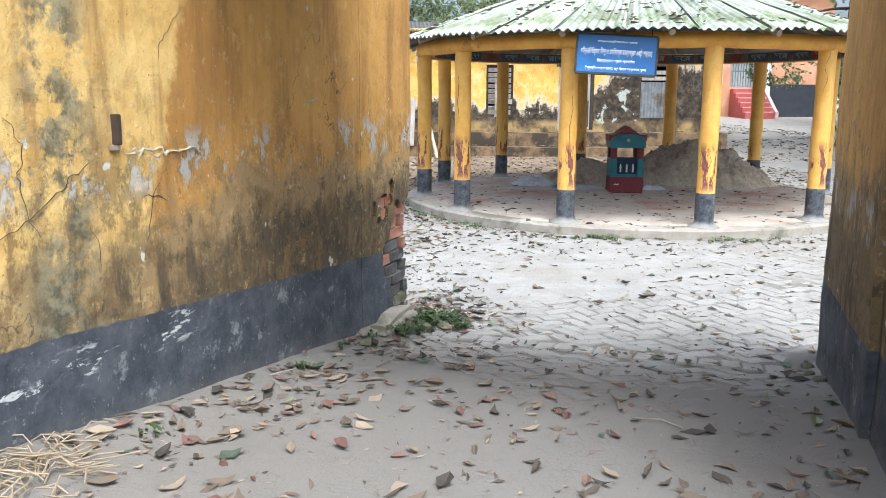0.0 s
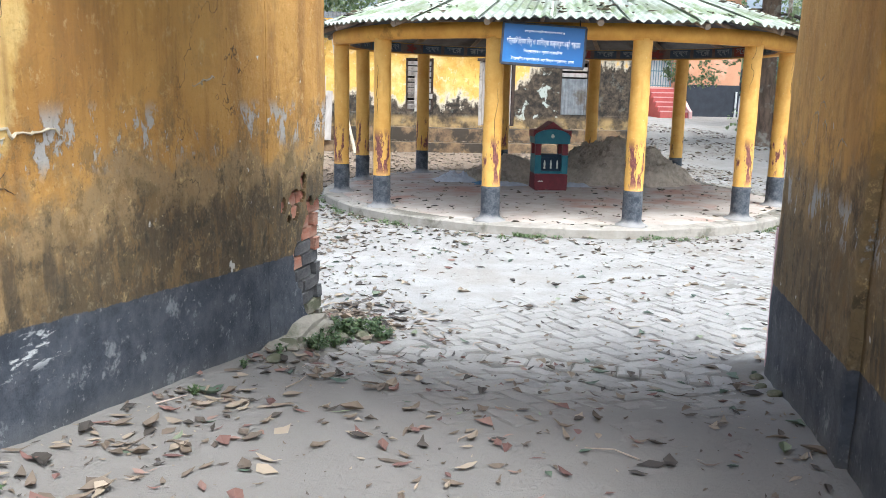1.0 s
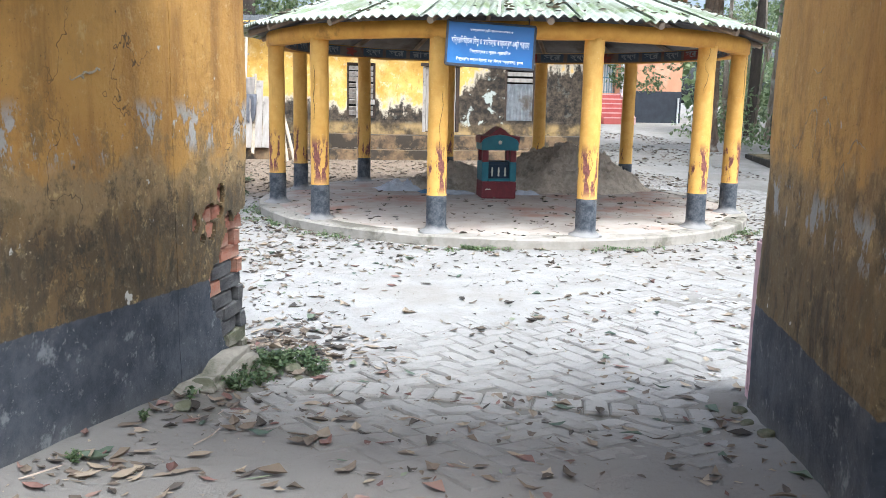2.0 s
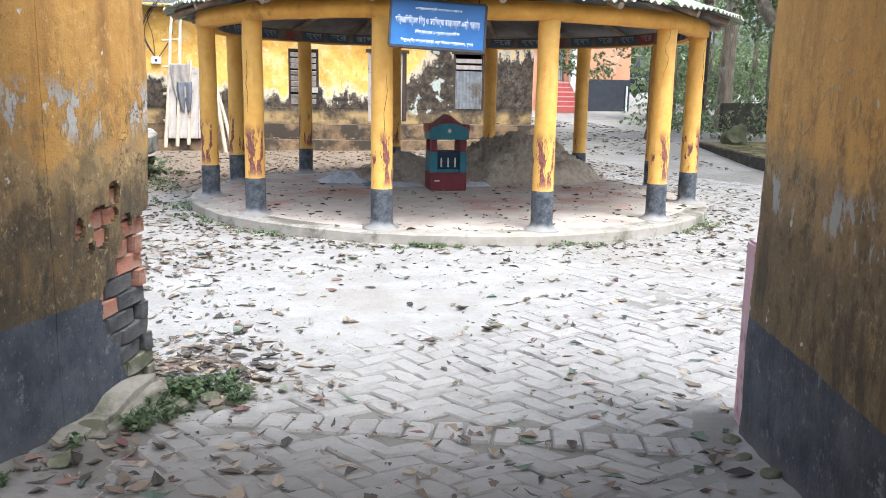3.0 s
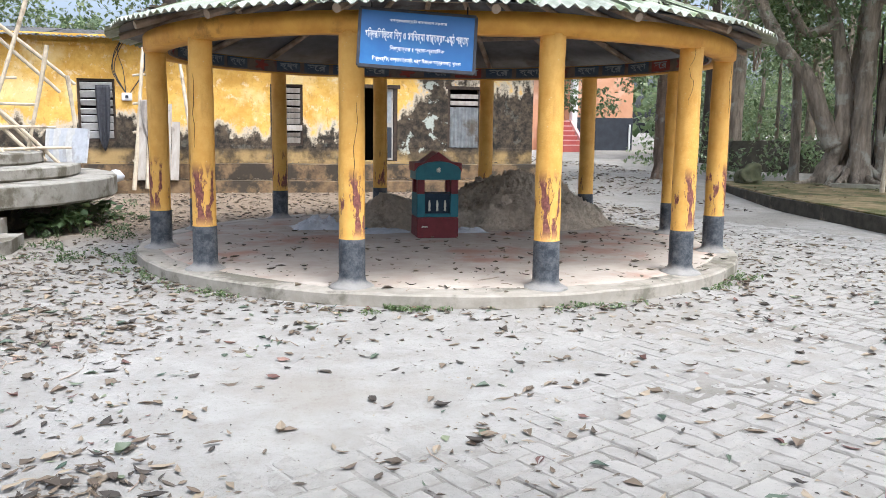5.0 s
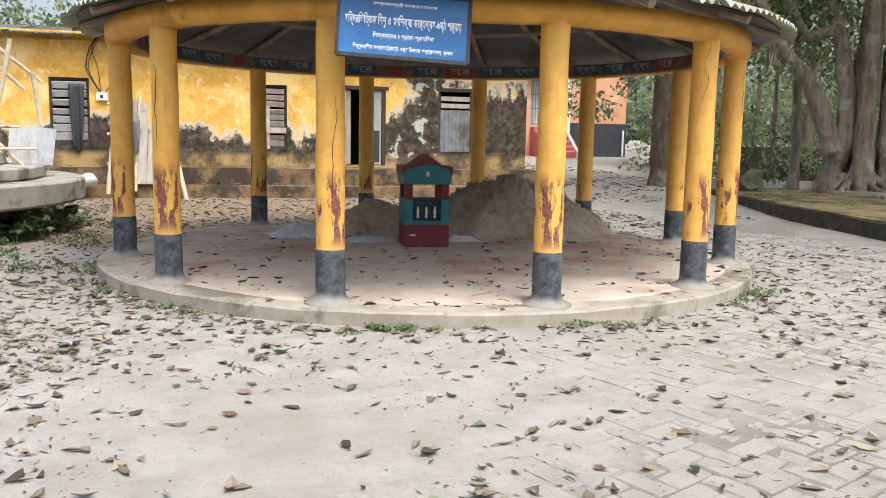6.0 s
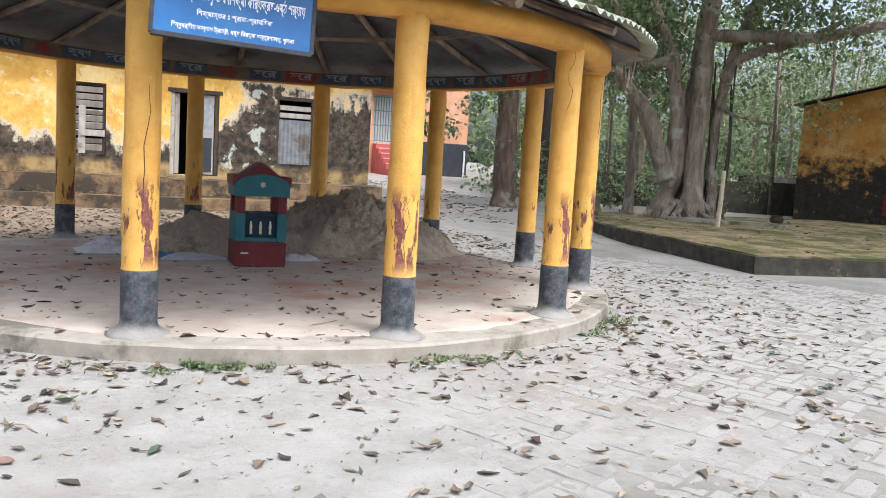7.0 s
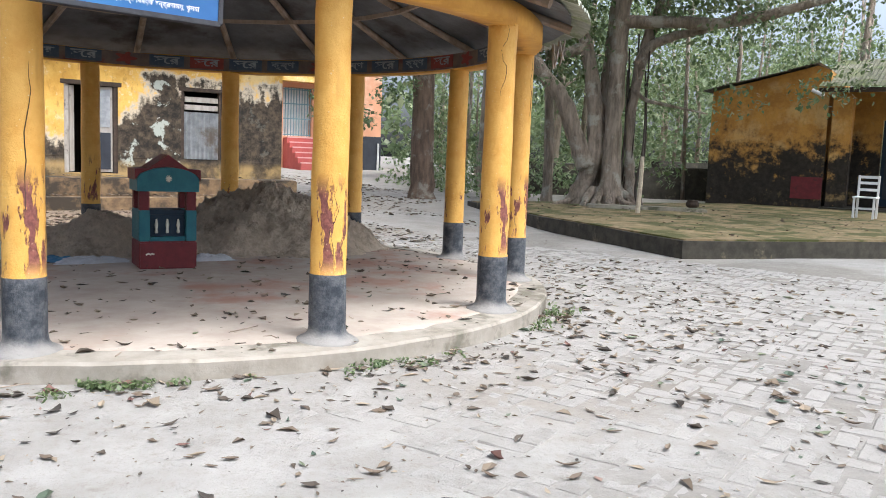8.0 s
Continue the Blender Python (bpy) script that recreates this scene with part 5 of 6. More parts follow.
NEARER = Matrix.Translation((0.056, 0.596, 0.268)) @ Matrix.Diagonal((0.82, 0.82, 0.82, 1))   # from the stage's far side to its rim
frame_b = tagged(empty("bamboo_trestle", NEARER), "lashed bamboo frame standing on the stage", "trestle")
for a, b in (((-3.9, 19.9, 2.45), (-2.25, 20.1, 0.72)), ((-3.95, 19.4, 2.1), (-2.9, 19.6, 0.74)), ((-3.55, 20.2, 2.1), (-2.5, 20.3, 0.75)), ((-4.0, 20.0, 3.9), (-2.0, 20.6, 2.15)), ((-3.9, 20.4, 3.6), (-2.25, 20.5, 2.0)),
             ((-2.62, 20.0, 3.6), (-3.45, 19.8, 0.9)), ((-2.1, 20.5, 2.3), (-1.95, 20.5, 0.7)), ((-2.35, 20.1, 2.8), (-2.75, 20.1, 0.92)), ((-4.7, 19.8, 2.3), (-3.0, 19.9, 0.74)), ((-4.4, 19.9, 2.75), (-2.55, 20.0, 0.76)), ((-4.6, 19.5, 0.76), (-3.6, 19.8, 2.6))):
    pole(a, b, 0.038, "pole", frame_b)
for z, x0, x1 in ((2.2, -3.95, -2.9), (1.75, -3.95, -2.6), (1.35, -3.7, -2.3), (0.98, -3.2, -2.05)):
    pole((x0, 19.7, z), (x1, 20.2, z + 0.02), 0.03, "rung", frame_b)
scaff = tagged(empty("bamboo_scaffold", pose(0, 0, 0)), "bamboo ladder poles leaning on the yellow house", "bamboo scaffold")
for a, b in (((-1.08, 20.7, 0.2), (-0.88, 21.4, 3.0)), ((-0.84, 20.7, 0.22), (-0.70, 21.4, 3.05)), ((0.14, 20.5, 0.1), (-0.22, 21.35, 2.75)), ((0.30, 20.5, 0.08), (-0.12, 21.3, 1.9)), ((-0.62, 20.75, 0.25), (-0.52, 21.3, 2.0))):
    pole(a, b, 0.04, "pole", scaff)
for z in (0.75, 1.3, 1.85, 2.4):
    pole((-1.1, 20.78 + z * 0.22, z), (-0.66, 20.8 + z * 0.22, z + 0.03), 0.025, "rung", scaff)
for x, z1 in ((-0.95, 1.9), (-0.72, 1.75), (-0.50, 1.85), (-0.34, 1.5)):
    b = box(-0.075, 0.075, -0.015, 0.015, 0, z1 - 0.36, 0.004)
    tagged(part("plank", b, M["wood"], m=Matrix.Translation((x, 20.80, 0.38)) @ pose(0, 0, 0, -9, 2.5, 0)), "pale weathered plank leaning on bamboo poles", "plank", "planks by the scaffold")


def hung_cloth(x, y, z, w, h, seed, material, label):
    n = 18
    v, f = [], []
    for j in range(n + 1):
        for i in range(n + 1):
            a, b = i / n, j / n
            p = Vector((a * 5, b * 1.4, seed))
            v.append((x + (a - 0.5) * w * (1 - 0.35 * b * b), y + 0.07 * noise.noise(p) - 0.05 * math.sin(a * 9) * b, z - h * b * (1 + 0.25 * math.sin(a * 3.1))))
    for j in range(n):
        for i in range(n):
            q = j * (n + 1) + i
            f.append((q, q + 1, q + n + 2, q + n + 1))
    ob = part("cloth", mesh_of("cloth", v, f), material, smooth=True)
    ob.modifiers.new("thickness", "SOLIDIFY").thickness = 0.006
    return tagged(ob, label, "cloth")


hung_cloth(-0.74, 20.92, 1.92, 0.40, 0.62, 3.0, M["cloth2"], "faded cloth hung over the bamboo rung")
hung_cloth(-0.66, 20.86, 1.55, 0.30, 0.52, 8.0, M["cloth"], "grey cloth bundle tied to the bamboo")
hung_cloth(-1.72, 21.93, 2.22, 0.28, 1.05, 14.0, M["sign_edge"], "dark cloth hanging in the louvre window")
for k in range(6):
    tagged(part("leaning_sheet", rough(box(-0.28, 0.28, -0.02, 0.02, 0, 0.62, 0.006), 0.02, 3, 3), M["pale_slat" if k % 2 else "plastic"], m=NEARER @ pose(-2.0 - 0.06 * k, 20.2 + 0.05 * k, 0.73, -10, 0, -40 + 4 * k)), "pale sheet leaning on the stage", "sheet", "sheets on the stage")
tagged(part("sack", rough(lathe([(0.05, 0), (0.16, 0.04), (0.17, 0.12), (0.1, 0.2), (0.03, 0.22)], 16), 0.04, 5), M["plastic"], m=pose(-1.42, 20.6, 0.36), smooth=True), "small white sack on the plinth step", "sack")

# ---- pink cement post at the gate's outer corner ----
pk = bmesh.new()
box(-0.055, 0.10, 0.0, 0.22, -0.1, 0.90, 0.012, pk)
tagged(part("bollard", rough(pk, 0.006, 7, 3), M["pink"], m=GATE @ pose(0.10, S_END - 0.06, 0)), "rough pink cement post against the gate corner", "post")

# ---- stake and pot on the platform ----
tagged(pole((13.75, 18.0, 0.22), (13.80, 18.02, 1.42), 0.05, "stake"), "short bamboo stake standing in the platform", "stake")
tagged(part("pot", lathe([(0.08, 0), (0.15, 0.05), (0.16, 0.12), (0.12, 0.18), (0.14, 0.2), (0.10, 0.19), (0.09, 0.06)], 20), M["dark_wood"], m=pose(16.9, 19.3, 0.262), smooth=True), "small dark clay pot on the mossy platform", "pot")
tagged(part("kerb_slab", rough(box(-1.3, 1.3, -0.25, 0.25, 0, 0.09, 0.015), 0.012, 2, 4), M["old_concrete"], m=pose(14.9, 18.9, 0.25, 0, 0, -38)), "low broken cement slab on the platform", "slab")

mb = bmesh.new()
bmesh.ops.create_icosphere(mb, subdivisions=4, radius=0.30)
for v in mb.verts:
    v.co += noise.noise_vector(v.co * 3.0) * 0.16 + noise.noise_vector(v.co * 11) * 0.025
    v.co.z = v.co.z * 1.05
tagged(part("boulder", mb, M["mossy_stone"], m=pose(12.62, 20.95, 0.40), smooth=True), "dark mossy rounded boulder on the platform", "stone")

# ---- low boundary wall ----
bw = rough(box(-3.3, 5.2, -0.13, 0.13, -0.2, 1.0, 0.03), 0.07, 1.6, 9)
tagged(part("boundary_wall", bw, M["dark_concrete"], m=pose(18.9, 25.3, 0.2, 0, 0, -22)), "low dark mossy boundary wall", "wall", kind="structure")
bw = rough(box(-4, 4, -0.13, 0.13, -0.2, 1.2, 0.02), 0.04, 1.2, 6)
tagged(part("boundary_wall", bw, M["dark_concrete"], m=pose(25.5, 26.5, 0.2, 0, 0, 20)), "low dark mossy boundary wall", "wall", kind="structure")

# ---- iron peg in the lane wall ----
peg = tagged(empty("peg", GATE @ pose(UL, 2.78, 1.5)), "short rusty iron peg in the plaster wall", "peg")
part("spike", box(0.0, 0.035, -0.011, 0.011, 0.0, 0.11, 0.003), M["dark_wood"], peg)
part("foot", box(-0.01, 0.025, -0.03, 0.012, -0.02, 0.0, 0.003), M["rafter"], peg)

# ---- cracks, mortar scars and scratches on the gate walls ----
def wall_line(points, u, radius, material, parent, name, seed, wander=0.02, label=""):
    """A thin crack or scratch along (s, z) points on a passage wall."""
    p, _ = curve_pts([(u, a, b, 0) for a, b in points], 8)
    pts = [(q[0], q[1] + wander * noise.noise(Vector((k * 0.45, seed, 1))), q[2] + wander * noise.noise(Vector((k * 0.45, seed, 7)))) for k, q in enumerate(p)]
    n = len(pts)
    part(name, tube(pts, [radius * (0.35 + 0.65 * math.sin(math.pi * (k + 0.5) / n)) * (0.8 + 0.5 * noise.noise(Vector((k * 0.9, seed, 3)))) for k in range(n)], 5), material, parent, label)


for k, (pts, r) in enumerate((
        (((2.16, 1.20), (2.33, 1.27), (2.45, 1.33), (2.62, 1.43), (2.75, 1.48)), 0.004),
        (((3.27, 2.08), (3.12, 1.93), (3.05, 1.80), (3.03, 1.62)), 0.003),
        (((3.02, 1.34), (2.95, 1.15), (2.90, 1.02), (2.86, 0.86)), 0.004),
        (((2.86, 1.31), (2.95, 1.30), (3.06, 1.27)), 0.005),
        (((2.30, 1.62), (2.36, 1.50), (2.34, 1.38), (2.40, 1.22)), 0.003),
        (((2.64, 1.22), (2.69, 1.05), (2.66, 0.90)), 0.003))):
    wall_line(pts, UL + 0.002, r * 0.55, M["dark_wood"], wall_left, "crack", k + 0.5)
for k, (pts, r) in enumerate(((((2.74, 1.50), (2.85, 1.47), (3.0, 1.468), (3.16, 1.46), (3.3, 1.45)), 0.008), (((2.80, 1.47), (2.9, 1.46), (3.02, 1.452)), 0.007), (((4.18, 1.62), (4.27, 1.64), (4.36, 1.66)), 0.006))):
    wall_line(pts, UL + 0.002, r, M["mortar"], wall_left, "mortar_scar", k + 9.5, 0.03, "pale smear of mortar")
for k, (pts, r) in enumerate((
        (((5.00, 1.50), (4.92, 1.555), (4.84, 1.545), (4.82, 1.44), (4.84, 1.38)), 0.0022),
        (((4.82, 1.58), (4.74, 1.61), (4.68, 1.58)), 0.002), (((4.72, 1.50), (4.66, 1.53), (4.62, 1.46)), 0.002),
        (((5.22, 1.43), (5.12, 1.40), (5.02, 1.47)), 0.0016), (((4.95, 1.72), (4.86, 1.70), (4.78, 1.73)), 0.0018),
        (((4.40, 1.42), (4.32, 1.47), (4.22, 1.44)), 0.002), (((4.52, 1.30), (4.44, 1.38), (4.40, 1.33)), 0.002))):
    wall_line(pts, UR - 0.003, r, M["mortar"], wall_right, "scratch", k + 20.5, 0.015)

# ---- broken battens hanging at the pavilion's eave ----
rnd = random.Random(6)
for k in range(5):
    a = radians(-27 + 1.6 * k)
    r = 3.55 - 0.03 * (k % 2)
    part("batten", box(-0.02, 0.02, -0.006, 0.006, -rnd.uniform(0.14, 0.26), 0.0, 0.002), M["wood"], pavilion, "broken hanging batten" if k == 0 else "",
         pose(r * math.cos(a), r * math.sin(a), 2.36, rnd.uniform(-14, 14), rnd.uniform(-8, 8), math.degrees(a) + 90))

# ---- trees ----
def leaf_cloud(blobs, per, size, seed, droop=0.35):
    """Leaves round blob centres (x, y, z, radius); each leaf a folded pointed blade."""
    rs = np.random.RandomState(seed)
    V, F = [], []
    for bx, by, bz, br in blobs:
        n = int(per * br * br)
        d = rs.normal(size=(n, 3))
        d /= np.linalg.norm(d, axis=1)[:, None]
        r = br * rs.uniform(0.25, 1.0, n) ** 0.5
        keep = np.array([noise.noise(Vector((bx + d[i, 0] * r[i], by + d[i, 1] * r[i], bz + d[i, 2] * r[i])) * (1.3 / max(0.5, br * 0.6))) > -0.22 for i in range(n)])
        c = np.c_[bx + d[:, 0] * r, by + d[:, 1] * r, bz + d[:, 2] * r * 0.75][keep]
        n = len(c)
        yaw, pitch = rs.uniform(0, 2 * np.pi, n), rs.uniform(-1.1, 0.6, n) - droop
        L = size * rs.uniform(0.6, 1.3, n)
        ax = np.c_[np.cos(yaw) * np.cos(pitch), np.sin(yaw) * np.cos(pitch), np.sin(pitch)]
        sd = np.c_[-np.sin(yaw), np.cos(yaw), rs.uniform(-0.5, 0.5, n)]
        W = (L * rs.uniform(0.26, 0.4, n))[:, None]
        p0, p1, p2, p3 = c, c + ax * L[:, None] * 0.45 + sd * W, c + ax * L[:, None], c + ax * L[:, None] * 0.45 - sd * W
        k = len(V)
        V += np.stack([p0, p1, p2, p3], 1).reshape(-1, 3).tolist()
        F += [(k + 4 * i, k + 4 * i + 1, k + 4 * i + 2, k + 4 * i + 3) for i in range(n)]
    return mesh_of("crown", V, F)


# the great fig tree on the platform: x across, y away, z up
FIG = Matrix.Translation((15.0, 20.5, 0.25)) @ pose(0, 0, 0, 0, 0, -43.4)
fig = tagged(empty("tree", FIG), "old grey fig tree with many stems and spreading roots", "tree")
stems = [
    [(-0.45, 0, -0.1, 0.42), (-0.35, 0, 0.5, 0.30), (-0.13, 0, 1.45, 0.27), (-0.27, 0.1, 2.8, 0.22), (-0.5, 0.2, 4.0, 0.18), (-0.9, 0.3, 5.2, 0.12), (-1.2, 0.4, 7.0, 0.05)],
    [(0.2, -0.1, -0.1, 0.46), (0.2, -0.1, 0.5, 0.33), (0.2, -0.1, 2.1, 0.25), (0.23, 0, 3.5, 0.24), (0.27, 0, 4.8, 0.23), (0.45, 0.1, 7.0, 0.16), (0.3, 0.3, 9.5, 0.06)],
    [(0.62, 0.1, -0.1, 0.30), (0.58, 0.1, 0.8, 0.17), (0.54, 0.1, 2.1, 0.14), (0.72, 0.1, 3.6, 0.17), (1.1, 0.2, 4.9, 0.18), (1.8, 0.4, 7.0, 0.1), (2.2, 0.6, 8.6, 0.04)],
    [(0.0, 0.35, -0.1, 0.4), (0.0, 0.35, 1.5, 0.3), (0.1, 0.4, 3.5, 0.26), (0.2, 0.6, 5.5, 0.2), (0.6, 1.2, 8.0, 0.08)],
]
for s in stems:
    part("trunk", limb([(x * 1.15, y * 1.3, z, r * 0.78) for x, y, z, r in s], 14, None, 0.4), M["bark"], fig, smooth=True)
limbs = [
    [(-0.35, -0.05, 0.9, 0.26), (-0.62, -0.1, 1.55, 0.22), (-1.0, -0.2, 2.5, 0.19), (-1.6, -0.3, 3.25, 0.17), (-2.3, -0.3, 4.6, 0.13), (-3.2, -0.2, 6.4, 0.05)],
    [(0.70, 0.0, 3.3, 0.14), (1.0, -0.1, 3.75, 0.12), (1.5, -0.3, 3.95, 0.10), (2.2, -0.5, 4.1, 0.07), (3.1, -0.6, 4.6, 0.03)],
    [(0.3, 0.0, 4.3, 0.16), (1.3, -0.4, 4.25, 0.14), (2.2, -0.8, 4.15, 0.13), (3.15, -1.1, 4.25, 0.11), (4.5, -1.4, 4.6, 0.08), (6.3, -1.7, 5.1, 0.03)],
    [(-0.45, 0.2, 3.8, 0.14), (-1.1, 0.1, 3.6, 0.12), (-1.5, 0.0, 4.2, 0.10), (-2.0, 0, 5.2, 0.06)],
    [(1.1, 0.2, 4.9, 0.13), (2.2, 0.0, 5.6, 0.1), (4.0, -0.4, 6.3, 0.07), (6.5, -0.6, 7.0, 0.03)],
    [(0.6, 0.1, 2.8, 0.06), (0.95, -0.2, 2.5, 0.045), (1.6, -0.4, 2.35, 0.03), (2.3, -0.5, 2.2, 0.015)],
]
for s in limbs:
    part("limb", limb(s, 10, None, 0.3), M["bark"], fig, smooth=True)
rnd = random.Random(8)
for k in range(9):
    x, y = rnd.uniform(0.45, 0.95), rnd.uniform(-0.3, 0.3)
    part("aerial_root", limb([(x, y, rnd.uniform(2.6, 4.2), 0.02), (x + rnd.uniform(-0.08, 0.08), y, 1.6, 0.022), (x + rnd.uniform(-0.1, 0.1), y - 0.05, 0.4, 0.03), (x + rnd.uniform(-0.2, 0.2), y - 0.1, -0.05, 0.045)], 6, None, 0.2), M["dark_bark"], fig, smooth=True)
for k in range(15):
    a = rnd.uniform(-3.0, 0.1) if k < 11 else rnd.uniform(0, 3)
    r = rnd.uniform(0.75, 1.35)
    x0 = 0.1 + 0.35 * math.cos(a)
    part("root", limb([(x0, 0.25 * math.sin(a), 0.42, 0.085), (x0 + 0.25 * math.cos(a), 0.4 * math.sin(a), 0.2, 0.075), (0.1 + r * 0.75 * math.cos(a), r * 0.6 * math.sin(a), 0.07, 0.06), (0.1 + r * 1.1 * math.cos(a + 0.2), r * math.sin(a + 0.2), 0.0, 0.03)], 8, None, 0.3), M["bark"], fig, smooth=True)
rs = random.Random(21)
blobs = []
for s in limbs + stems:
    for x, y, z, r in s[-3:]:
        if z > 3.2:
            for _ in range(3):
                blobs.append((x + rs.uniform(-0.9, 0.9), y + rs.uniform(-0.9, 0.9), z + rs.uniform(-0.3, 0.9), rs.uniform(0.45, 0.95)))
for _ in range(26):                                # drooping sprays to the side of the trunk
    blobs.append((rs.uniform(0.9, 6.2), rs.uniform(-1.4, 1.5), rs.uniform(2.5, 5.2), rs.uniform(0.35, 0.75)))
for _ in range(14):
    blobs.append((rs.uniform(-3.0, -0.6), rs.uniform(-0.3, 1.5), rs.uniform(3.2, 6.0), rs.uniform(0.35, 0.75)))
for _ in range(10):
    blobs.append((rs.uniform(0.9, 2.4), rs.uniform(0.6, 2.2), rs.uniform(0.6, 2.8), rs.uniform(0.35, 0.6)))
for _ in range(120):                               # wide upper crown, mostly out of view, added to shade the platform
    a, q = rs.uniform(0, 6.2832), math.sqrt(rs.random())
    blobs.append((2.8 + 7.5 * q * math.cos(a), -1.0 + 6.0 * q * math.sin(a), rs.uniform(6.6, 9.6) - 1.6 * q, rs.uniform(0.8, 1.3)))
fig_inv = FIG.inverted()
for _ in range(150):                               # unseen leaves added over the court to shade platform and veranda house
    p = fig_inv @ Vector((rs.uniform(9.5, 22.0), rs.uniform(7.5, 18.0), rs.uniform(8.0, 10.5)))
    blobs.append((p.x, p.y, p.z, rs.uniform(0.7, 1.3)))
# unseen limbs added to carry those leaves
for tx, ty in ((11.5, 12.5), (16.0, 11.0), (20.0, 13.0)):
    p = fig_inv @ Vector((tx, ty, 9.0))
    part("limb", limb([(0.35, 0.1, 6.2, 0.16), (p.x * 0.35, p.y * 0.35 - 0.2, 8.2, 0.12), (p.x * 0.7, p.y * 0.7, 8.9, 0.08), (p.x, p.y, p.z, 0.03)], 10, None, 0.3), M["bark"], fig, smooth=True)
part("crown", leaf_cloud(blobs, 260, 0.13, 3), M["green"], fig, "crown of drooping green leaves")


def tree(x, y, z, height, r, lean, seed, material, crown_lo, spread, label, leaves=150, size=0.2, leaf="green"):
    rnd = random.Random(seed)
    t = tagged(empty("tree", pose(x, y, z)), label, "tree")
    top = [(0, 0, -0.1, r * 1.5), (0, 0, 0.35, r * 1.08), (lean * 0.3, 0, height * 0.3, r * 0.92), (lean * 0.7, rnd.uniform(-0.2, 0.2), height * 0.65, r * 0.7), (lean, 0, height, r * 0.2)]
    part("trunk", limb(top, 12, None, 0.3), material, t, smooth=True)
    blobs = []
    for k in range(6):
        a, h = rnd.uniform(0, 6.3), rnd.uniform(crown_lo, height * 0.9)
        d = rnd.uniform(0.5, 1.0) * spread
        f = h / height
        part("limb", limb([(lean * f, 0, h, r * 0.4), (lean * f + d * 0.5 * math.cos(a), d * 0.5 * math.sin(a), h + 0.5, r * 0.25), (lean * f + d * math.cos(a), d * math.sin(a), h + rnd.uniform(0.2, 1.0), r * 0.08)], 7, None, 0.3), material, t, smooth=True)
        for _ in range(4):
            q = rnd.uniform(0.5, 1.1)
            blobs.append((lean * f + d * q * math.cos(a) + rnd.uniform(-0.5, 0.5), d * q * math.sin(a) + rnd.uniform(-0.5, 0.5), h + rnd.uniform(-0.3, 1.2), rnd.uniform(0.5, 1.0)))
    part("crown", leaf_cloud(blobs, leaves, size, seed), M[leaf], t)
    return t


tree(12.15, 24.0, 0.2, 8.5, 0.30, -0.2, 3, M["brown_bark"], 3.4, 2.4, "dark trunked tree with leaves drooping before the orange house", 230, 0.17)
tree(16.2, 27.0, 0.25, 9.0, 0.24, 0.25, 5, M["bark"], 3.6, 2.6, "tall pale trunked tree behind the platform", 130, 0.22, "deep_green")
tree(15.2, 22.7, 0.2, 6.0, 0.13, -0.1, 6, M["bark"], 3.0, 1.6, "slender young tree beside the fig", 130, 0.18, "deep_green")
tree(17.2, 30.0, 0.3, 9.5, 0.2, 0.1, 7, M["dark_bark"], 3.2, 2.8, "dark slender tree at the wood's edge", 120, 0.24, "deep_green")
tree(19.8, 28.0, 0.3, 9.0, 0.17, 0.4, 9, M["bark"], 3.0, 2.6, "slender tree behind the low wall", 120, 0.24, "deep_green")
tree(-7.5, 31.5, 0.4, 10.5, 0.25, 0.3, 12, M["dark_bark"], 5.5, 3.4, "tall tree behind the yellow house", 60, 0.3, "green")
tree(-1.0, 32.0, 0.4, 10.5, 0.25, 0.3, 14, M["dark_bark"], 5.5, 3.6, "tall tree behind the yellow house", 60, 0.3, "green")
tree(4.5, 32.0, 0.4, 10.0, 0.22, -0.3, 15, M["dark_bark"], 5.5, 3.2, "tall tree behind the yellow house", 60, 0.3, "green")
tree(9.8, 46.5, 0.4, 12.0, 0.25, -0.3, 16, M["dark_bark"], 6.5, 3.8, "tall tree behind the orange house", 50, 0.34, "green")

# a spray of leaves hanging in front of the orange house
rs = random.Random(33)
spray = [(11.7 - 0.17 * k + rs.uniform(-0.2, 0.2), 23.6 + rs.uniform(-0.5, 0.5), 3.2 - 0.05 * k + rs.uniform(-0.75, 0.5), rs.uniform(0.22, 0.42)) for k in range(18)]
sp = tagged(empty("branch", pose(0, 0, 0)), "leafy branch drooping across the court", "branch")
part("twig", limb([(12.0, 24.0, 4.0, 0.05), (11.0, 23.8, 3.9, 0.035), (9.9, 23.6, 3.5, 0.02), (8.8, 23.5, 3.0, 0.008)], 6), M["dark_bark"], sp)
part("leaves", leaf_cloud(spray, 900, 0.115, 5), M["green"], sp)

# the wood behind: trunks and foliage, thinning to sky above
rs = random.Random(77)
V = bmesh.new()
for k in range(34):
    a = radians(rs.uniform(31.5, 66))
    d = rs.uniform(27, 46)
    x, y = 1 + d * math.sin(a), 5.6 + d * math.cos(a)
    if y > 36.0 and x < 20.5:
        continue
    r = rs.uniform(0.04, 0.12)
    h = rs.uniform(6, 11)
    tube([(x, y, 0.1), (x + rs.uniform(-0.3, 0.3), y, h * 0.5), (x + rs.uniform(-0.8, 0.8), y, h)], [r, r * 0.8, r * 0.4], 7, V, 0.2)
tagged(part("wood_trunks", V, M["bark"], smooth=True), "thin dark trunks of the wood behind", "woods", kind="stuff")
blobs = []
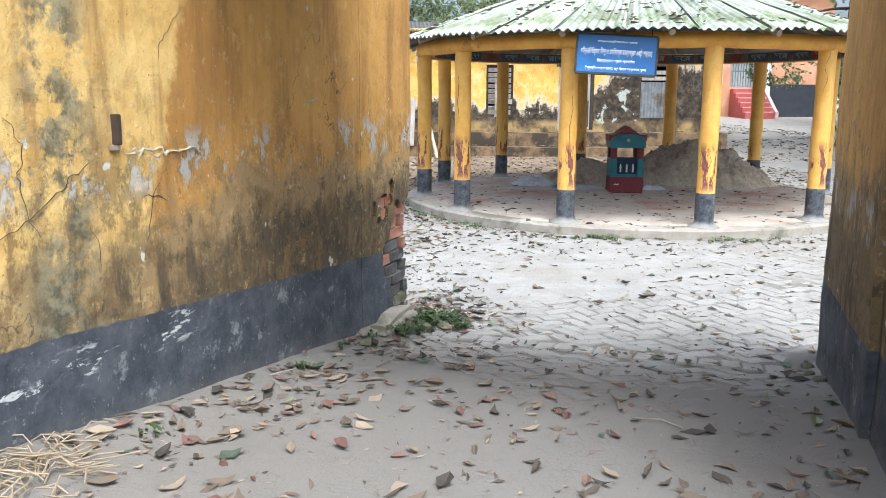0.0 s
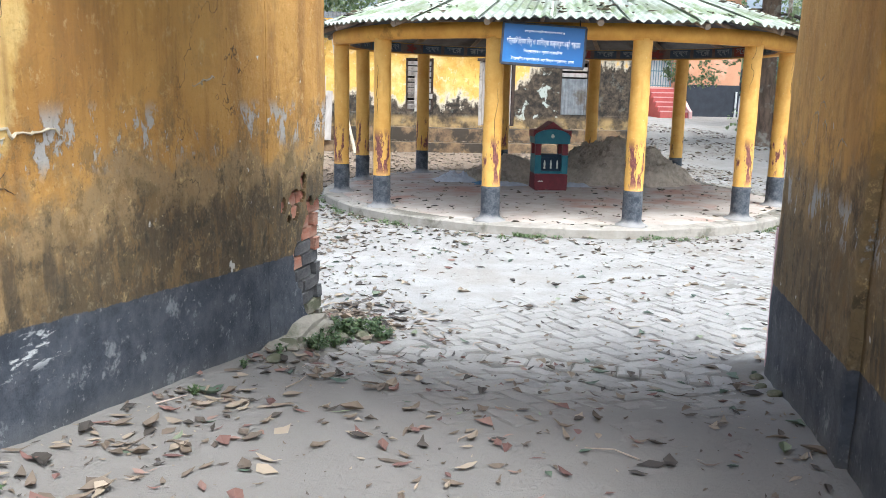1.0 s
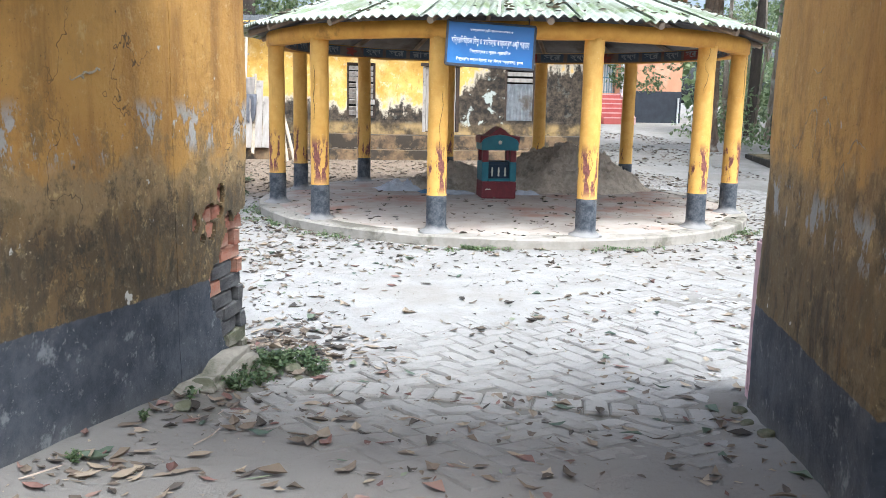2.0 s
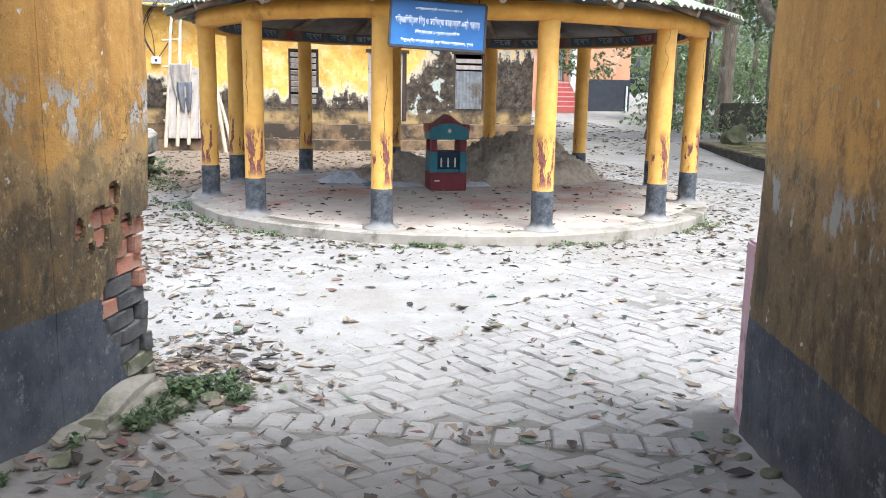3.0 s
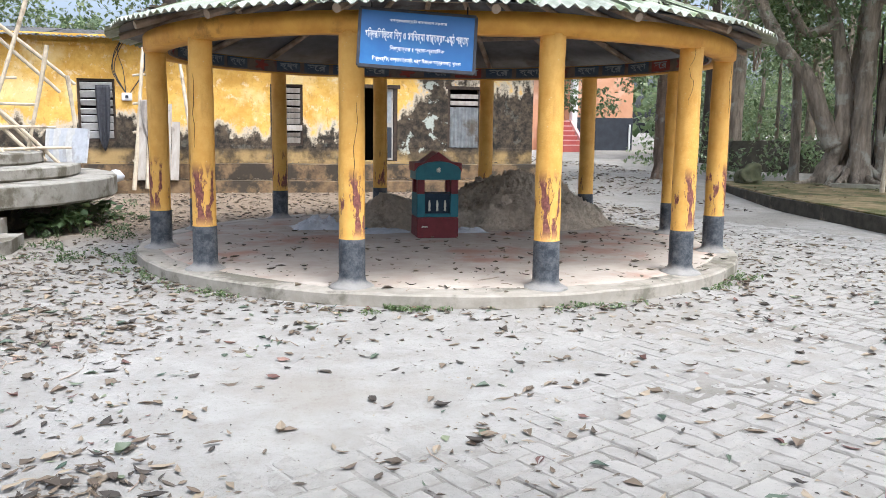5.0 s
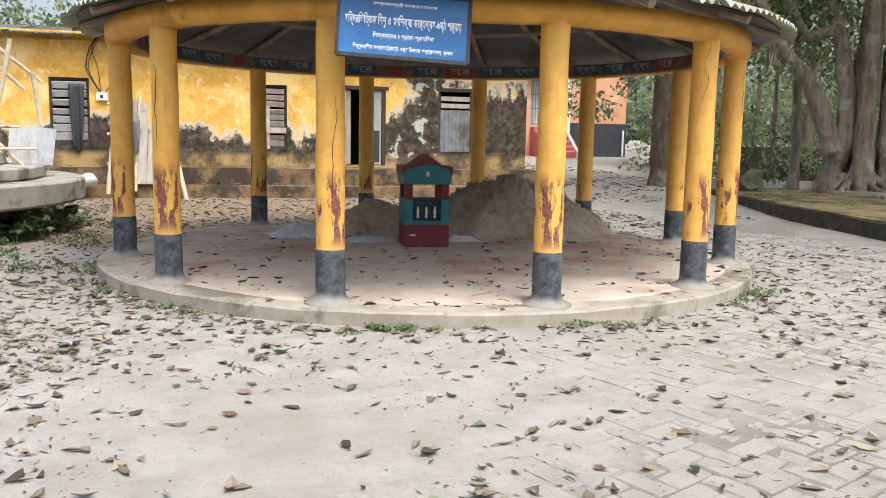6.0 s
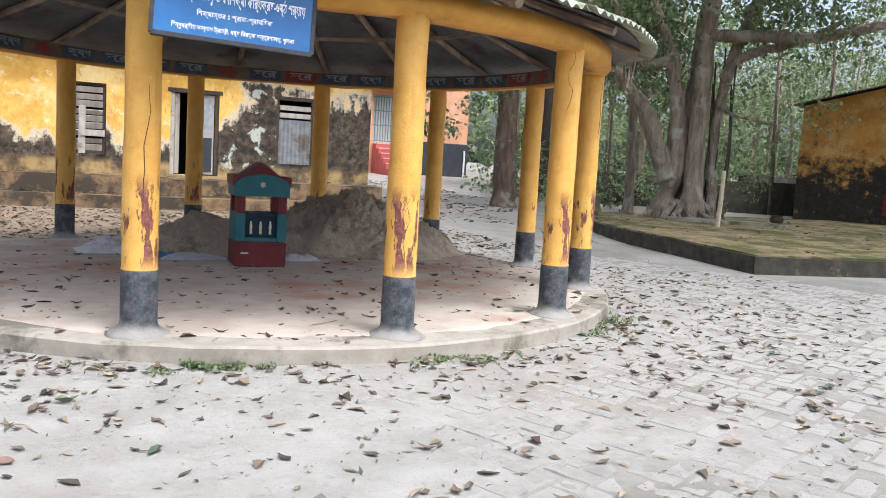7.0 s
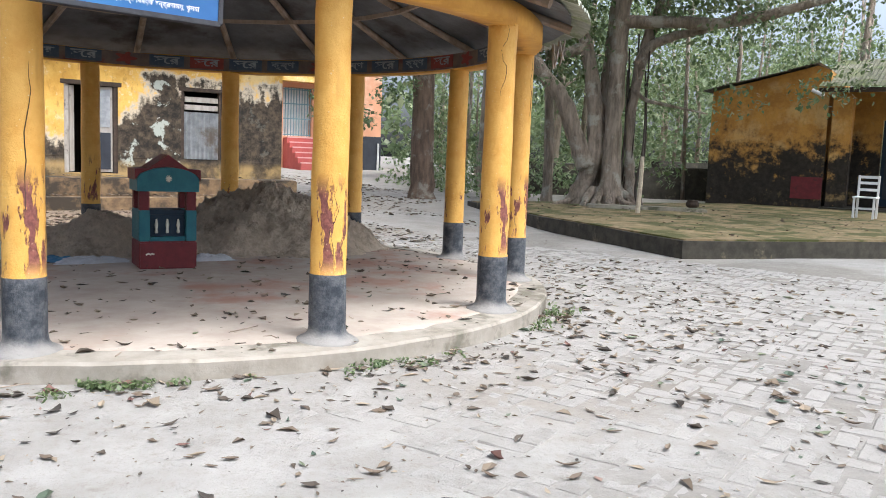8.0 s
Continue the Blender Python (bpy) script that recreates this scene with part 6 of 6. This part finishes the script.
for k in range(430):
    a = radians(rs.uniform(30.5, 74))
    d = rs.uniform(28, 50)
    x, y = 1 + d * math.sin(a), 5.6 + d * math.cos(a)
    if y > 34.5 and x < 21.0:
        continue
    top = 9.5 - 3.2 * max(0.0, (math.degrees(a) - 50) / 12)
    z = rs.uniform(0.5, max(4.5, top))
    if math.hypot(x - 22.5, y - 21) < 5:
        continue
    blobs.append((x, y, z, rs.uniform(0.7, 1.5)))
for k in range(70):
    blobs.append((rs.uniform(-13, 3.5), rs.uniform(32, 36), rs.uniform(3.0, 7.6), rs.uniform(0.8, 1.5)))
tagged(part("wood_leaves", leaf_cloud(blobs, 240, 0.17, 9), M["deep_green"]), "dense green foliage of the wood", "woods", kind="stuff")
blobs = []
for k in range(120):
    a = radians(rs.uniform(28, 62))
    d = rs.uniform(22.5, 28)
    x, y = 1 + d * math.sin(a), 5.6 + d * math.cos(a)
    if math.hypot(x - 22.5, y - 21) < 4.5 or x < 13.3:
        continue
    blobs.append((x, y, rs.uniform(0.3, 1.5), rs.uniform(0.35, 0.7)))
tagged(part("shrubs", leaf_cloud(blobs, 260, 0.14, 10), M["green"]), "green shrubs along the low wall", "shrubs", kind="stuff")
# distant tree line all round closes the horizon
blobs = []
for k in range(420):
    a = rs.uniform(0, 2 * math.pi)
    d = rs.uniform(75, 95)
    blobs.append((d * math.cos(a), d * math.sin(a), rs.uniform(0, 9), rs.uniform(3.0, 5.0)))
tagged(part("far_trees", leaf_cloud(blobs, 11, 1.1, 13), M["deep_green"]), "far line of trees round the place", "woods", kind="stuff")

# ---- leaf litter ----
def litter(spots, lo, hi, seed, flat=0.35):
    """Curled dry leaves lying on the ground at (x, y, z)."""
    rs = np.random.RandomState(seed)
    V, F = [], []
    for x, y, z in spots:
        L = lo + (hi - lo) * rs.random() ** 1.5
        W = L * rs.uniform(0.16, 0.6)
        bend, wob = rs.uniform(-0.35, 0.35) * L, rs.uniform(0.6, 1.25)
        yaw = rs.uniform(0, 2 * math.pi)
        curl, fold, tilt = rs.uniform(-0.2, 1.5) * L * 0.6, rs.uniform(0.0, 1.0) * W, rs.uniform(-0.5, 0.5)
        k = len(V)
        c, s = math.cos(yaw), math.sin(yaw)
        for t, w in ((0, 0.08), (0.3, 0.85 * wob), (0.62, 0.8 / wob), (1.0, 0.05)):
            for side in (-1, 0, 1):
                px, py = (t - 0.5) * L, side * w * W * 0.5 + bend * (t - 0.5) ** 2
                pz = 0.004 + curl * (t - 0.5) ** 2 + fold * abs(side) * w * 0.5 + tilt * (py + W * 0.3 * (side < 0)) * 0.6
                V.append((x + px * c - py * s, y + px * s + py * c, z + max(pz, 0.002)))
        for r in range(3):
            for q in range(2):
                a = k + r * 3 + q
                F.append((a, a + 1, a + 4, a + 3))
    return mesh_of("litter", V, F)


def floor_at(x, y):
    d = math.hypot(x - CX, y - CY)
    if d < 3.36:
        return Z_FL - interp(d, (0, 1.5, 3.3), (0.0, 0.004, 0.02)) + 0.006
    return max(ground_z(x, y), base_z(x, y) - 0.0005)


def blocked(x, y):
    s, u = GS * x + GC * y, GC * x - GS * y
    if s < 5.75 and (u < UL + 0.04 or u > UR - 0.03):
        return True
    if y > 20.8 or (x > 9.7 and y > 12.3) or (x < -1.7 and 13.25 < y < 16.5):
        return True
    return math.hypot(x + 4.55, y - 16.9) < 2.9


def density(x, y):
    s, u = GS * x + GC * y, GC * x - GS * y
    d = math.hypot(x - CX, y - CY)
    if d < 3.4:
        return 0.10
    if s < 5.8:
        return 0.25 + (1.6 if s < 4.6 else 0.8) * max(0.0, 1 - (u - UL) / 0.6) + 0.35 * max(0.0, 1 - (UR - u) / 0.4)
    v = 0.30 + 1.6 * max(0.0, 1 - math.hypot((x + 1.6) / 2.3, (y - 10.9) / 3.6)) + 0.55 * max(0.0, 1 - abs(d - 3.55) / 0.35)
    v += 3.2 * max(0.0, 1 - math.hypot(x + 0.12, y - 6.3) / 0.7) + 1.8 * max(0.0, 1 - math.hypot((x + 1.0) / 1.5, (y - 7.2) / 1.7))
    v += 1.5 * max(0.0, min(1.0, (y - 15.0) / 2)) * (1.0 if x < 6.5 else 0.25)
    return v * (0.55 + 0.9 * max(0.0, 0.45 + noise.noise(Vector((x * 0.8, y * 0.8, 8.0)))))


rs = random.Random(99)


def strew(n, x0, x1, y0, y1, scale=1.0):
    out = []
    while len(out) < n:
        x, y = rs.uniform(x0, x1), rs.uniform(y0, y1)
        if not blocked(x, y) and rs.random() < density(x, y) * scale:
            out.append((x, y, floor_at(x, y)))
    return out


tagged(part("leaf_litter", litter(strew(4300, -5, 9.5, 2.2, 13.5), 0.03, 0.12, 1), M["litter"]), "dry brown leaves strewn over the court", "leaf litter", kind="stuff")
tagged(part("leaf_litter", litter(strew(8500, -5, 8.0, 9.0, 20.8), 0.04, 0.11, 2), M["litter"]), "dry brown leaves lying round the pavilion", "leaf litter", kind="stuff")
tagged(part("leaf_litter", litter(strew(420, -4, 9.0, 3.0, 12), 0.04, 0.12, 3), M["litter_green"]), "fallen green leaves on the court", "leaf litter", kind="stuff")
tagged(part("leaf_litter", litter(strew(190, -3, 9.0, 2.0, 11), 0.04, 0.11, 4), M["litter_red"]), "red-brown fallen leaves by the gate and court", "leaf litter", kind="stuff")
spots = []
while len(spots) < 300:
    sg, ug = rs.uniform(2.2, 5.5), UL + 0.08 + (UR - UL - 0.16) * rs.random() ** 1.5
    p = GATE @ Vector((ug, sg, 0))
    if noise.noise(Vector((sg * 1.5, ug * 1.5, 4.0))) > -0.15:
        spots.append((p.x, p.y, floor_at(p.x, p.y)))
heaped = []
for hx, hy, rx, ry, count in ((-0.19, 6.55, 0.26, 0.24, 170), (-0.41, 6.88, 0.38, 0.32, 260)):
    while count:
        x, y = rs.gauss(hx, rx), rs.gauss(hy, ry)
        if not blocked(x, y):
            heaped.append((x, y, floor_at(x, y) + rs.uniform(0.0, 0.012)))
            count -= 1
tagged(part("corner_litter", litter(heaped, 0.04, 0.12, 23), M["litter"]), "dark dead leaves heaped beside the broken wall", "leaf litter", kind="stuff")
spots_p = [(rs.uniform(11.0, 18.0), rs.uniform(13.4, 20.0), 0.268) for _ in range(320)]
tagged(part("platform_litter", litter(spots_p, 0.05, 0.13, 24), M["litter"]), "dry leaves scattered on the mossy platform", "leaf litter", kind="stuff")
tagged(part("gate_litter", litter(spots[:210], 0.04, 0.12, 18), M["litter"]), "dry curled leaves on the earth under the gate", "leaf litter", kind="stuff")
tagged(part("gate_litter", litter(spots[210:], 0.04, 0.11, 19), M["litter_red"]), "reddish dry leaves gathered by the gate wall", "leaf litter", kind="stuff")
spots = [(rs.uniform(-4.5, 7.0), rs.uniform(20.9, 21.44), 0.36) for _ in range(500)] + [(rs.uniform(-4.5, 7.0), rs.uniform(21.5, 21.95), 0.68) for _ in range(160)]
tagged(part("step_litter", litter(spots, 0.05, 0.12, 16), M["litter"]), "dry leaves on the house's plinth steps", "leaf litter", kind="stuff")
spots = []
while len(spots) < 1900:
    x, y = rs.uniform(5.5, 13.0), rs.uniform(16.0, 34.0)
    if (y > 20.7 and x < WX + 0.4) or (x > 10.2 and y < 22.3) or noise.noise(Vector((x * 0.5, y * 0.35, 2.0))) < -0.12:
        continue
    spots.append((x, y, ground_z(x, y) + 0.004))
tagged(part("yard_litter", litter(spots, 0.05, 0.16, 17), M["litter"]), "dry leaves on the brown earth beside the house", "leaf litter", kind="stuff")
# chaff and crumbs of leaf
tagged(part("leaf_crumbs", litter(strew(9000, -5, 9.5, 2.2, 16), 0.010, 0.035, 5), M["litter"]), "small crumbs of dry leaf and twigs", "leaf litter", kind="stuff")
# leaves caught on the pavilion's roof
spots = []
for k in range(1500):
    a, r = rs.uniform(0, 6.2832), 3.55 * math.sqrt(rs.random())
    if noise.noise(Vector((r * math.cos(a) * 0.9, r * math.sin(a) * 0.9, 4.0))) > -0.1:
        spots.append((CX + r * math.cos(a), CY + r * math.sin(a), ROOF_P - SL * r + 0.025))
tagged(part("roof_litter", litter(spots, 0.06, 0.15, 6), M["litter"]), "dry leaves lying on the corrugated roof", "leaf litter", kind="stuff")


spots = []
for a0, sp_, n in ((-112, 7, 60), (-83, 5, 40), (-50, 6, 45), (-140, 9, 25), (-165, 20, 40)):
    for _ in range(n):
        a, r = radians(rs.gauss(a0, sp_ * 0.6)), 3.43 + abs(rs.gauss(0, 0.10))
        x, y = CX + r * math.cos(a), CY + r * math.sin(a)
        spots.append((x, y, ground_z(x, y)))
tagged(part("rim_grass", leaf_cloud([(x, y, z + 0.012, rs.uniform(0.03, 0.075)) for x, y, z in spots], 9000, 0.030, 41), M["green"]), "low green weeds along the pavilion's rim", "grass", kind="stuff")
spots = []
for _ in range(420):
    x, y = rs.uniform(-3.6, -0.6), rs.uniform(12.8, 19.5)
    if not blocked(x, y) and noise.noise(Vector((x, y, 1))) > -0.15:
        spots.append((x, y, ground_z(x, y)))
tagged(part("stage_grass", leaf_cloud([(x, y, z + 0.03, rs.uniform(0.04, 0.11)) for x, y, z in spots], 5200, 0.035, 42), M["weed_green"]), "green weeds beside the round stage", "grass", kind="stuff")
spots = []
for _ in range(120):
    s = rs.uniform(2.6, 5.9)
    u = UL + 0.06 + abs(rs.gauss(0, 0.07))
    if noise.noise(Vector((s * 2.2, 1, 5))) < (0.2 if s < 5.2 else -0.6):
        continue
    p = GATE @ Vector((u, s, 0))
    spots.append((p.x, p.y, ground_z(p.x, p.y)))
tagged(part("wall_weeds", leaf_cloud([(x, y, z + 0.02, rs.uniform(0.03, 0.07)) for x, y, z in spots], 9000, 0.03, 43), M["weed_green"]), "small weeds at the foot of the gate wall", "grass", kind="stuff")


def weed(x, y, z, seed, n, size, label):
    """A broad-leaved weed: stalks with leaf blades."""
    rnd = random.Random(seed)
    w = tagged(empty("weed", pose(x, y, z)), label, "weed")
    st, tips = bmesh.new(), []
    for k in range(n):
        a, h, o = rnd.uniform(0, 6.28), rnd.uniform(0.4, 1.0) * size, rnd.uniform(0.3, 0.9) * size
        tip = (o * math.cos(a), o * math.sin(a), h)
        limb([(0, 0, -0.02, 0.003), (tip[0] * 0.4, tip[1] * 0.4, h * 0.7, 0.0025), (*tip, 0.002)], 5, st, 0, 3)
        tips.append((*tip, size * rnd.uniform(0.16, 0.28)))
        tips.append((tip[0] * 0.6, tip[1] * 0.6, h * 0.75, size * 0.18))
    part("stalk", st, M["weed_green"], w)
    part("leaves", leaf_cloud(tips, (13 if size < 0.2 else 6) / (0.2 * size) ** 2, size * (0.24 if size < 0.2 else 0.42), seed, 0.0), M["weed_green"], w)
    return w


for k, (u, s, sz, n) in enumerate(((-2.50, 5.55, 0.17, 9), (-2.46, 5.76, 0.13, 10), (-2.36, 5.84, 0.11, 9), (-2.27, 5.74, 0.10, 8), (-2.52, 5.35, 0.13, 6), (-2.54, 4.35, 0.09, 5), (-2.52, 3.85, 0.08, 4), (-2.47, 5.12, 0.12, 7), (-2.44, 5.30, 0.10, 6), (-2.40, 5.95, 0.10, 7))):
    p = GATE @ Vector((u, s, 0))
    weed(p.x, p.y, ground_z(p.x, p.y), 40 + k, n * 2, sz * (0.72 if s > 5 else 0.5), "green broad-leaved weed growing at the wall's foot")
for k, (x, y) in enumerate(((-1.55, 15.25), (-1.3, 15.5), (-1.8, 15.3), (-1.15, 16.3))):
    weed(x, y, ground_z(x, y), 60 + k, 9, 0.36, "pale broad-leaved plant under the stage rim")

# ---- straw and sticks in the lane ----
V = bmesh.new()
for k in range(110):
    p = GATE @ Vector((UL + 0.10 + abs(rs.gauss(0, 0.11)), 2.1 + rs.gauss(0, 0.15), 0))
    z = ground_z(p.x, p.y) + rs.uniform(0.0, 0.05)
    a, L = rs.uniform(0, 6.28), rs.uniform(0.06, 0.16)
    tube([(p.x, p.y, z), (p.x + L * 0.5 * math.cos(a), p.y + L * 0.5 * math.sin(a), z + rs.uniform(0, 0.03)), (p.x + L * math.cos(a + 0.3), p.y + L * math.sin(a + 0.3), z)], [0.0025] * 3, 4, V)
tagged(part("straw", V, M["straw"]), "heap of dry straw at the wall's foot", "straw", kind="stuff")
V = bmesh.new()
for k in range(60):
    x, y, z = strew(1, -2.5, 4.0, 3.0, 11.0)[0]
    a, L = rs.uniform(0, 6.28), rs.uniform(0.08, 0.28)
    tube([(x, y, z + 0.004), (x + L * 0.5 * math.cos(a), y + L * 0.5 * math.sin(a), z + 0.012), (x + L * math.cos(a + 0.25), y + L * math.sin(a + 0.25), z + 0.005)], [0.0035, 0.003, 0.002], 5, V)
tagged(part("twigs", V, M["rafter"]), "thin dry twigs on the ground", "twigs", kind="stuff")

# ---- broken ledge at the foot of the west wall ----
lb = box(UL - 0.03, UL + 0.12, 4.45, 5.50, -0.15, 0.22, 0.03)
bmesh.ops.subdivide_edges(lb, edges=lb.edges[:], cuts=9, use_grid_fill=True)
for v in lb.verts:
    lean = interp(v.co.y, (4.45, 4.8, 5.2, 5.5), (-0.02, 0.0, 0.025, 0.03))
    v.co += noise.noise_vector(v.co * 4) * 0.05 + noise.noise_vector(v.co * 13) * 0.022
    v.co.x += lean * (v.co.x > UL + 0.03)
    v.co.z += 0.6 * lean * (v.co.z > 0.1)
part("ledge", lb, M["stone"], wall_left, "crumbling lime-crusted ledge", smooth=True)

# ---- rubble at the broken wall corner ----
for k, (u, s, r) in enumerate(((-2.53, 5.62, 0.085), (-2.48, 5.50, 0.07), (-2.58, 5.40, 0.08), (-2.40, 5.70, 0.055), (-2.58, 5.2, 0.065), (-2.3, 5.75, 0.05), (-2.58, 4.95, 0.06), (-0.03, 5.5, 0.035), (-0.05, 5.25, 0.03), (-0.02, 5.0, 0.035), (-2.42, 5.85, 0.04), (-2.34, 5.6, 0.035), (-2.5, 4.6, 0.04))):
    b = bmesh.new()
    bmesh.ops.create_icosphere(b, subdivisions=3, radius=r)
    for v in b.verts:
        v.co += noise.noise_vector(v.co * 9 + Vector((k * 3.0, 0, 0))) * r * 0.55 + noise.noise_vector(v.co * 30) * r * 0.15
        v.co.z *= 0.65
    p = GATE @ Vector((u, s, 0))
    tagged(part("stone", b, M["stone"], m=Matrix.Translation((p.x, p.y, ground_z(p.x, p.y) + r * 0.2))), "lime-crusted lump of rubble at the wall's foot", "stone", "rubble at the gate")

# ---- bricks: broken wall corner, then the herringbone paving ----
def brick_mesh(name, L, W, H, seed, material, worn=0.005):
    """A hand-moulded brick: uneven face, rounded arrises, chipped corners."""
    nx, ny = 5, 3
    v, f = [], []
    for j in range(ny):
        for i in range(nx):
            a, b = 2 * i / (nx - 1) - 1, 2 * j / (ny - 1) - 1
            p = Vector((a * (L / 2 - 0.008), b * (W / 2 - 0.008), H / 2))
            q = noise.noise_vector(p * 14 + Vector((seed * 5.0, 0, 0)))
            corner = 0.007 * max(0.0, noise.noise(p * 9 + Vector((0, seed * 3.0, 0)))) if abs(a) == 1 and abs(b) == 1 else 0.0
            v.append((p.x + q.x * worn * 0.6 - a * corner, p.y + q.y * worn * 0.6 - b * corner, p.z + q.z * worn - corner))
    loop = [i for i in range(nx)] + [j * nx + nx - 1 for j in range(1, ny)] + [(ny - 1) * nx + i for i in range(nx - 2, -1, -1)] + [j * nx for j in range(ny - 2, 0, -1)]
    rings = [loop]
    for grow, z in ((0.008, H / 2 - 0.011), (0.007, -H / 2)):
        k = len(v)
        for t in loop:
            x, y, zz = v[t]
            v.append((x + math.copysign(grow, x) * (abs(x) > L / 2 - 0.02), y + math.copysign(grow, y) * (abs(y) > W / 2 - 0.02), z + (zz - H / 2) * 0.5 * (z > 0)))
        rings.append(list(range(k, k + len(loop))))
    for j in range(ny - 1):
        for i in range(nx - 1):
            f.append((j * nx + i, j * nx + i + 1, (j + 1) * nx + i + 1, (j + 1) * nx + i))
    for a, b in zip(rings, rings[1:]):
        for k in range(len(a)):
            q = (k + 1) % len(a)
            f.append((a[k], b[k], b[q], a[q]))
    f.append(tuple(reversed(rings[-1])))
    me = mesh_of(name, v, f)
    me.materials.append(material)
    return me


RED = [brick_mesh("brick", 0.235, 0.11, 0.07, k, M["old_brick"], 0.009) for k in range(4)]
TAR = [brick_mesh("brick", 0.235, 0.11, 0.07, 9 + k, M["tar_brick"], 0.009) for k in range(4)]
LIME = [brick_mesh("brick", 0.235, 0.11, 0.07, 19 + k, M["stone"], 0.012) for k in range(3)]
rb_ = random.Random(17)
ON_END = pose(0, 0, 0, -90, 0, 0)                  # the moulded face looks out of the gate


def corner_brick(u, s, z, m):
    mix_ = rb_.random()
    pool = LIME if z < 0.30 and mix_ < 0.7 else TAR if z < 0.56 or (z < 0.76 and mix_ < 0.5) else RED
    part("brick", rb_.choice(pool), None, wall_left, m=pose(u, s, z, rb_.uniform(-1.5, 1.5), rb_.uniform(-1.5, 1.5), rb_.uniform(-2.5, 2.5)) @ m)


for c in range(18):
    z = 0.03 + 0.079 * c
    end = corner_end(z) + 0.014 + rb_.uniform(-0.026, 0.008)
    s = end - (0.0 if c % 2 else 0.126)
    while s > 5.1:                                 # stretchers along the passage face
        corner_brick(UL - 0.060 + 0.012 * noise.noise(Vector((UL, s - 0.12, z)) * 1.7) + rb_.uniform(-0.005, 0.005), s - 0.1175, z, pose(0, 0, 0, 0, 0, 90) @ pose(0, 0, 0, 90, 0, 0) @ Matrix.Diagonal((1.02, 0.69, 1.1, 1)))
        s -= 0.247
    u = UL - (0.014 if c % 2 == 0 else 0.13)
    while u > UL - 0.40:                           # and along the end
        corner_brick(u - 0.1175, end - 0.045, z, ON_END @ Matrix.Diagonal((1.02, 0.69, 1.1, 1)))
        u -= 0.247

# paving: bricks at 45 degrees to the passage, in its own frame
PAVE = pose(0, 0, 0, 0, 0, TURN_G + 45)
BW, BL = 0.127, 0.254
pave_inv = PAVE.inverted()
near_list, far_list = [], []
FAR_POLY = ((4.2, 6.2), (9.6, 9.0))
for i in range(-60, 110):
    for j in range(-60, 130):
        v = (i - j) % 4
        if v == 0:
            c, turn = Vector(((i + 1.0) * BW, (j + 0.5) * BW, 0)), 0.0
        elif v == 2:
            c, turn = Vector(((i + 0.5) * BW, (j + 0.0) * BW, 0)), 90.0
        else:
            continue
        w = PAVE @ c
        s, u = GS * w.x + GC * w.y, GC * w.x - GS * w.y
        if s < 4.1 + 0.6 * noise.noise(Vector((w.x * 1.3, w.y * 1.3, 6.0))) or (s < 5.75 and not (UL + 0.12 < u < UR - 0.1)) or abs(s - 5.48) < 0.17:
            continue
        d = math.hypot(w.x - CX, w.y - CY)
        if d < 3.6 or (w.x > 9.55 + 0.22 * max(0.0, w.y - 13.3) and w.y > 13.15 - 0.25 * (w.x - 9.7)) or w.x > 16 or w.y > 17 or w.x < -1.2:
            continue
        if dust(w.x, w.y) > 0.006:
            continue
        (near_list if w.y < 7.3 and s < 7.4 else far_list).append((w.x, w.y, turn))
PB = [brick_mesh("brick", BL - 0.007 - 0.003 * (k % 3), BW - 0.006 - 0.002 * (k % 4), 0.06, 30 + k, M["paver"], 0.007) for k in range(8)]
rp = random.Random(5)


def paver_pose(x, y, turn):
    e = 0.1
    gxs, gys = (base_z(x + e, y) - base_z(x - e, y)) / (2 * e), (base_z(x, y + e) - base_z(x, y - e)) / (2 * e)
    tilt = Vector((-gxs + rp.uniform(-0.028, 0.028), -gys + rp.uniform(-0.028, 0.028), 1)).normalized()
    q = Vector((0, 0, 1)).rotation_difference(tilt).to_matrix().to_4x4()
    return Matrix.Translation((x, y, base_z(x, y) - 0.030 + rp.uniform(-0.006, 0.006))) @ q @ pose(0, 0, 0, 0, 0, TURN_G + 45 + turn + rp.uniform(-1.2, 1.2))


near_list.sort(key=lambda b: b[1])
far_list += near_list[300:]
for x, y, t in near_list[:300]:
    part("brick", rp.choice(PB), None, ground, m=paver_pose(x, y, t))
# the edging course across the gate
for k in range(20):
    p = GATE @ Vector((UL + 0.14 + 0.128 * k, 5.48 + rp.uniform(-0.006, 0.006), 0))
    part("brick", rp.choice(PB), None, ground, m=paver_pose(p.x, p.y, 45 + 180) @ pose(0, 0, 0.006))
BV, BF = [], []
for x, y, t in far_list:
    me = rp.choice(PB)
    m = paver_pose(x, y, t)
    k = len(BV)
    BV += [tuple(m @ v.co) for v in me.vertices]
    BF += [tuple(k + q for q in p.vertices) for p in me.polygons]
rest = mesh_of("paving_bricks", BV, BF)
tagged(part("paving_bricks", rest, M["paver"]), "dusty herringbone brick paving of the court", "paving", kind="stuff")
